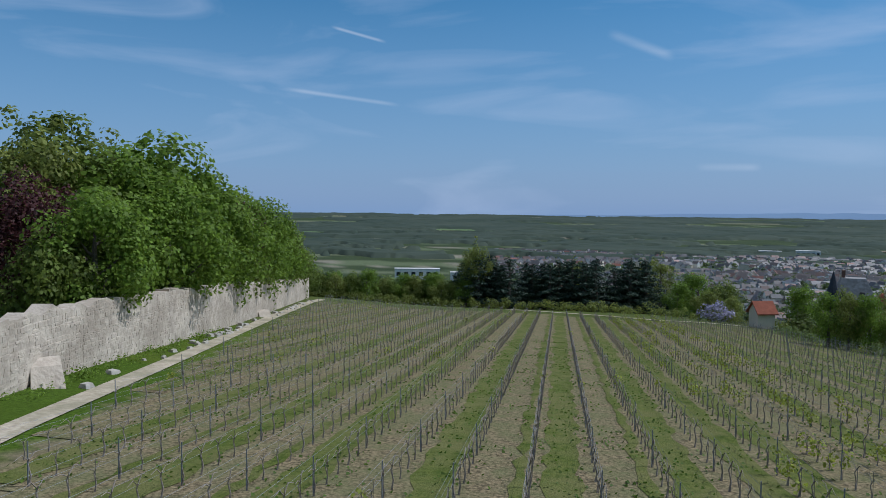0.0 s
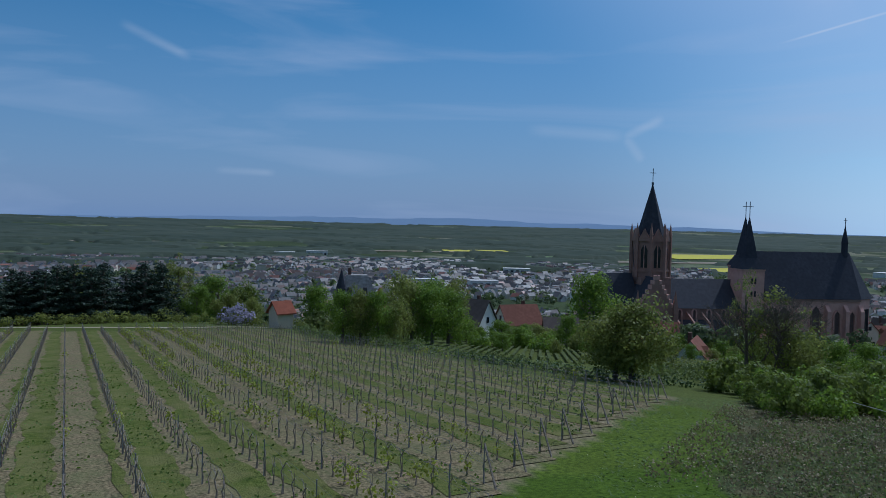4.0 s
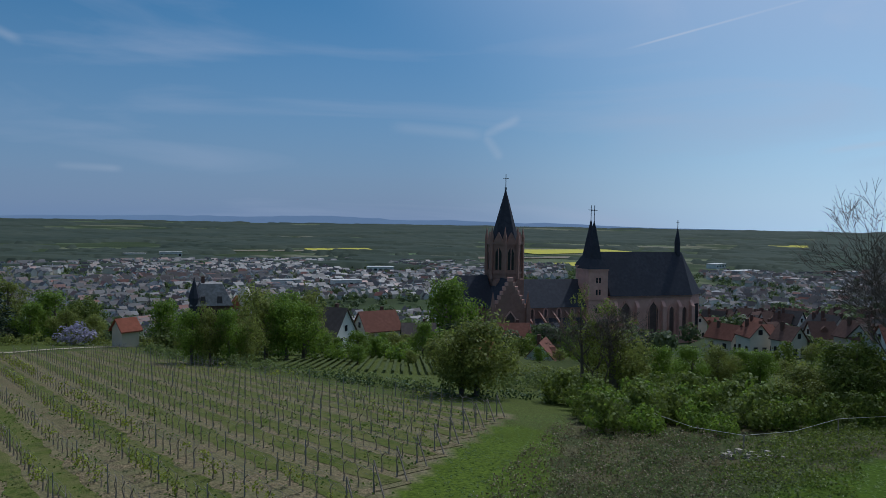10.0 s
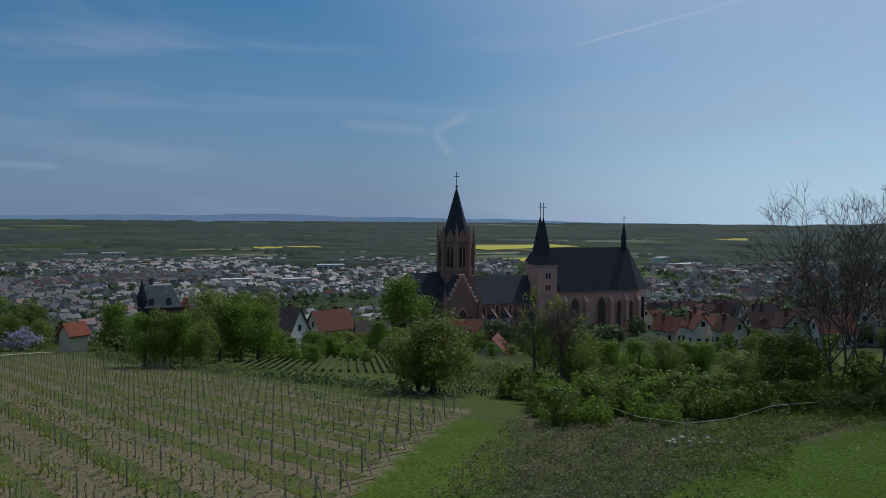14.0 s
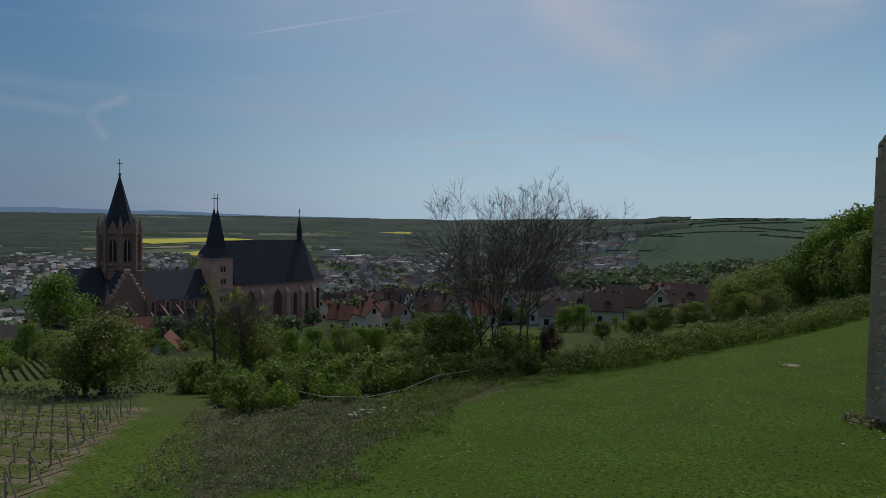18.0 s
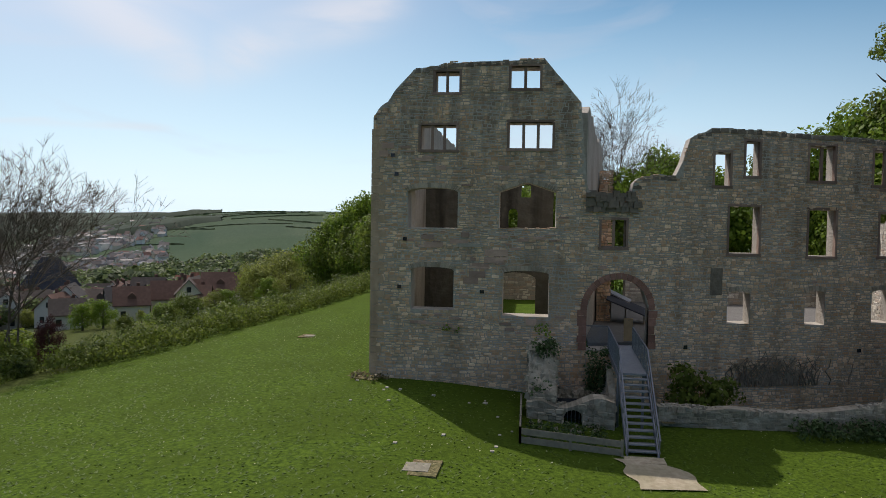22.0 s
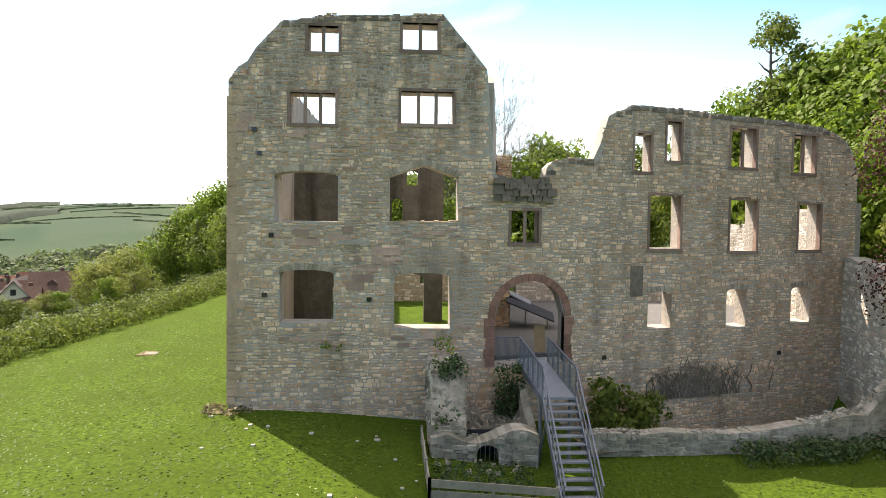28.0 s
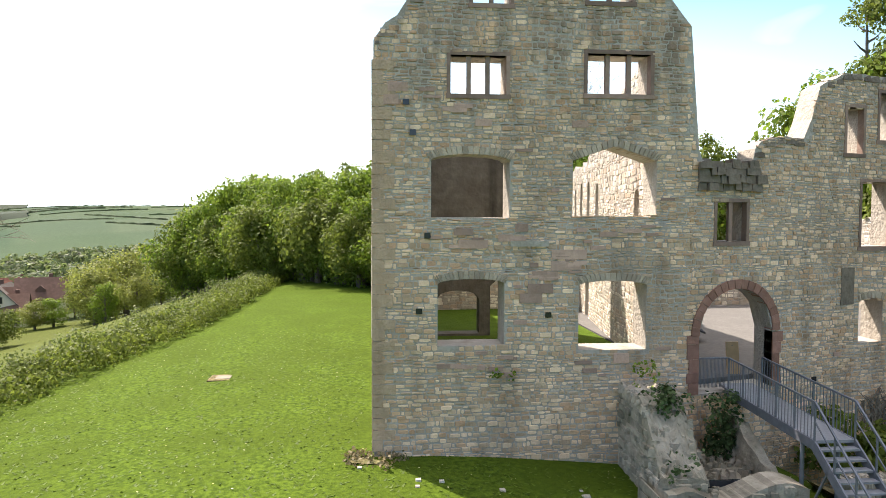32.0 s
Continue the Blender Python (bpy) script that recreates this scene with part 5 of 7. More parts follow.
# two slim western towers
for x, y, k in ((103.0, 180.0, 0.0), (107.2, 189.0, 0.3)):
    tow = part("west_tower", Form().box(x - 2.9, y - 2.9, B, x + 2.9, y + 2.9, -2.4 + k).box(x - 3.1, y - 3.1, -10.6, x + 3.1, y + 3.1, -10.2).box(x - 3.1, y - 3.1, -2.7 + k, x + 3.1, y + 3.1, -2.2 + k), CHURCHPALE, ch, "pale stone west tower")
    r = ring(x, y, 4.5, 4, math.pi / 4)
    r2 = ring(x, y, 2.3, 4, math.pi / 4)
    part("tower_roof", Form().prism(r, -2.3 + k, 0.4 + k, 0.56).prism(r2, 0.4 + k, 10.8 + k, 0.03), SLATE, ch)
    cross_on(ch, x, y, 10.7 + k, 4.0)
    for z, w in ((-9.2, 0.35), (-6.0, 0.5), (-14, 0.35), (-18, 0.3)):
        for s in (-0.45, 0.45):
            part("louvre", Form().box(x + s - 0.26, y - 2.96, z, x + s + 0.26, y - 2.8, z + 1.4), DARKGLASS, tow)
# western choir
WX0, WX1, WY0, WY1 = 107.2, 133.4, 178.2, 190.2
part("west_choir_wall", Form().add([(x, y, z) for z in (B, -9.6) for x, y in ((WX0, WY0), (WX1, WY0), (WX1 + 5.4, WY0 + 3.4), (WX1 + 5.4, WY1 - 3.4), (WX1, WY1), (WX0, WY1))], [(5, 4, 3, 2, 1, 0), (6, 7, 8, 9, 10, 11)] + [(i, (i + 1) % 6, 6 + (i + 1) % 6, 6 + i) for i in range(6)]), CHURCHPALE, ch)
o = 0.5
part("west_choir_roof", Form().add([(WX0, WY0 - o, -9.7), (WX1, WY0 - o, -9.7), (WX1 + 6, WY0 + 3.2, -9.7), (WX1 + 6, WY1 - 3.2, -9.7), (WX1, WY1 + o, -9.7), (WX0, WY1 + o, -9.7), (WX0, 184.2, 2.1), (WX1 + 0.8, 184.2, 2.1)],
     [(0, 1, 7, 6), (1, 2, 7), (2, 3, 7), (3, 4, 7), (4, 5, 6, 7), (5, 0, 6), (5, 4, 3, 2, 1, 0)]), SLATE, ch)
part("cornice", Form().box(WX0, WY0 - 0.35, -10.3, WX1, WY0 + 0.1, -9.8), CHURCHRED, ch)
for x, h in ((112.2, 1.75), (121.0, 1.75), (127.0, 1.0), (131.2, 0.9)):
    gothic_window(ch, x, -22.5, -14.2, h, WY0)
for x in (109, 115.6, 124, 129.2, WX1):
    part("buttress", Form().box(x - 0.5, WY0 - 1.3, B, x + 0.5, WY0, -12.8).hexa([(x - 0.5, WY0 - 1.3, -12.8), (x + 0.5, WY0 - 1.3, -12.8), (x + 0.5, WY0, -12.8), (x - 0.5, WY0, -12.8)], [(x - 0.5, WY0 - 0.1, -11.2), (x + 0.5, WY0 - 0.1, -11.2), (x + 0.5, WY0, -11.2), (x - 0.5, WY0, -11.2)]), CHURCHPALE, ch)
for u in (0.28, 0.5, 0.72):
    x, y = WX1 + 5.4 * u + 0.12, WY0 + 3.4 * u - 0.12
    part("apse_window", Form().beam((x, y, -22), (x, y, -12.4), 0.55, 0.3), DARKGLASS, ch)
part("ridge_turret", Form().prism(ring(WX1 - 0.6, 184.2, 0.85, 6), 0.8, 4.6).prism(ring(WX1 - 0.6, 184.2, 0.95, 6), 4.6, 9.4, 0.04), SLATE, ch)
cross_on(ch, WX1 - 0.6, 184.2, 9.3, 2.0)


# ---- trees, hedges, vines ----
def leaves(rg, lumps, per, size, flat=0.0):
    """Small leaf quads over a cloud of lumps (centre, radius)."""
    f = Form()
    for (cx, cy, cz), r in lumps:
        for _ in range(max(3, int(per * r * r))):
            d = Vector((rg.gauss(0, 1), rg.gauss(0, 1), rg.gauss(0.25, 1))).normalized()
            p = Vector((cx, cy, cz)) + Vector((d.x, d.y, d.z * (1 - flat))) * r * rg.uniform(0.62, 1.08)
            n = (d + Vector((rg.gauss(0, 0.42), rg.gauss(0, 0.42), rg.gauss(0.2, 0.42)))).normalized()
            a = n.orthogonal().normalized()
            a = (Matrix.Rotation(rg.uniform(0, 6.28), 3, n) @ a)
            b = n.cross(a)
            s = size * rg.uniform(0.55, 1.3)
            f.add([p + a * s, p + b * s * 0.78, p - a * s, p - b * s * 0.78], [(0, 1, 2, 3)])
    return f


def crown_lumps(rg, rx, rz, cz, n, lump, hollow=0.5):
    out = []
    for _ in range(n):
        d = Vector((rg.gauss(0, 1), rg.gauss(0, 1), rg.gauss(0, 1))).normalized()
        k = rg.uniform(hollow, 1.0)
        taper = 1.0 - 0.28 * max(0.0, d.z)
        out.append(((d.x * rx * k * taper, d.y * rx * k * taper, cz + d.z * rz * k), lump * rg.uniform(0.6, 1.35)))
    return out


def limbs(rg, h, lean, r0, n, spread, start=0.35):
    f = Form()
    top = Vector((lean, lean * 0.4, h))
    f.tube([(0, 0, -0.4), (lean * 0.1, 0.03, h * 0.3), (lean * 0.5, 0.1, h * 0.65), top], [r0 * 1.25, r0, r0 * 0.65, r0 * 0.25], 7)
    for i in range(n):
        k = start + (0.95 - start) * i / n
        a = i * 2.4 + rg.uniform(-0.4, 0.4)
        base = Vector((lean * k, lean * k * 0.2, h * k))
        l = spread * (1.15 - k) * rg.uniform(0.8, 1.2)
        mid = base + Vector((math.cos(a) * l * 0.5, math.sin(a) * l * 0.5, l * 0.28))
        f.tube([base, mid, base + Vector((math.cos(a) * l, math.sin(a) * l, l * 0.75))], [r0 * 0.42, r0 * 0.28, r0 * 0.08], 5)
    return f


def plant(name, trunk, crown, leaf, label, category):
    t = thing(name, (0, 0, 0), label, category)
    if trunk:
        part("trunk", trunk, BARK, t)
    part("crown", crown, leaf, t)
    return t


rg = random.Random(11)
KINDS = {}


def make_tree(key, name, leaf, label, rx, rz, cz, n, lump, per, size, trunk=True, hollow=0.5, category="tree", lean=0.2):
    h = cz + rz * 0.55
    KINDS[key] = [plant(name, limbs(rg, h, lean, 0.05 * h ** 0.9, 7, rx * 0.95) if trunk else None, leaves(rg, crown_lumps(rg, rx, rz, cz, n, lump, hollow), per, size), LEAF[leaf], label, category), False]


make_tree("round", "broadleaf_tree", 0, "broad fresh-green deciduous tree in spring leaf", 4.0, 4.2, 6.2, 64, 1.2, 105, 0.155, hollow=0.62)
make_tree("round2", "broadleaf_tree", 1, "dense mid-green deciduous tree", 3.6, 4.6, 6.6, 60, 1.15, 105, 0.15, hollow=0.6)
make_tree("olive", "broadleaf_tree", 2, "yellow-green tree with young spring leaves", 3.2, 4.4, 6.0, 60, 0.85, 110, 0.13, hollow=0.35)
make_tree("copper", "copper_beech", 3, "copper beech with dark red leaves", 4.4, 5.0, 7.0, 52, 1.4, 100, 0.14)
make_tree("bush", "shrub", 0, "leafy fresh green wild shrub", 1.35, 1.0, 0.95, 26, 0.5, 120, 0.12, trunk=False, category="shrub")
make_tree("scrub", "shrub", 5, "thorny shrub with olive-green leaves", 1.5, 0.85, 0.75, 26, 0.5, 120, 0.12, trunk=False, category="shrub")
make_tree("darkbush", "shrub", 1, "dense dark green leafy shrub", 1.5, 1.3, 1.2, 28, 0.55, 110, 0.13, trunk=False, category="shrub")
make_tree("lilac", "lilac_bush", 6, "lilac bush in pale violet bloom", 1.9, 1.4, 1.5, 30, 0.5, 110, 0.13, trunk=False, category="shrub")
make_tree("sparse", "young_tree", 2, "half-bare old tree with tufts of new leaves", 3.4, 3.6, 5.2, 34, 0.65, 100, 0.11, hollow=0.6, lean=0.7)

make_tree("full", "broadleaf_tree", 2, "yellow-green tree leafy down to the ground", 3.2, 3.3, 3.7, 58, 1.05, 95, 0.13, hollow=0.45)
make_tree("full2", "broadleaf_tree", 1, "dense green tree leafy down to the ground", 3.4, 3.2, 3.5, 58, 1.05, 95, 0.14, hollow=0.45)
make_tree("full3", "broadleaf_tree", 0, "fresh green spring tree leafy to the ground", 3.3, 3.5, 3.8, 58, 1.05, 95, 0.13, hollow=0.45)

make_tree("copper2", "copper_beech", 3, "large copper beech with dark red leaves", 4.2, 6.6, 9.4, 70, 1.25, 300, 0.065)


def thicket(name, line_, wide, high, leaf, label, thick=5.0, size=0.1, r=0.5, category="hedge", per=85):
    """One hedge or scrub belt along a line: many small clumps of leaves over its width and height."""
    lumps = []
    for (ax, ay), (bx, by) in zip(line_, line_[1:]):
        d = math.dist((ax, ay), (bx, by))
        nx, ny = -(by - ay) / d, (bx - ax) / d
        for _ in range(int(d * thick)):
            u, w = rg.random(), rg.uniform(-0.5, 0.5) * wide
            x, y = ax + (bx - ax) * u + nx * w, ay + (by - ay) * u + ny * w
            top = high * (0.75 + 0.5 * noise.noise(Vector((x * 0.35, y * 0.35, 2)))) * (1 - 1.2 * (w / wide) ** 2)
            lumps.append(((x, y, height(x, y) + max(0.1, top * rg.uniform(0.35, 1.0) - r * 0.5)), r * rg.uniform(0.55, 1.3)))
    return tagged(part(name, leaves(rg, lumps, per, size), LEAF[leaf]), label, category, kind="stuff")


def make_pine():
    lumps = []
    for i in range(34):
        k = i / 33
        a = i * 2.4
        r = 2.6 * (1.05 - k) ** 0.7
        for m in (0.45, 0.95):
            lumps.append(((math.cos(a) * r * m, math.sin(a) * r * m, 1.6 + 8.6 * k - 0.3 * m), 0.75 * (1.15 - 0.6 * k)))
    f = leaves(rg, lumps, 120, 0.13, 0.55)
    KINDS["pine"] = [plant("pine_tree", limbs(rg, 10.4, 0.1, 0.24, 8, 2.2, 0.2), f, LEAF[4], "dark green pine with layered boughs", "tree"), False]


make_pine()


def make_bare(key, h, seed, label, twig=0.0065):
    r = random.Random(seed)
    f = Form()

    stem = Form()

    def grow(p, d, l, rad, level):
        q = p + d * l
        bend = Vector((r.gauss(0, 0.1), r.gauss(0, 0.1), 0.06)) * l
        (stem if level < 2 else f).tube([p, p + d * l * 0.5 + bend, q + bend], [rad, rad * 0.8, rad * 0.62], 6 if level < 2 else 3)
        if level >= 6:
            return
        for i in range(3 if level != 1 else 4):
            nd = (d + Vector((r.gauss(0, 0.56), r.gauss(0, 0.56), r.gauss(0.1, 0.3)))).normalized()
            grow(q + bend, nd, l * r.uniform(0.6, 0.84), max(twig, rad * 0.62), level + 1)

    for a in range(4):
        d = Vector((math.cos(a * 1.6 + 0.4) * 0.24, math.sin(a * 1.6 + 0.4) * 0.24, 1)).normalized()
        grow(Vector((0.2 * math.cos(a * 1.6), 0.2 * math.sin(a * 1.6), -0.3)), d, h * r.uniform(0.2, 0.28), 0.08, 0)
    t = thing("bare_tree", (0, 0, 0), label, "tree")
    part("trunk", stem, BARK, t)
    part("crown", f, BARK, t)
    KINDS[key] = [t, False]


make_bare("thin", 14.0, 3, "leafless pale tree behind the ruin", 0.008)
make_bare("bare", 14.0, 5, "tall leafless tree with many fine twigs", 0.011)
make_bare("bare2", 11.0, 8, "leafless tree with spreading fine twigs", 0.011)


def stand(key, x, y, size=1.0, turn=None, z=None, group="", high=1.0):
    """Sets a tree or shrub of that kind on the ground."""
    src = KINDS[key]
    s = size
    m = pose(x, y, (height(x, y) if z is None else z) - 0.05, 0, 0, rg.uniform(0, 360) if turn is None else turn) @ Matrix.Diagonal((s, s, s * high, 1))
    if not src[1]:
        src[1] = True
        src[0].matrix_basis = m
        ob = src[0]
    else:
        k = src[0].scale
        ob = copy_thing(src[0], m @ Matrix.Diagonal((1 / k[0], 1 / k[1], 1 / k[2], 1)))
    if group:
        tagged(ob, group=group)
    return ob


TALL = {k: max(v.co.z for c in t[0].children for v in c.data.vertices) - 0.15 for k, t in KINDS.items()}


def grow(key, x, y, top, wide=1.0, group="", turn=None, base=None):
    """Sets a tree whose tip stands at the height top; wide: its girth against its natural one."""
    z = height(x, y) if base is None else base
    k = max(0.1, (top - z) / TALL[key])
    return stand(key, x, y, k * wide, turn, z, group, 1.0 / wide)


# behind the old wall
for key, x, y, top, w in (("copper", -47.5, 30.5, 10.4, 1.0), ("copper", -41, 15, 12.5, 1.1), ("round", -41.2, 30.4, 8.8, 1.0), ("round", -47.6, 42.4, 9.6, 1.05), ("round", -53.8, 53.8, 9.6, 1.0), ("round", -61.6, 67, 8.6, 0.9), ("round2", -72.5, 86, 6.0, 0.9), ("olive", -54, 33.5, 15.0, 1.0), ("round2", -57, 39, 15.6, 1.1), ("olive", -55, 37, 14.6, 1.0), ("full3", -47.5, 36, 9.0, 0.85), ("round", -53, 42.5, 12.6, 1.1), ("round", -56.5, 48, 14.8, 1.1), ("full3", -54.5, 50, 8.0, 0.85), ("round", -60, 54.5, 12.4, 1.1), ("round2", -64, 56, 13.0, 0.9), ("full2", -60, 61, 7.2, 0.85), ("copper", -63.5, 66.5, 9.2, 0.9),
                          ("round", -68, 71, 10.6, 0.85), ("full3", -65, 70.5, 6.4, 0.85), ("round", -70, 78, 9.4, 0.9), ("full3", -70, 80, 5.6, 0.9), ("round2", -75, 84, 7.2, 0.9), ("round", -76.5, 89, 5.2, 0.9), ("full2", -80, 96, 3.0, 0.9), ("copper", -49, 22, 11.0, 1.0), ("full2", -86, 107, -2.0, 1.0), ("olive", -60, 46, 15.0, 0.9), ("full2", -41.5, 27.5, 6.5, 0.8), ("full2", -43.5, 31.5, 7.0, 0.8)):
    grow(key, x, y, top, w, "trees behind the old wall")
thicket("shrub_belt", [(-40, 25), (-48, 40), (-58, 56), (-68, 74), (-80, 97)], 3.0, 3.0, 1, "dark green shrubs behind the old wall", 5, 0.13, 0.7, "shrubs")
thicket("wall_weeds", [(-30.2, 18.5), (-34.2, 24.6), (-40.4, 36), (-47, 48)], 1.6, 0.6, 0, "green weeds at the foot of the old wall", 5, 0.07, 0.3, "weeds", 130)
# the far end of the vineyard
for k in range(30):
    grow("pine", -64 + k * 1.15 + rg.uniform(-0.8, 0.8), 128.5 + k * 0.45 + rg.uniform(-3, 4), -1.0 + rg.uniform(-2.2, 0.8), 1.6, "dark pines beyond the vines")
for key, x, y, top, w in (("olive", -60.5, 128, 3.0, 0.7), ("olive", -63.5, 131, 0.4, 0.7), ("olive", -30, 150, 0.3, 0.85), ("olive", -33, 146, -1.0, 0.8), ("full3", -22, 146, -3.2, 0.9), ("full3", -25, 142, -4.8, 0.9), ("full", -19, 139, -5.5, 1.0), ("full", -14.5, 133, -5.8, 1.0), ("full2", -17, 144, -4.0, 1.0), ("olive", -45, 142, -0.8, 0.8)):
    grow(key, x, y, top, w, "trees beyond the vines")
for k in range(18):
    u = k / 17
    grow(("full", "full2", "full3")[k % 3], -98 + 36 * u, 113 + 15 * u + rg.uniform(-2, 3), -3.6 + rg.uniform(-1.6, 0.6) - 1.2 * u, 0.95, "trees beyond the vines")
thicket("field_hedge", [(-92, 113), (-66, 122), (-40, 128), (-12, 124), (4, 118)], 4.0, 2.2, 2, "leafy hedge across the end of the vineyard", 4, 0.14, 0.7)
grow("lilac", -15.5, 123, -5.9, 1.3)
grow("scrub", -2.5, 124, -7.0, 1.6)
grow("darkbush", 0.5, 123, -7.0, 1.2)
grow("pine", -4, 134, -4.6, 1.1)
# along the vineyard's lower edge
for key, x, y, top, w in (("full3", 0.6, 90.5, -0.6, 0.7), ("full", 2.6, 90, 0.1, 0.65), ("full3", 4.6, 89.5, -0.4, 0.65), ("full", 6.6, 91, -1.4, 0.8), ("full3", 12.0, 99, -0.5, 0.85), ("full3", 14.4, 101, -1.2, 0.85), ("full", 9.6, 101, 0.2, 0.8), ("olive", 16.5, 112, 0.6, 0.9), ("full3", 13.0, 112, -0.6, 0.9), ("full", 10, 116, 0.4, 0.8), ("full3", -3, 126, -3.0, 0.9), ("full3", 36.0, 118, -6.5, 0.8), ("full3", 52, 150, -1.8, 0.9),
                          ("full", 44, 128, -9.5, 1.0), ("full", 27, 124, -9.6, 1.0), ("full3", 30, 120, -8.4, 0.9), ("full3", 22, 118, -8.6, 0.9), ("full", 46.5, 106, -9.2, 1.1), ("full3", 52, 108, -9.6, 1.1)):
    grow(key, x, y, top, w, "trees along the lower hedge")
thicket("lower_hedge", [(20.5, 60.5), (16, 68), (12, 76.5), (6.5, 85), (1, 93), (-3, 103), (-5, 113)], 2.6, 1.5, 5, "low olive hedge below the vines", 5, 0.11, 0.5)
thicket("dry_hedge", [(28, 58), (21, 60), (16, 67), (12, 76)], 2.0, 1.1, 7, "dark brambles along the fence", 4, 0.1, 0.45)
grow("full", 22.6, 60.0, 2.3, 1.0)
grow("full", 21.6, 60.8, 1.6, 0.9)
grow("sparse", 37.4, 63.5, 2.6, 1.15)
grow("full", 38.6, 64.5, 0.2, 0.9)
grow("bare2", 35.6, 63.6, 2.4, 0.9)
grow("sparse", 34.6, 64.2, 4.0, 0.5)
for key, x, y, top in (("full", 41, 66, -2.2), ("full3", 46, 68, -2.6), ("full3", 51, 70, -3.2), ("full", 56, 72, -3.2), ("full3", 60, 70, -4.0)):
    grow(key, x, y, top, 0.9, "trees below the scrub")
# scrub below the lawn, and the big bare trees in it
for k in range(84):
    u = rg.random()
    x = 26 + 30 * u + rg.uniform(-1, 1)
    y = 47.5 - 9.0 * u + rg.uniform(-2.5, 9)
    stand(("bush", "darkbush", "bush", "darkbush")[k % 4], x, y, rg.uniform(0.6, 1.15), group="scrub below the lawn")
for k in range(70):
    u = rg.random()
    stand(("bush", "darkbush", "scrub")[k % 3], 22 + 23 * u + rg.uniform(-1, 1), 43.5 - 5.5 * u + rg.uniform(-5.5, 3.5), rg.uniform(0.45, 0.95), group="scrub below the lawn")
thicket("dry_scrub", [(13, 26), (18, 32), (24, 40)], 9.0, 0.5, 8, "low dry scrub and brambles on the slope", 60, 0.05, 0.26, "scrub", 160)
thicket("green_scrub", [(14, 26), (20, 30), (25, 38)], 9.0, 0.4, 5, "low green weeds among the dry scrub", 50, 0.06, 0.26, "scrub", 130)
thicket("bramble_bank", [(22, 27), (28, 32), (36, 34), (44, 36)], 5.0, 0.6, 1, "dark green brambles under the rope", 45, 0.06, 0.3, "scrub", 130)
grow("bare", 45.2, 37.8, 13.4, 0.95, turn=20)
grow("bare2", 44.6, 39.6, 9.4, 0.85, turn=90)
grow("full2", 42.5, 42.0, 2.6, 1.0)
grow("full2", 40.4, 40.6, 1.2, 1.0)
grow("full", 38.6, 42.5, 0.8, 1.1)
grow("darkbush", 44.0, 37.0, 0.6, 1.2)
grow("copper", 46.4, 35.0, 1.6, 0.8)
# hedge along the lawn's lower edge
thicket("lawn_hedge", [(41.5, 31.5), (44.5, 28.8), (50, 27.4), (55, 26.4), (64, 24.3), (76, 23.4), (92, 23.0), (118, 21.5), (140, 15.5), (158, 7)], 3.8, 2.1, 1, "long dense mixed hedge along the lawn", 24, 0.1, 0.5)
thicket("lawn_hedge_shoots", [(42.5, 31.5), (51, 28.6), (64, 25.6), (90, 24.4), (116, 22.5)], 3.8, 2.4, 5, "pale flowering shoots in the long hedge", 14, 0.09, 0.45)
# the wood above the valley
for k in range(30):
    u = -0.42 + 1.04 * k / 29
    x, y = 100 + 40 * u, 15 + 32 * u
    top = 12.8 - 2.4 * max(0.0, u) - 4.6 * ss(0.45, 1.0, u) + 1.6 * math.sin(k * 2.1)
    grow(("round", "full3", "round2")[k % 3], x + rg.uniform(-2, 2), y + rg.uniform(-2, 2), top + rg.uniform(-1.6, 0.2), (0.85, 0.75, 0.8)[k % 3], "wood above the valley")
    grow(("full2", "full3")[k % 2], x - 2.5 + rg.uniform(-1, 1), y + 3 + rg.uniform(-1, 1), top - rg.uniform(3, 6), 0.9, "wood above the valley")
    if k % 2:
        grow("round2", x + rg.uniform(4, 9), y - rg.uniform(0, 5), top + 0.6, 0.9, "wood above the valley")
for x, y, top in ((142, 56, 1.5), (128, 52, 0.5), (133, 49, 3.0)):
    grow("full", x, y, top, 1.0, "wood above the valley")
for k in range(90):
    a, r = radians(rg.uniform(56, 76)), rg.uniform(125, 250)
    x, y = r * math.sin(a), r * math.cos(a)
    grow(("full", "full2", "full3", "olive")[k % 4], x, y, height(x, y) + rg.uniform(3.0, 6.5), rg.uniform(0.85, 1.2), "trees in the valley")
# gardens between the vines and the town
for k in range(110):
    x, y = rg.uniform(18, 80), rg.uniform(92, 150)
    if y < 84 + 0.5 * (x - 20) or 20 < x < 30 and 132 < y < 140 or 42 < x < 58 and y < 119:
        continue
    z = height(x, y)
    grow(("full", "full3", "full", "darkbush", "bush")[k % 5], x, y, z + rg.uniform(1.4, 4.2), rg.uniform(0.85, 1.3), "garden trees above the town")
for k in range(70):
    x, y = rg.uniform(58, 150), rg.uniform(52, 125)
    if y < 36 + 0.42 * x or x * 0.9 < y - 22:
        continue
    z = height(x, y)
    grow(("full2", "full", "darkbush", "full3")[k % 4], x, y, z + rg.uniform(1.6, 4.6), rg.uniform(0.85, 1.2), "garden trees above the town")
thicket("garden_hedge", [(26, 82), (44, 84), (62, 88), (84, 92)], 1.6, 1.5, 2, "clipped hedge below the terrace vines", 5, 0.13, 0.5)
thicket("slope_brambles", [(24, 66), (33, 70), (44, 72), (58, 74)], 6.0, 1.8, 5, "brambles and young shrubs on the slope", 12, 0.11, 0.5, "scrub")
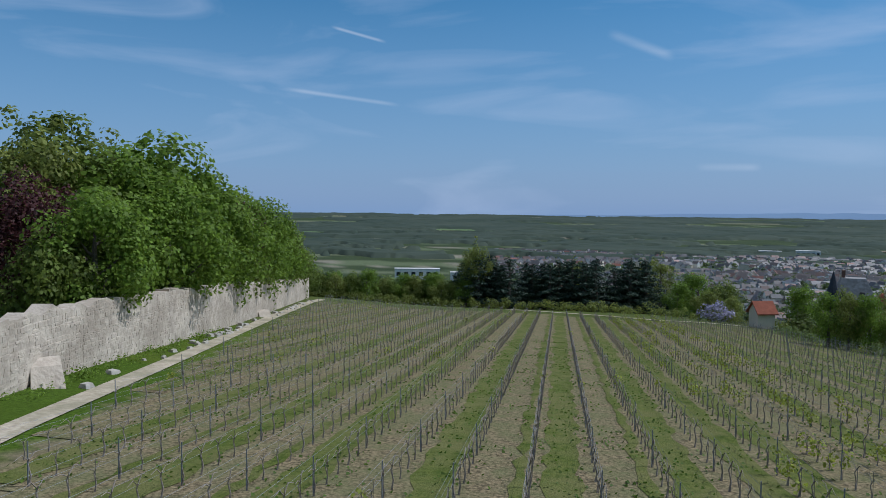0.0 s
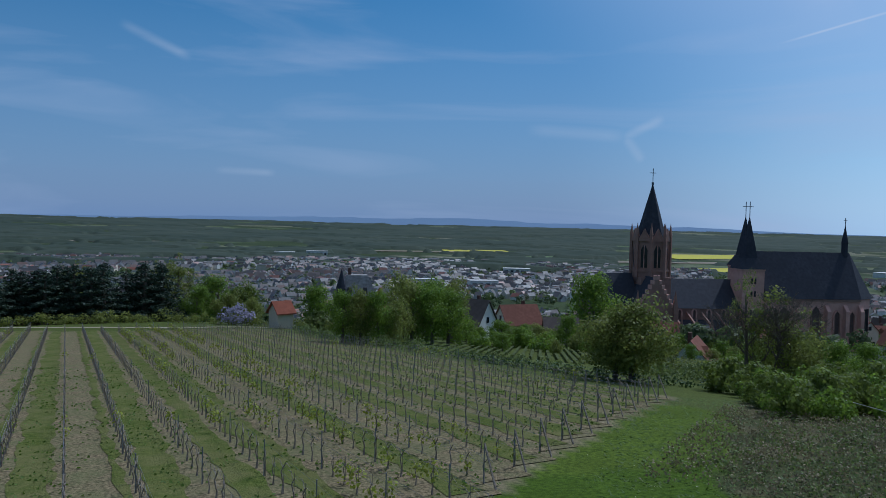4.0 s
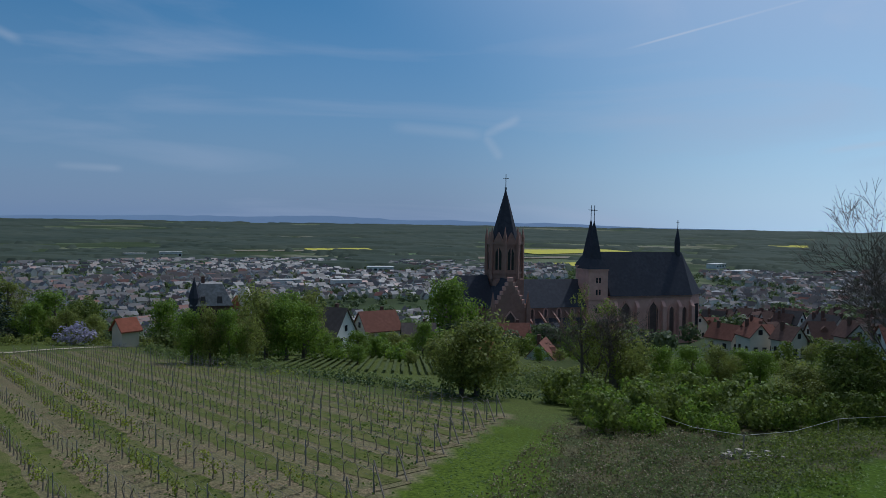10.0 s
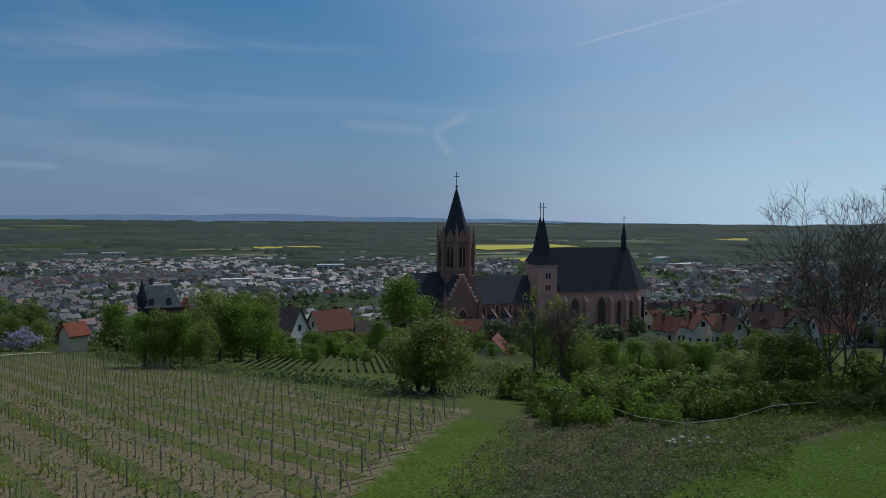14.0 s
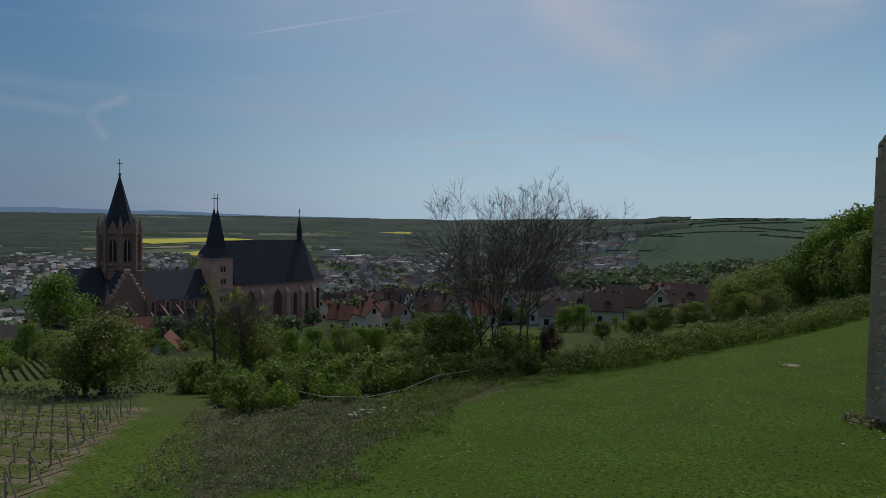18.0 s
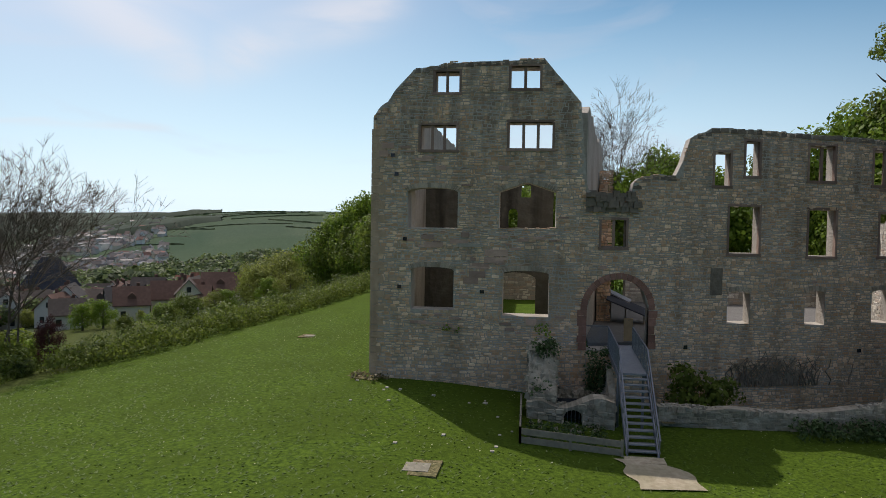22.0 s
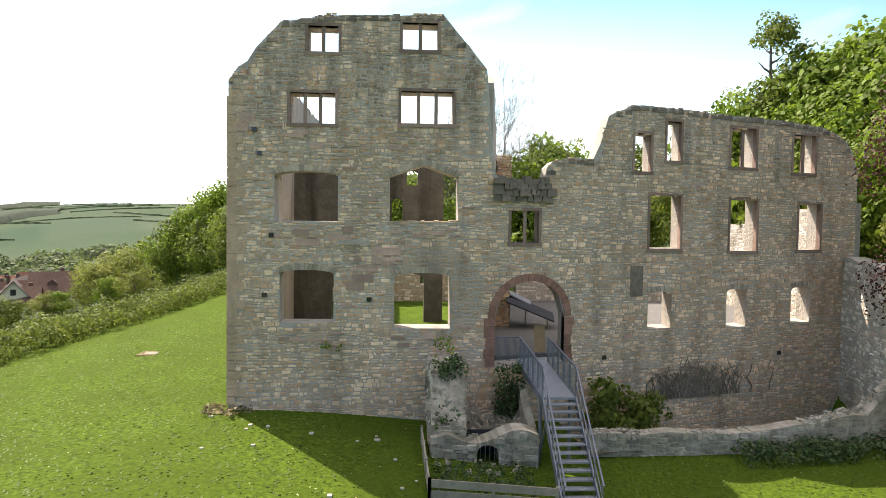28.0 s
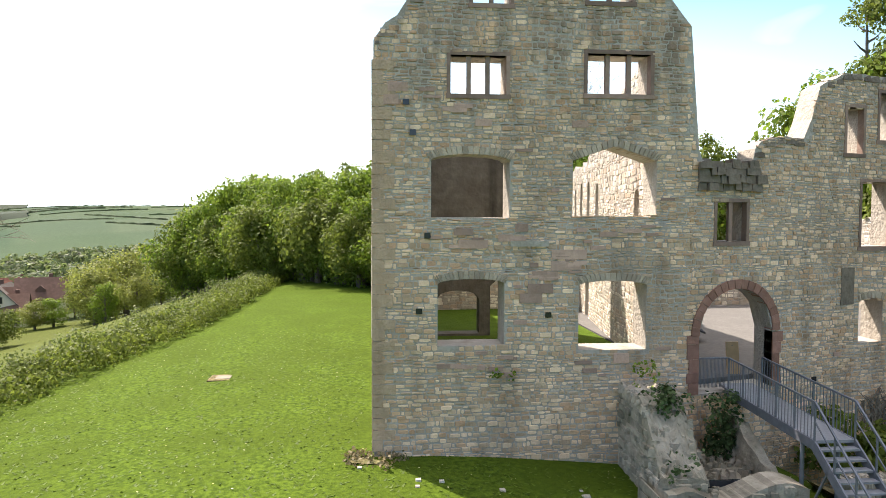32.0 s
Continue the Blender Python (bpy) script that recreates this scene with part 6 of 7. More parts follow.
# behind the ruin
for key, x, y, top, w in (("round", 66, -22, 14.5, 0.9), ("round", 60, -26, 18.0, 0.9), ("round2", 56, -24, 14.5, 0.9), ("round", 55, -29, 20.0, 0.9), ("round2", 66, -33, 22.5, 0.9), ("round", 48, -25, 15.5, 0.9), ("round2", 46, -31, 22.0, 0.9), ("round", 73, -8.5, 15.6, 0.75), ("olive", 77, -13, 15.5, 0.8), ("round", 72, -13.5, 13.5, 0.8), ("round2", 75, -18, 15.0, 0.8),
                          ("round2", 71, -4.0, 13.0, 0.7), ("full3", 69.5, -6.5, 13.6, 0.9), ("full3", 72, -11.2, 14.6, 0.85), ("olive", 42.5, -22.5, 13.0, 0.8), ("round", 63, -21, 12.5, 0.8)):
    grow(key, x, y, top, w, "trees behind the ruin", base=height(x, y) + 1.0)
grow("thin", 73.6, -4.6, 22.0, 0.9, turn=120, base=3.5)
grow("copper2", 33.6, -17.7, 17.4, 1.0, base=0.6)
grow("copper2", 30.5, -23.0, 15.0, 0.95, base=0.6)
for key, x, y, top, w in (("round", 65.5, -22.4, 18.6, 0.8), ("round2", 63.5, -27.0, 21.8, 0.8), ("round", 60.5, -29.5, 22.6, 0.85), ("round", 58.5, -31.5, 23.4, 0.9), ("round2", 66, -20.2, 16.0, 0.8), ("full3", 57, -27, 16.0, 0.9), ("full3", 62, -24.5, 17.5, 0.8), ("full2", 52, -24, 14.0, 0.9), ("full2", 56, -23, 13.0, 0.9)):
    grow(key, x, y, top, w, "trees behind the ruin", base=height(x, y) + 1.0)
# a tall slim tree with tufts above the wood
tall = thing("tall_tree", (64.3, -24.9, 2), "tall slim tree with a tufted crown above the wood", "tree")
part("trunk", limbs(rg, 24.0 - 3, 0.4, 0.26, 9, 3.2, 0.62), BARK, tall, at=(64.3, -24.9, 2))
part("crown", leaves(rg, crown_lumps(rg, 2.3, 1.3, 24.0 - 3.4, 20, 0.9, 0.3) + [((px_ + 0.9, py_ - 1.7, pz_ - 3.4), r_) for (px_, py_, pz_), r_ in crown_lumps(rg, 1.5, 1.1, 24.0 - 3.4, 12, 0.75, 0.3)] + [((px_ - 1.2, py_ + 1.2, pz_ - 5.4), r_) for (px_, py_, pz_), r_ in crown_lumps(rg, 1.6, 1.3, 24.0 - 3.4, 14, 0.8, 0.3)], 100, 0.14), LEAF[1], tall, at=(64.3, -24.9, 2))
# ivy and weeds on the ruin
ivl = [((35.9 - rg.uniform(0, 0.3), rg.uniform(-0.35, 0.55), rg.uniform(0.3, 2.3)), rg.uniform(0.15, 0.34)) for _ in range(46)] + [((34.6 + rg.uniform(-0.7, 0.6), rg.uniform(2.0, 3.1), rg.uniform(2.3, 2.75)), rg.uniform(0.15, 0.28)) for _ in range(30)] + [((32.7 + rg.uniform(-0.3, 0.6), rg.uniform(1.9, 3.2), rg.uniform(0.2, 1.6)), rg.uniform(0.06, 0.14)) for _ in range(24)]
ivy = thing("ivy", (35.8, 0, 1.0), "dark ivy hanging below the gate", "ivy")
part("leaves", leaves(rg, ivl, 420, 0.07), LEAF[7], ivy)
weed = thing("wall_weeds", (36, 3.0, 1.5), "fresh green creeper on the wall", "weeds")
part("leaves", leaves(rg, [((35.9 - rg.uniform(0, 0.5), 2.7 + rg.uniform(-0.35, 0.35), rg.uniform(1.2, 3.6)), rg.uniform(0.08, 0.22)) for _ in range(26)] + [((36.1, 7.1 + rg.uniform(-0.4, 0.4), 3.0 + rg.uniform(-0.1, 0.12)), 0.12) for _ in range(8)], 420, 0.06), LEAF[0], weed)
dead = thing("dead_creeper", (38.8, -8, 0.6), "dry brown creeper stems on the wall", "creeper")
dc = Form()
for _ in range(130):
    y = rng.gauss(-8.6, 1.2)
    p = [face(y + 0.22 * i * rng.uniform(-0.6, 0.6), 0.3 + i * rng.uniform(0.22, 0.36), -0.08) for i in range(rng.randint(3, 6))]
    dc.tube(p, [0.034 - 0.004 * i for i in range(len(p))], 4)
tagged(part("stem", dc, TOPSTONE, dead), kind="stuff")
stand("darkbush", 36.2, -4.4, 0.95, z=-0.6)
stand("darkbush", 36.9, -5.6, 0.7, z=-0.6)
thicket("wall_foot_weeds", [(32.3, -7.5), (32.7, -11), (33.5, -14.2)], 1.4, 0.9, 7, "dark green weeds along the foot of the low wall", 40, 0.06, 0.22, "weeds", 300)
board = thing("notice_board", (38.4, -1.6, 2.4), "tan wooden board leaning inside the gate", "board")
part("panel", Form().hexa([(38.35, -1.8, 2.4), (38.4, -1.8, 2.4), (38.4, -1.35, 2.4), (38.35, -1.35, 2.4)], [(38.5, -1.8, 3.5), (38.55, -1.8, 3.5), (38.55, -1.35, 3.5), (38.5, -1.35, 3.5)]), mat("tan_board", (0.5, 0.32, 0.18), (0.42, 0.27, 0.15), 5, 0.3, bump=0.1), board)
part("strut", Form().beam((38.75, -1.57, 2.4), (38.5, -1.57, 3.4), 0.05, 0.05), WOOD, board)
thicket("ground_cover", [(30.3, 0.2), (30.3, 3.3)], 2.6, 0.4, 7, "dark green ground cover by the porch", 60, 0.05, 0.14, "plants", 500)
fm = Form()
strip(fm, line((35.7, 10.6), (36.1, 11.6), 0.2), 0.3, 0.03, 0.35)
tagged(part("bare_patch", fm, SOIL), "bare sandy patch at the ruin's corner", "soil", kind="structure")
thicket("dry_tuft", [(35.5, 10.2), (36.0, 11.9)], 1.2, 0.3, 8, "dry straw-coloured grass at the ruin's corner", 30, 0.06, 0.14, "grass", 400)

# the lawn's tufts and small flowers
gs = Form()
for _ in range(42000):
    x, y = rg.uniform(8, 60), rg.uniform(-18, 48)
    if x > 35.6 and y < 11.3 or rg.random() < (x - 20) / 70 or y > 30 and not 9 + 0.4 * (y - 30) < x < 13 + 0.65 * (y - 29):
        continue
    z, a, h = height(x, y), rg.uniform(0, 6.28), rg.uniform(0.02, 0.06)
    dx, dy, w = math.cos(a), math.sin(a), 0.04
    gs.add([(x - dx * w, y - dy * w, z), (x + dx * w, y + dy * w, z), (x + dy * 0.15, y - dx * 0.15, z + h)], [(0, 1, 2)])
tagged(part("lawn_tufts", gs, BLADE), "tufts of fresh grass on the lawn", "grass", kind="stuff")
fl = Form()
for _ in range(2600):
    x, y = rg.uniform(8, 62), rg.uniform(-16, 33)
    if x > 35.6 and y < 11.3 or noise.noise(Vector((x * 0.22, y * 0.22, 5))) < 0.02:
        continue
    z, w = height(x, y) + 0.1, rg.uniform(0.015, 0.032)
    fl.add([(x - w, y, z), (x, y - w, z + 0.015), (x + w, y, z), (x, y + w, z + 0.015)], [(0, 1, 2, 3)])
DAISY = mat("daisy_petals", (0.7, 0.7, 0.6), (0.65, 0.6, 0.2), 1.0, 0.3, bump=0)
tagged(part("lawn_flowers", fl, DAISY), "small white and yellow flowers in the lawn", "flowers", kind="stuff")
for k in range(18):
    x, y = rng.uniform(26, 36), rng.uniform(3.5, 11.5)
    if x > 35.4 and y < 11.2:
        continue
    z, w = height(x, y), rng.uniform(0.06, 0.12)
    tagged(part("field_stone", Form().hexa([(x + w * a, y + w * b, z - 0.04) for a, b in ((-1, -0.7), (1, -0.8), (0.8, 0.7), (-0.9, 0.8))], [(x + 0.7 * w * a, y + 0.7 * w * b, z + w * 0.35) for a, b in ((-1, -1), (1, -1), (1, 0.8), (-1, 0.7))]), PALE), "pale stone lying in the grass", "stone", "stones in the lawn")

# ---- the vineyard ----
gr = Form()
so = Form()
tf = Form()
for k in range(-18, 18):
    c = 2.0 * k + 1.0
    s0, s1 = row_start(c), row_end(c)
    if s1 - s0 < 3:
        continue
    strip(so, [from_rows(s, c) for s in np.arange(s0 - 0.5, s1 + 0.5, 1.5)], 1.0, 0.03)
    if k % 2 == 0:
        strip(gr, [from_rows(s, c) for s in np.arange(s0, s1, 0.7)], 0.62, 0.05, 0.42)
    elif rng.random() < 0.85:
        strip(gr, [from_rows(s, c + (0.3 if c > 6 else 0.6)) for s in np.arange(s0, s1, 1.0)], 0.5 if c > 6 else 0.2, 0.05, 0.42)
    for _ in range(int((min(s1, 70) - s0) * 14)):
        s = rng.uniform(s0, min(s1, 70))
        x, y = from_rows(s, c + rng.gauss(0, 0.75))
        if noise.noise(Vector((x * 0.35, y * 0.35, 11))) < (-0.25 if k % 2 == 0 else 0.12):
            continue
        z, a, h = height(x, y) + 0.04, rng.uniform(0, 6.28), rng.uniform(0.03, 0.09)
        dx, dy, w = math.cos(a), math.sin(a), rng.uniform(0.04, 0.08)
        tf.add([(x - dx * w, y - dy * w, z), (x + dx * w, y + dy * w, z), (x + dx * w * 0.5 + dy * 0.07, y + dy * w * 0.5 - dx * 0.07, z + h), (x - dx * w * 0.6 + dy * 0.05, y - dy * w * 0.6 - dx * 0.05, z + h * 0.8)], [(0, 1, 2, 3)])
tagged(part("vineyard_soil", so, SOIL), "straw-strewn soil between the vine rows", "soil", kind="stuff")
tagged(part("vineyard_grass", gr, GRASS), "green grass lanes between vine rows", "grass", kind="stuff")
tagged(part("vineyard_weeds", tf, BLADE), "weeds and tufts between the vine rows", "weeds", kind="stuff")
post_src = None
vine_src = []
for q in range(4):
    f = Form()
    b = rng.uniform(-0.06, 0.06)
    f.tube([(0, 0, -0.05), (0.05, b, 0.3), (-0.02, b * 0.5, 0.62), (0.05, 0, 0.78)], [0.034, 0.024, 0.021, 0.016], 5)
    for s in (-1, 1):
        f.tube([(0.02, 0, 0.72), (0.02, s * 0.22, 0.9 + rng.uniform(-0.06, 0.08)), (0.02, s * 0.5, 0.86)], [0.016, 0.012, 0.007], 4)
    vine_src.append(f)
lv = []
for k in range(-18, 19):
    c = 2.0 * k
    s0, s1 = row_start(c), row_end(c)
    if s1 - s0 < 4:
        continue
    x, y = from_rows(s0, c)
    row = thing("vine_row", (x, y, height(x, y)), "trellised vine row just before leafing out", "vine row", "rows of the vineyard")
    vines = Form()
    for i, s in enumerate(np.arange(s0, s1, 1.15)):
        x, y = from_rows(s, c)
        z = height(x, y)
        if i % 5 == 0:
            if post_src is None:
                post_src = part("post", Form().box(-0.015, -0.012, -0.3, 0.015, 0.012, 1.3), POST, row, at=(x, y, z))
            else:
                twin(post_src, (x, y, z), row, turn=0.334, size=(1, 1, rng.uniform(0.88, 1.05)))
        src = vine_src[rng.randrange(4)]
        a = 0.334 + rng.uniform(-0.2, 0.2)
        ca, sa, sc = math.cos(a), math.sin(a), rng.uniform(0.8, 1.2)
        vines.add([(x + (px * ca - py * sa) * sc, y + (px * sa + py * ca) * sc, z + pz * sc) for px, py, pz in src.v], src.f)
        if rng.random() < 0.8:
            vines.add([(x + 0.05 + 0.008 * e, y + 0.008 * g, z + h) for e, g, h in ((-1, 0, 0), (1, 0, 0), (1, 0, 0.95), (-1, 0, 0.95))], [(0, 1, 2, 3)])
        if noise.noise(Vector((x * 0.12, y * 0.12, 8))) > 0.34 - (0.4 if 8 <= c <= 14 else 0) and rng.random() < (0.8 if 8 <= c <= 14 else 0.4):
            lv.append(((x, y, z + rng.uniform(0.3, 0.9)), rng.uniform(0.2, 0.42 if 8 <= c <= 14 else 0.34)))
    pts = [from_rows(s, c) for s in [*np.arange(s0, s1, 8.0), s1]]
    for h in (0.7, 0.95, 1.2):
        part("wire", Form().tube([(x, y, height(x, y) + h) for x, y in pts], [0.004] * len(pts), 3), POST, row)
    tagged(part("vine_stock", vines, VINE, row), kind="stuff")
tagged(part("vine_shoots", leaves(rg, lv, 330, 0.07), leafy("young_vine_leaf", (0.33, 0.35, 0.05), (0.25, 0.29, 0.04), 0.45)), "yellow-green young shoots on some vines", "shoots", kind="stuff")
# end stakes leaning outwards where the rows stop
for k in range(6, 19):
    c = 2.0 * k
    s0 = row_start(c)
    if row_end(c) - s0 < 4:
        continue
    (x, y), (u, w) = from_rows(s0, c), from_rows(s0 - 0.9, c)
    tagged(part("end_stake", Form().beam((u, w, height(u, w) - 0.2), (x, y, height(x, y) + 1.35), 0.05, 0.05), VINE), "dark leaning wooden end stake of a row", "stake", "end stakes of the rows")
# wire fence across the scrub
rope = thing("rope_fence", (28, 36, height(28, 36)), "sagging pale rope on stakes in the scrub", "fence")
rp = [(26.7, 48.7), (25.6, 40.5), (25.0, 32.4), (33, 34.6), (42.5, 37.0), (49.5, 41.5)]
for x, y in rp:
    part("stake", Form().beam((x, y, height(x, y) - 0.2), (x, y, height(x, y) + 1.0), 0.045, 0.045), WOOD, rope)
for a, b in zip(rp, rp[1:]):
    m = ((a[0] + b[0]) / 2, (a[1] + b[1]) / 2)
    part("rope", Form().tube([(*a, height(*a) + 0.95), (*m, height(*m) + 0.7), (*b, height(*b) + 0.95)], [0.012] * 3, 5), ROPE, rope)
heap = thing("rubble_heap", (25, 32.4, height(25, 32.4)), "small heap of pale broken stones in the scrub", "rubble")
for k in range(22):
    x, y = 25 + rng.gauss(0, 0.7), 32.2 + rng.gauss(0, 0.6)
    z, w = height(x, y), rng.uniform(0.08, 0.2)
    part("stone", Form().hexa([(x + w * a, y + w * b, z - 0.05) for a, b in ((-1, -1), (1, -0.8), (0.9, 1), (-0.8, 1))], [(x + 0.6 * w * a, y + 0.7 * w * b, z + w) for a, b in ((-1, -1), (1, -1), (1, 0.8), (-1, 1))]), MOSSY, heap)


# ---- houses ----
def house(x, y, w, d, h, rise, turn, wall, roof, label, name="house", group="", dormer=False, chimney=True, z=None, windows=True, half_hip=0.0):
    """A gabled house: walls, roof with eaves, windows, door, chimney. The ridge runs along its width."""
    z = height(x, y) if z is None else z
    t = thing(name, (x, y, z), label, "house", group)
    R = Matrix.Translation((x, y, z)) @ Matrix.Rotation(radians(turn), 4, "Z")
    P = lambda a, b, c: tuple(R @ Vector((a, b, c)))

    def put(nm, form, m, par, lab=""):
        form.v = [P(*p) for p in form.v]
        return part(nm, form, m, par, lab)

    W, D = w / 2, d / 2
    body = put("wall", Form().add([(-W, -D, -3), (W, -D, -3), (W, D, -3), (-W, D, -3), (-W, -D, h), (W, -D, h), (W, D, h), (-W, D, h), (-W, 0, h + rise), (W, 0, h + rise)],
               [(3, 2, 1, 0), (0, 1, 5, 4), (2, 3, 7, 6), (1, 2, 6, 9, 5), (3, 0, 4, 8, 7), (4, 5, 9, 8), (6, 7, 8, 9)]), PLASTER[wall], t)
    o, e, th = 0.35, 0.4, 0.18
    k = rise / D
    f = Form()
    for s in (-1, 1):
        f.hexa([(-W - o, s * (D + e), h - e * k), (W + o, s * (D + e), h - e * k), (W + o - half_hip, 0, h + rise), (-W - o + half_hip, 0, h + rise)], [(-W - o, s * (D + e), h - e * k + th), (W + o, s * (D + e), h - e * k + th), (W + o - half_hip, 0, h + rise + th), (-W - o + half_hip, 0, h + rise + th)])
    rf = put("roof", f, TILE[roof], t)
    if chimney:
        put("chimney", Form().box(W * 0.3, 0.5, h + rise * 0.4, W * 0.3 + 0.6, 1.1, h + rise + 0.8), TILE[1], t)
    if dormer:
        for a in ((-W * 0.4, W * 0.4) if w > 8 else (0,)):
            put("dormer", Form().add([(a - 0.8, -D * 0.75, h + 0.3), (a + 0.8, -D * 0.75, h + 0.3), (a + 0.8, -D * 0.75, h + 1.5), (a, -D * 0.75, h + 2.2), (a - 0.8, -D * 0.75, h + 1.5), (a - 0.8, 0, h + 0.6), (a + 0.8, 0, h + 0.6), (a + 0.8, 0, h + 1.5), (a, 0, h + 2.2), (a - 0.8, 0, h + 1.5)],
                [(0, 1, 2, 3, 4), (1, 6, 7, 2), (5, 0, 4, 9), (2, 7, 8, 3), (3, 8, 9, 4)]), TILE[roof], t)
    if windows:
        for lvl in range(max(1, int(h / 2.7))):
            zz = 0.9 + 2.7 * lvl
            n = max(2, int(w / 2.6))
            for i in range(n):
                a = -W + w * (i + 0.5) / n
                for s in (-1, 1):
                    put("window", Form().box(a - 0.5, s * D - 0.04, zz, a + 0.5, s * D + 0.04, zz + 1.3), DARKGLASS, t)
            for s in (-1, 1):
                for b in (-D * 0.45, D * 0.45):
                    put("window", Form().box(s * W - 0.04, b - 0.45, zz, s * W + 0.04, b + 0.45, zz + 1.3), DARKGLASS, t)
        for s in (-1, 1):
            put("window", Form().box(s * W - 0.04, -0.45, h + 0.3, s * W + 0.04, 0.45, h + 1.4), DARKGLASS, t)
    return t


hr = random.Random(21)
# the hut at the vineyard's corner
house(-8.6, 121.0, 2.7, 2.7, 2.6, 1.4, 35, 1, 4, "small stone hut with a bright red tiled roof", "hut", chimney=False, z=-9.5, windows=False)
# the steep-gabled white house, its neighbours, and the houses below the church
house(24.5, 141.5, 8, 7.2, 3.0, 4.4, -42, 0, 2, "white rendered house with a steep dark roof", dormer=True, z=-14.3)
house(19.0, 150, 7, 6, 3.2, 3.6, -20, 2, 2, "grey house with a dark tiled roof", z=-15)
house(36.5, 152, 8, 6, 3.0, 3.4, 15, 3, 0, "plastered house with an orange-red tiled roof", z=-15.5)
house(41.5, 139, 6, 5, 2.8, 2.2, -12, 1, 2, "low house with a brown tiled roof", z=-15)
house(50, 130, 4.5, 4, 2.4, 2.2, 30, 3, 4, "small garden house with a red roof", z=-14.6)
house(57.6, 118.5, 7.0, 6, 2.6, 3.2, 55, 0, 0, "white house with a red tiled mansard roof", dormer=True, z=-16.4)
house(48, 123, 4.6, 4, 2.0, 1.8, 10, 1, 4, "small house with an orange tiled roof", z=-15.2)
house(84, 140, 7, 5.5, 3.4, 2.8, 8, 3, 0, "plastered house with a red tiled roof", dormer=True)
house(66, 150, 7, 5, 3.2, 2.6, -10, 1, 0, "plastered house with a red tiled roof")
house(10.5, 172, 5, 4.6, 5.2, 2.0, 40, 1, 0, "yellow house with a red roof behind trees", z=-19)
# the villa with its steep slate roof and corner turrets
vil = thing("villa", (5.0, 193, -20), "old villa with a steep slate roof and turrets", "house")
part("wall", Form().box(0.4, 188.8, -24, 9.2, 197.2, -11.4), TILE[1], vil, "brown brick walls")
# Glare on the lit roof side is put into its pale grey colour.
part("roof", Form().prism([(-0.2, 188.2), (9.8, 188.2), (9.8, 197.8), (-0.2, 197.8)], -11.4, -6.3, 0.5), mat("zinc_roof", (0.36, 0.34, 0.32), (0.22, 0.2, 0.185), 1.5, 0.3, rough=0.9, bump=0.1, spec=0.08), vil, "pale weathered metal roof")
part("turret", Form().prism(ring(0.8, 189.2, 1.1, 8), -23, -9.6).prism(ring(0.8, 189.2, 1.35, 8), -9.6, -4.6, 0.03), SLATE, vil)
part("turret", Form().prism(ring(12.6, 191.0, 1.6, 8), -23, -9.2).prism(ring(12.6, 191.0, 1.8, 8), -9.2, -7.2, 0.35), PLASTER[1], vil)
part("wing", Form().box(9.2, 190, -24, 14.2, 196, -12.4), PLASTER[3], vil)
part("wing_roof", Form().prism([(9.0, 189.6), (14.6, 189.6), (14.6, 196.4), (9.0, 196.4)], -12.4, -9.6, 0.45), TILE[4], vil)
part("chimney", Form().box(2.4, 192, -8, 3.2, 193, -4.6), TILE[1], vil)
for i in range(4):
    for zz in (-14.2, -17.2):
        part("window", Form().box(1.3 + i * 2.1, 188.7, zz, 2.3 + i * 2.1, 188.85, zz + 1.6), DARKGLASS, vil)
for x in (2.8, 6.6):
    part("dormer", Form().prism([(x - 0.7, 188.4), (x + 0.7, 188.4), (x + 0.7, 190.5), (x - 0.7, 190.5)], -11.2, -9.2, 0.7), TILE[3], vil)
# the houses seen past the lawn
for x, y, w, d, h, r, tn, wl_, rf_, lb in ((141, 84, 9, 8, 4.5, 4.2, -58, 3, 1, "pink house with a brown tiled roof"), (150, 80, 11, 8, 4.6, 4.4, -66, 3, 1, "brick house with a brown tiled roof and gable"), (147, 73, 8, 7, 4.0, 3.4, -75, 1, 1, "house with a red-brown tiled roof"), (158, 96, 10, 8, 4.4, 3.6, -50, 2, 3, "pale house with a grey roof"),
                                           (165, 84, 9, 7, 4, 3, -70, 1, 3, "white house with a flat grey roof"), (172, 104, 10, 8, 5, 4, 10, 1, 1, "plastered house with a brown roof"), (132, 92, 8, 7, 4, 3.4, -55, 2, 2, "white house with a dark roof"), (182, 92, 10, 8, 5, 4, 80, 1, 0, "house with a red tiled roof")):
    house(x, y, w * 0.72, d * 0.72, h * 0.8, r * 0.75, tn, wl_, rf_, lb, group="houses past the lawn", dormer=hr.random() < 0.4)
for k in range(34):
    a, r = radians(hr.uniform(52, 66)), hr.uniform(165, 290)
    x, y = r * math.sin(a), r * math.cos(a)
    house(x, y, hr.uniform(6, 9), hr.uniform(5, 6.5), hr.uniform(3.2, 4.8), hr.uniform(2.6, 3.8), hr.choice((-60, 30, -75, 15)) + hr.uniform(-8, 8), hr.choice((0, 1, 1, 2, 3)), hr.choice((1, 1, 2, 2, 3, 0)), "house with a steep tiled roof in the valley", group="houses past the lawn", dormer=hr.random() < 0.4)
hall = thing("town_hall_gate", (178, 128, height(178, 128)), "dark old gatehouse with a steep slate roof", "house")
zz = height(178, 128)
part("wall", Form().box(173, 124, zz - 3, 183, 132, zz + 7), PLASTER[2], hall)
part("roof", Form().prism([(172, 123), (184, 123), (184, 133), (172, 133)], zz + 7, zz + 15, 0.25), SLATE, hall)
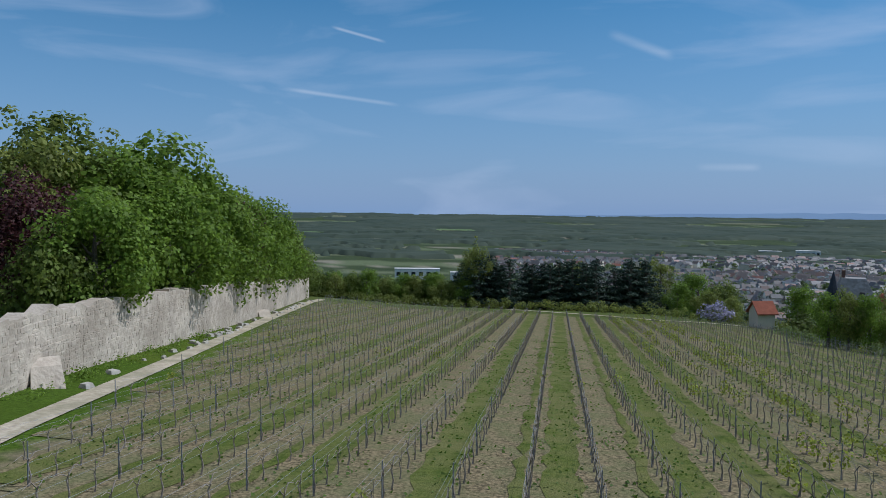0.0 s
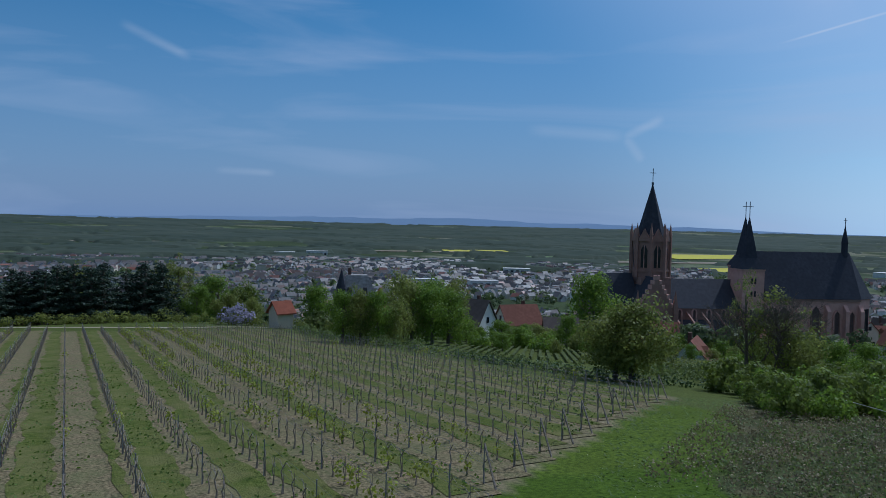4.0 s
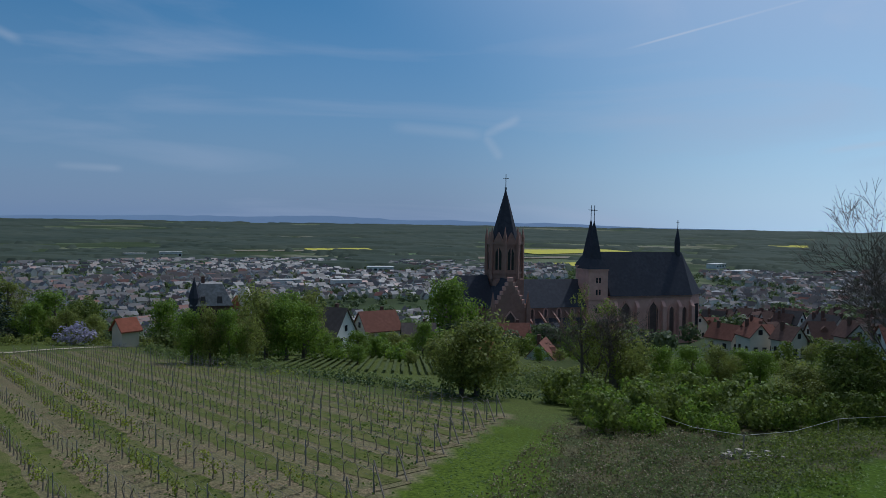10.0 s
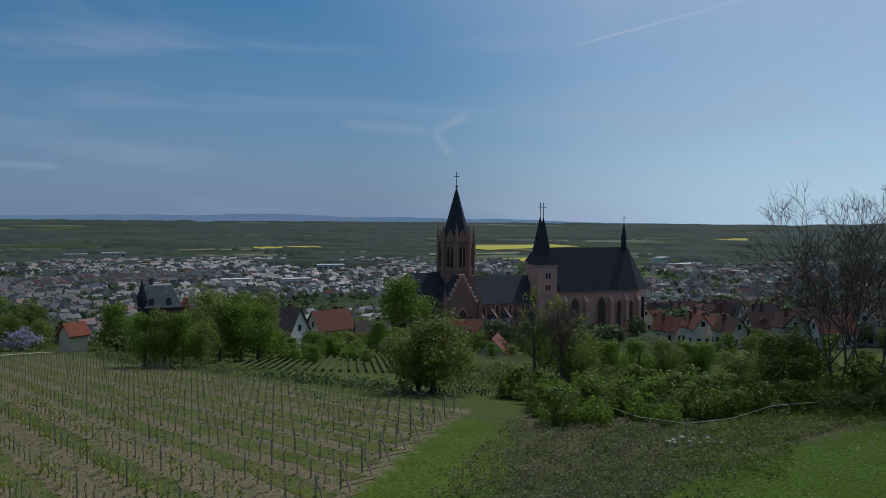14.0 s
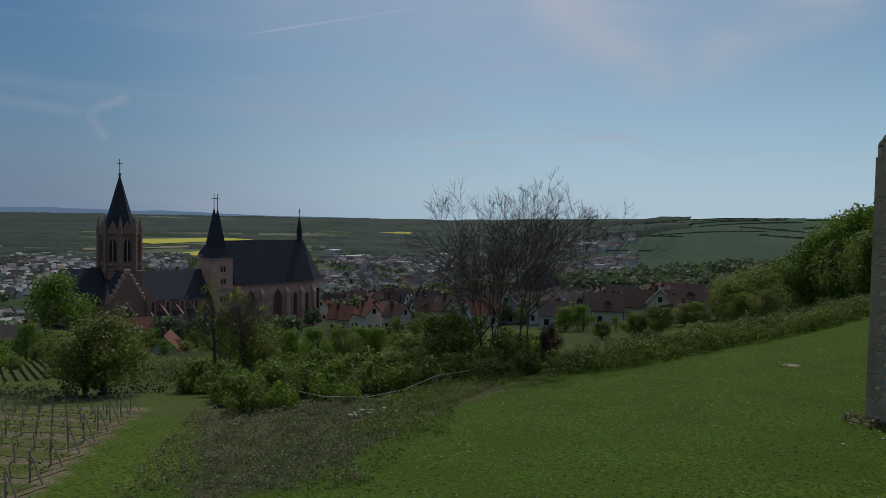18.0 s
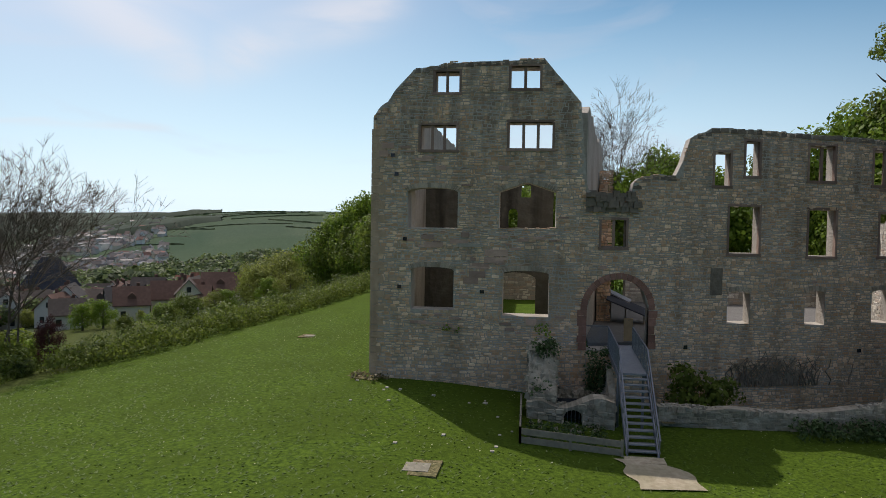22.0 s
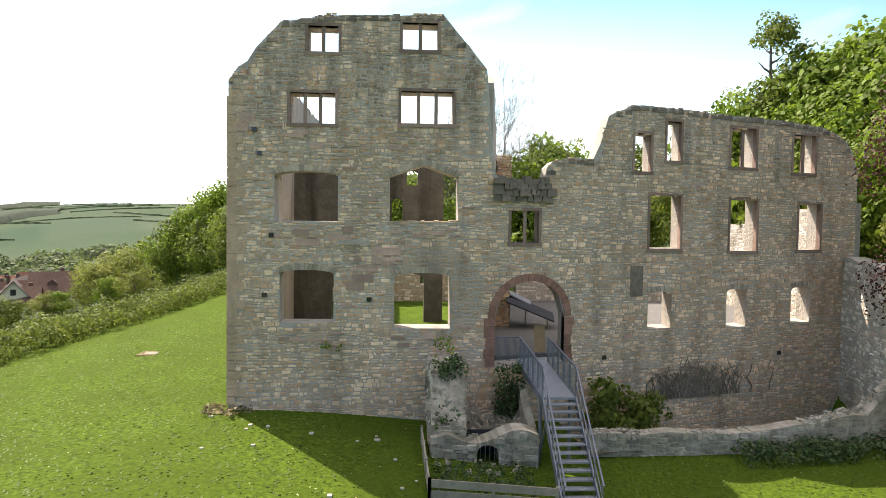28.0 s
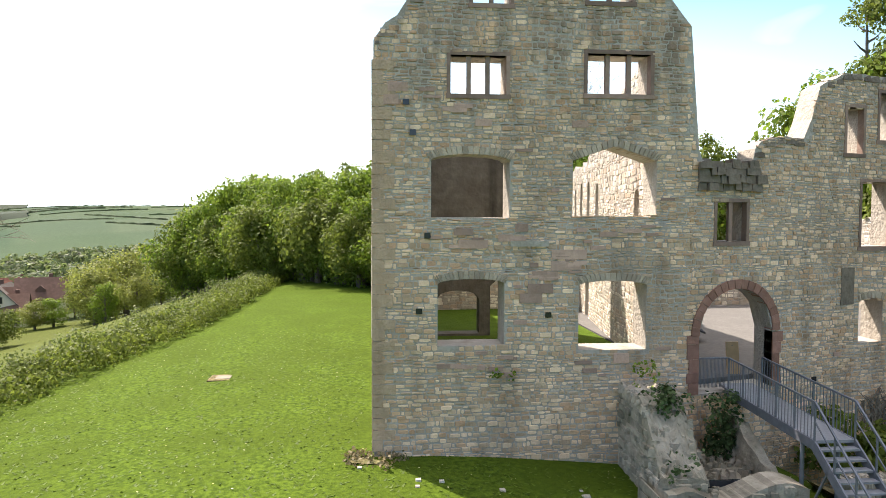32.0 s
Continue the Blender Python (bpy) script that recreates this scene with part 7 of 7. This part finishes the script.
# old town by and beyond the church
n = 0
while n < 190:
    x, y = hr.uniform(112, 225), hr.uniform(112, 285)
    if 0.72 * x < y < 1.55 * x and not (x < 146 and y > 150) and not (x < 128 and y < 122):
        house(x, y, hr.uniform(4.5, 8), hr.uniform(4, 5.6), hr.uniform(3.2, 5.4), hr.uniform(2.2, 3.4), hr.choice((0, 90, 20, 110, -15, 75)) + hr.uniform(-6, 6), hr.randrange(4), hr.choice((0, 1, 1, 2, 3, 1, 2)), "old-town house with a steep tiled roof", group="old-town houses", dormer=hr.random() < 0.4, windows=True)
        n += 1


FARTILE = [mat("far_roof_%d" % i, c, [v * 0.8 for v in c], 0.5, 0.2, rough=0.5, bump=0, spec=0.28) for i, c in enumerate(((0.22, 0.105, 0.08), (0.165, 0.105, 0.088), (0.13, 0.108, 0.1), (0.11, 0.102, 0.102), (0.28, 0.11, 0.075)))]


def far_houses():
    """The town on the plain: walls and roofs, too many to count."""
    forms = {("w", i): Form() for i in range(4)} | {("r", i): Form() for i in range(5)}
    glass = Form()
    spots = []
    for _ in range(9000):
        e = hr.uniform(-24, 62)
        r = 210 + 1050 * hr.random() ** 0.8
        x, y = r * math.sin(radians(e)), r * math.cos(radians(e))
        dens = noise.noise(Vector((x * 0.006, y * 0.006, 2)))
        if e < -8 and r < 330 or dens < -0.22 or e < -14 and r < 500 or (28 < e < 38 and r > 760) or 19 < e < 40 and r < 240:
            continue
        spots.append((x, y))
    for _ in range(170):
        e, r = hr.uniform(52, 68), hr.uniform(200, 330)
        spots.append((r * math.sin(radians(e)), r * math.cos(radians(e))))
    for x, y in spots:
        z = height(x, y)
        a = 0.5 + 0.5 * round(2 * noise.noise(Vector((x * 0.004, y * 0.004, 6)))) + hr.uniform(-0.08, 0.08) + hr.choice((0, 1.57))
        q = 0.62 + 0.25 * ss(300, 1000, math.hypot(x, y))
        w, d, h, rise = q * hr.uniform(3.6, 6.5), q * hr.uniform(3.2, 4.4), q * hr.uniform(3.4, 6.6), q * hr.uniform(2.4, 4.4)
        if hr.random() < 0.03:
            w, d, h, rise = w * 2.0, d * 1.4, q * 8.5, q * 1.2
        ca, sa = math.cos(a), math.sin(a)
        P = lambda u, v, q: (x + u * ca - v * sa, y + u * sa + v * ca, z + q)
        forms["w", hr.randrange(4)].add([P(-w, -d, -2), P(w, -d, -2), P(w, d, -2), P(-w, d, -2), P(-w, -d, h), P(w, -d, h), P(w, d, h), P(-w, d, h), P(-w, 0, h + rise), P(w, 0, h + rise)], [(0, 1, 5, 4), (2, 3, 7, 6), (1, 2, 6, 9, 5), (3, 0, 4, 8, 7)])
        forms["r", hr.choices(range(5), (2.5, 4, 4, 4, 0.6) if x > 0.5 * y and math.hypot(x, y) < 420 else (0.6, 1.6, 4, 5, 0.2))[0]].add([P(-w - 0.3, -d - 0.4, h - 0.3), P(w + 0.3, -d - 0.4, h - 0.3), P(w + 0.3, 0, h + rise + 0.1), P(-w - 0.3, 0, h + rise + 0.1), P(w + 0.3, d + 0.4, h - 0.3), P(-w - 0.3, d + 0.4, h - 0.3)], [(0, 1, 2, 3), (3, 2, 4, 5)])
        if math.hypot(x, y) < 650:
            for u in (-0.6, 0, 0.6):
                for v in (-1, 1):
                    for q in (1.0, 3.6)[: 2 if h > 5 else 1]:
                        glass.add([P(u * w - 0.5, v * (d + 0.03), q), P(u * w + 0.5, v * (d + 0.03), q), P(u * w + 0.5, v * (d + 0.03), q + 1.3), P(u * w - 0.5, v * (d + 0.03), q + 1.3)], [(0, 1, 2, 3)])
    town = thing("far_town", (60, 500, -60), "dense town of gabled houses spread over the plain", "town", kind="stuff")
    for (k, i), f in forms.items():
        tagged(part("walls" if k == "w" else "roofs", f, (PLASTER if k == "w" else FARTILE)[i], town), kind="stuff")
    tagged(part("windows", glass, DARKGLASS, town), kind="stuff")


far_houses()


# large pale halls on the plain
def hall_block(x, y, w, d, h, turn, label):
    z, w, d, h = height(x, y), w * 0.6, d * 0.6, h * 0.6
    t = thing("hall", (x, y, z), label, "hall", "large halls on the plain")
    R = Matrix.Translation((x, y, z)) @ Matrix.Rotation(radians(turn), 4, "Z")
    f = Form().box(-w / 2, -d / 2, -3, w / 2, d / 2, h)
    f.v = [tuple(R @ Vector(p)) for p in f.v]
    part("wall", f, PLASTER[0], t)
    f = Form().box(-w / 2 - 0.5, -d / 2 - 0.5, h, w / 2 + 0.5, d / 2 + 0.5, h + 0.8)
    f.v = [tuple(R @ Vector(p)) for p in f.v]
    part("roof", f, PLASTER[2], t)
    n = int(w / 7)
    for i in range(n):
        a = -w / 2 + w * (i + 0.5) / n
        f = Form().box(a - 2, -d / 2 - 0.1, h * 0.35, a + 2, -d / 2 + 0.1, h * 0.75)
        f.v = [tuple(R @ Vector(p)) for p in f.v]
        part("window", f, DARKGLASS, t)


for q in ((-40, 1385, 62, 30, 17, 5, "white hall with a band of windows"), (-100, 1400, 60, 26, 12, 0, "low pale hall on the plain"), (-160, 1330, 70, 24, 10, 4, "low pale hall on the plain"), (245, 1000, 60, 30, 12, -8, "white flat-roofed hall in the town"), (150, 760, 50, 22, 14, 6, "row of pale apartment blocks"), (90, 770, 46, 18, 14, 4, "pale apartment block in the town"), (700, 1000, 80, 30, 10, 20, "grey works hall at the town's edge"),
          (780, 900, 90, 36, 10, 15, "grey works hall at the town's edge"), (850, 1050, 70, 30, 12, 30, "pale works hall at the town's edge"), (-371, 640, 75, 20, 17, 30, "white building among trees"), (-318, 640, 44, 20, 15, 30, "white building among trees"), (-205, 420, 24, 14, 8, 30, "white building among trees"), (-180, 440, 30, 12, 9, 30, "white building among trees"), (-120, 470, 16, 12, 9, 10, "white building among trees")):
    hall_block(*q)


# ---- woods on the plain ----
FARLEAF = [leafy("far_leaf", (0.115, 0.15, 0.062), (0.09, 0.12, 0.055), 0.45), leafy("far_leaf_light", (0.165, 0.215, 0.07), (0.125, 0.165, 0.06), 0.45)]


def far_woods():
    """Tree crowns as loose cards of leaves, thinning with distance."""
    sets = [Form() for _ in range(3)]
    wr = random.Random(5)

    def tree(x, y, r, h, cards, fine=1.0):
        z = height(x, y)
        f = sets[wr.choices(range(3), (3, 4, 2))[0]]
        for _ in range(cards):
            d = Vector((wr.gauss(0, 1), wr.gauss(0, 1), wr.gauss(0, 1))).normalized()
            p = Vector((x, y, z + h * 0.58)) + Vector((d.x * r, d.y * r, d.z * h * 0.42)) * wr.uniform(0.5, 1.0)
            n = (d + Vector((wr.gauss(0, 0.5), wr.gauss(0, 0.5), wr.gauss(0.3, 0.5)))).normalized()
            a = n.orthogonal().normalized()
            b = n.cross(a)
            s = r * wr.uniform(0.28, 0.5) * fine
            f.add([p + a * s, p + b * s, p - a * s, p - b * s], [(0, 1, 2, 3)])

    for _ in range(1500):  # among the houses
        e, r = wr.uniform(-24, 72), 200 + 1000 * wr.random()
        x, y = r * math.sin(radians(e)), r * math.cos(radians(e))
        if (e < 50 or r < 430) and noise.noise(Vector((x * 0.008, y * 0.008, 12))) > -0.12 and not (55 < x < 145 and 165 < y < 205):
            q = wr.uniform(2.2, 4.6)
            tree(x, y, q, q * 2.1, 150 if r < 500 else 26, 0.42 if r < 500 else 0.85)
    for _ in range(1500):  # below the vineyard and on the left
        e, r = wr.uniform(-42, -6), 190 + 420 * wr.random()
        x, y = r * math.sin(radians(e)), r * math.cos(radians(e))
        q = wr.uniform(2.6, 5.0)
        tree(x, y, q, q * 2.1, 130, 0.45)
    for _ in range(900):  # belt round the old town and the slope
        e, r = wr.uniform(-6, 60), 150 + 130 * wr.random()
        x, y = r * math.sin(radians(e)), r * math.cos(radians(e))
        if noise.noise(Vector((x * 0.02, y * 0.02, 3))) > 0.05 and not (52 < x < 150 and 160 < y < 205) and e < 44:
            q = wr.uniform(1.8, 3.4)
            tree(x, y, q, q * 2.0, 200, 0.42)
    for _ in range(700):  # along the foot of the hill and among the houses past the lawn
        e, r = wr.uniform(50, 80), 175 + 260 * wr.random()
        x, y = r * math.sin(radians(e)), r * math.cos(radians(e))
        q = wr.uniform(1.8, 3.8)
        tree(x, y, q, q * 2.0, 240 if r < 320 else 130, 0.33 if r < 320 else 0.45)
    for _ in range(520):  # tree belt along the valley floor
        e, r = wr.uniform(57, 82), 230 + 210 * wr.random()
        x, y = r * math.sin(radians(e)), r * math.cos(radians(e))
        q = wr.uniform(2.4, 4.6)
        tree(x, y, q, q * 2.0, 170, 0.38)
    for _ in range(700):  # valley below the hill
        x, y = wr.uniform(190, 480), wr.uniform(20, 420)
        if y < 1.3 * x:
            q = wr.uniform(3.0, 5.6)
            tree(x, y, q, q * 2.0, 170, 0.4)
    for _ in range(1500):  # gardens of the town on the plain
        e, r = wr.uniform(-24, 50), 380 + 750 * wr.random()
        x, y = r * math.sin(radians(e)), r * math.cos(radians(e))
        q = wr.uniform(2.0, 4.2)
        tree(x, y, q, q * 1.9, 34, 0.75)
    for _ in range(300):  # the belt of tall trees at the foot of the far hill
        e, r = wr.uniform(54, 82), wr.uniform(470, 620)
        x, y = r * math.sin(radians(e)), r * math.cos(radians(e))
        q = wr.uniform(4.5, 7.5)
        tree(x, y, q, q * 2.1, 150, 0.42)
    t = thing("far_woods", (0, 800, -60), "spring-green woods and tree clumps over the plain", "woods", kind="stuff")
    for f, m in zip(sets, (FARLEAF[0], FARLEAF[1], FARLEAF[0])):
        tagged(part("crowns", f, m, t), kind="stuff")


far_woods()


def wooded(e, r):
    """Where the plain is wooded, by bearing in degrees and distance."""
    q = math.log(r)
    k = noise.noise(Vector((e * 0.09, q * 9, 7))) + 0.5 * noise.noise(Vector((e * 0.35, q * 26, 2))) + 0.2 * noise.noise(Vector((e * 1.4, q * 60, 5)))
    open_land = 0.35 * ss(18, 24, e) * (1 - ss(36, 44, e)) * (1 - ss(2400, 3000, r)) + 0.3 * ss(44, 52, e) * (1 - ss(1500, 2000, r))
    return r > 1075 and k < 0.02 + 0.2 * ss(1500, 3200, r) - open_land


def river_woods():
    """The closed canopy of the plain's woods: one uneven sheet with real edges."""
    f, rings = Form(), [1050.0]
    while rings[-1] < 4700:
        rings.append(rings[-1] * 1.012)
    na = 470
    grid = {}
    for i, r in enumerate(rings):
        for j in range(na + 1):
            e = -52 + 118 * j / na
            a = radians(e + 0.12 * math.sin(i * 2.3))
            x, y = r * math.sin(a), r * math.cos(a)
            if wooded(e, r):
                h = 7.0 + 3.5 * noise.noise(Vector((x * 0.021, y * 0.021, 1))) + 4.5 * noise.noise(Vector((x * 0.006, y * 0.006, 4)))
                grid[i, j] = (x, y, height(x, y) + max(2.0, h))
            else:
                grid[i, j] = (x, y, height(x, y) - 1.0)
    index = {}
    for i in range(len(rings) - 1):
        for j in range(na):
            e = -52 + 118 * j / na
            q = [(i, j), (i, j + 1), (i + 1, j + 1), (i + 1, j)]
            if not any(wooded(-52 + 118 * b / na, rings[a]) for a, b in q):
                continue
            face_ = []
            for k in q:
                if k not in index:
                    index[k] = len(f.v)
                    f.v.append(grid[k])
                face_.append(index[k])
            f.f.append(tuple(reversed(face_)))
    # Distance haze is put into the canopy's greyed green tones.
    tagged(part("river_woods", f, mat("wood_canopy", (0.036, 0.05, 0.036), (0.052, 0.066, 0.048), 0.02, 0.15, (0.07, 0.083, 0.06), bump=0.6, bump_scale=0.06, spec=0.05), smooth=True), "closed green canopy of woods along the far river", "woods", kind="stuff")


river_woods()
# lower vineyard terraces on the slope
lw = Form()
for k in range(-16, 60):
    a, b = (24 + k * 0.9, 80 + k * 0.1 + 0.5 * max(0, -k)), (34 + k * 1.0, 116 + k * 0.1)
    strip(lw, line(a, b, 1.5), 0.18, 0.35, 0.1)
for k in range(46):
    a, b = (56 + k * 1.8, 40 + k * 0.7), (66 + k * 1.8, 62 + k * 0.9)
    strip(lw, line(a, b, 1.5), 0.16, 0.35, 0.1)
tagged(part("terrace_vines", lw, mat("vine_hedge", (0.06, 0.08, 0.025), (0.085, 0.095, 0.035), 1.5, 0.2, bump=0.8, spec=0.05)), "lines of pruned vines on the lower slope", "vines", kind="stuff")
def hedge_line(f, pts, w, h):
    """A bank of bushes that follows the ground, uneven in height."""
    prev = None
    for x, y in pts:
        z = height(x, y) - 0.3
        k = h * (0.7 + 0.9 * abs(noise.noise(Vector((x * 0.09, y * 0.09, 1)))))
        p = [(x - w, y, z), (x - w * 0.5, y, z + k), (x + w * 0.5, y, z + k * 0.9), (x + w, y, z)]
        if prev:
            f.add(prev + p, [(0, 4, 5, 1), (1, 5, 6, 2), (2, 6, 7, 3)])
        prev = p


hh = Form()
for k in range(70):
    x0, y0, n = hr.uniform(430, 1380), hr.uniform(-300, 700), hr.randint(12, 44)
    dx = hr.uniform(-0.9, 0.6)
    pts = [(x0 + dx * i * 6 + hr.uniform(-1.5, 1.5), y0 + i * 6) for i in range(n)]
    pts = [p for p in pts if p[0] > 420 and p[1] < 0.9 * p[0]]
    if len(pts) > 3:
        hedge_line(hh, pts, hr.uniform(1.3, 2.6), hr.uniform(1.1, 2.3))
tagged(part("hill_hedges", hh, FARLEAF[0]), "dark hedgerows across the far hill", "hedges", kind="stuff")
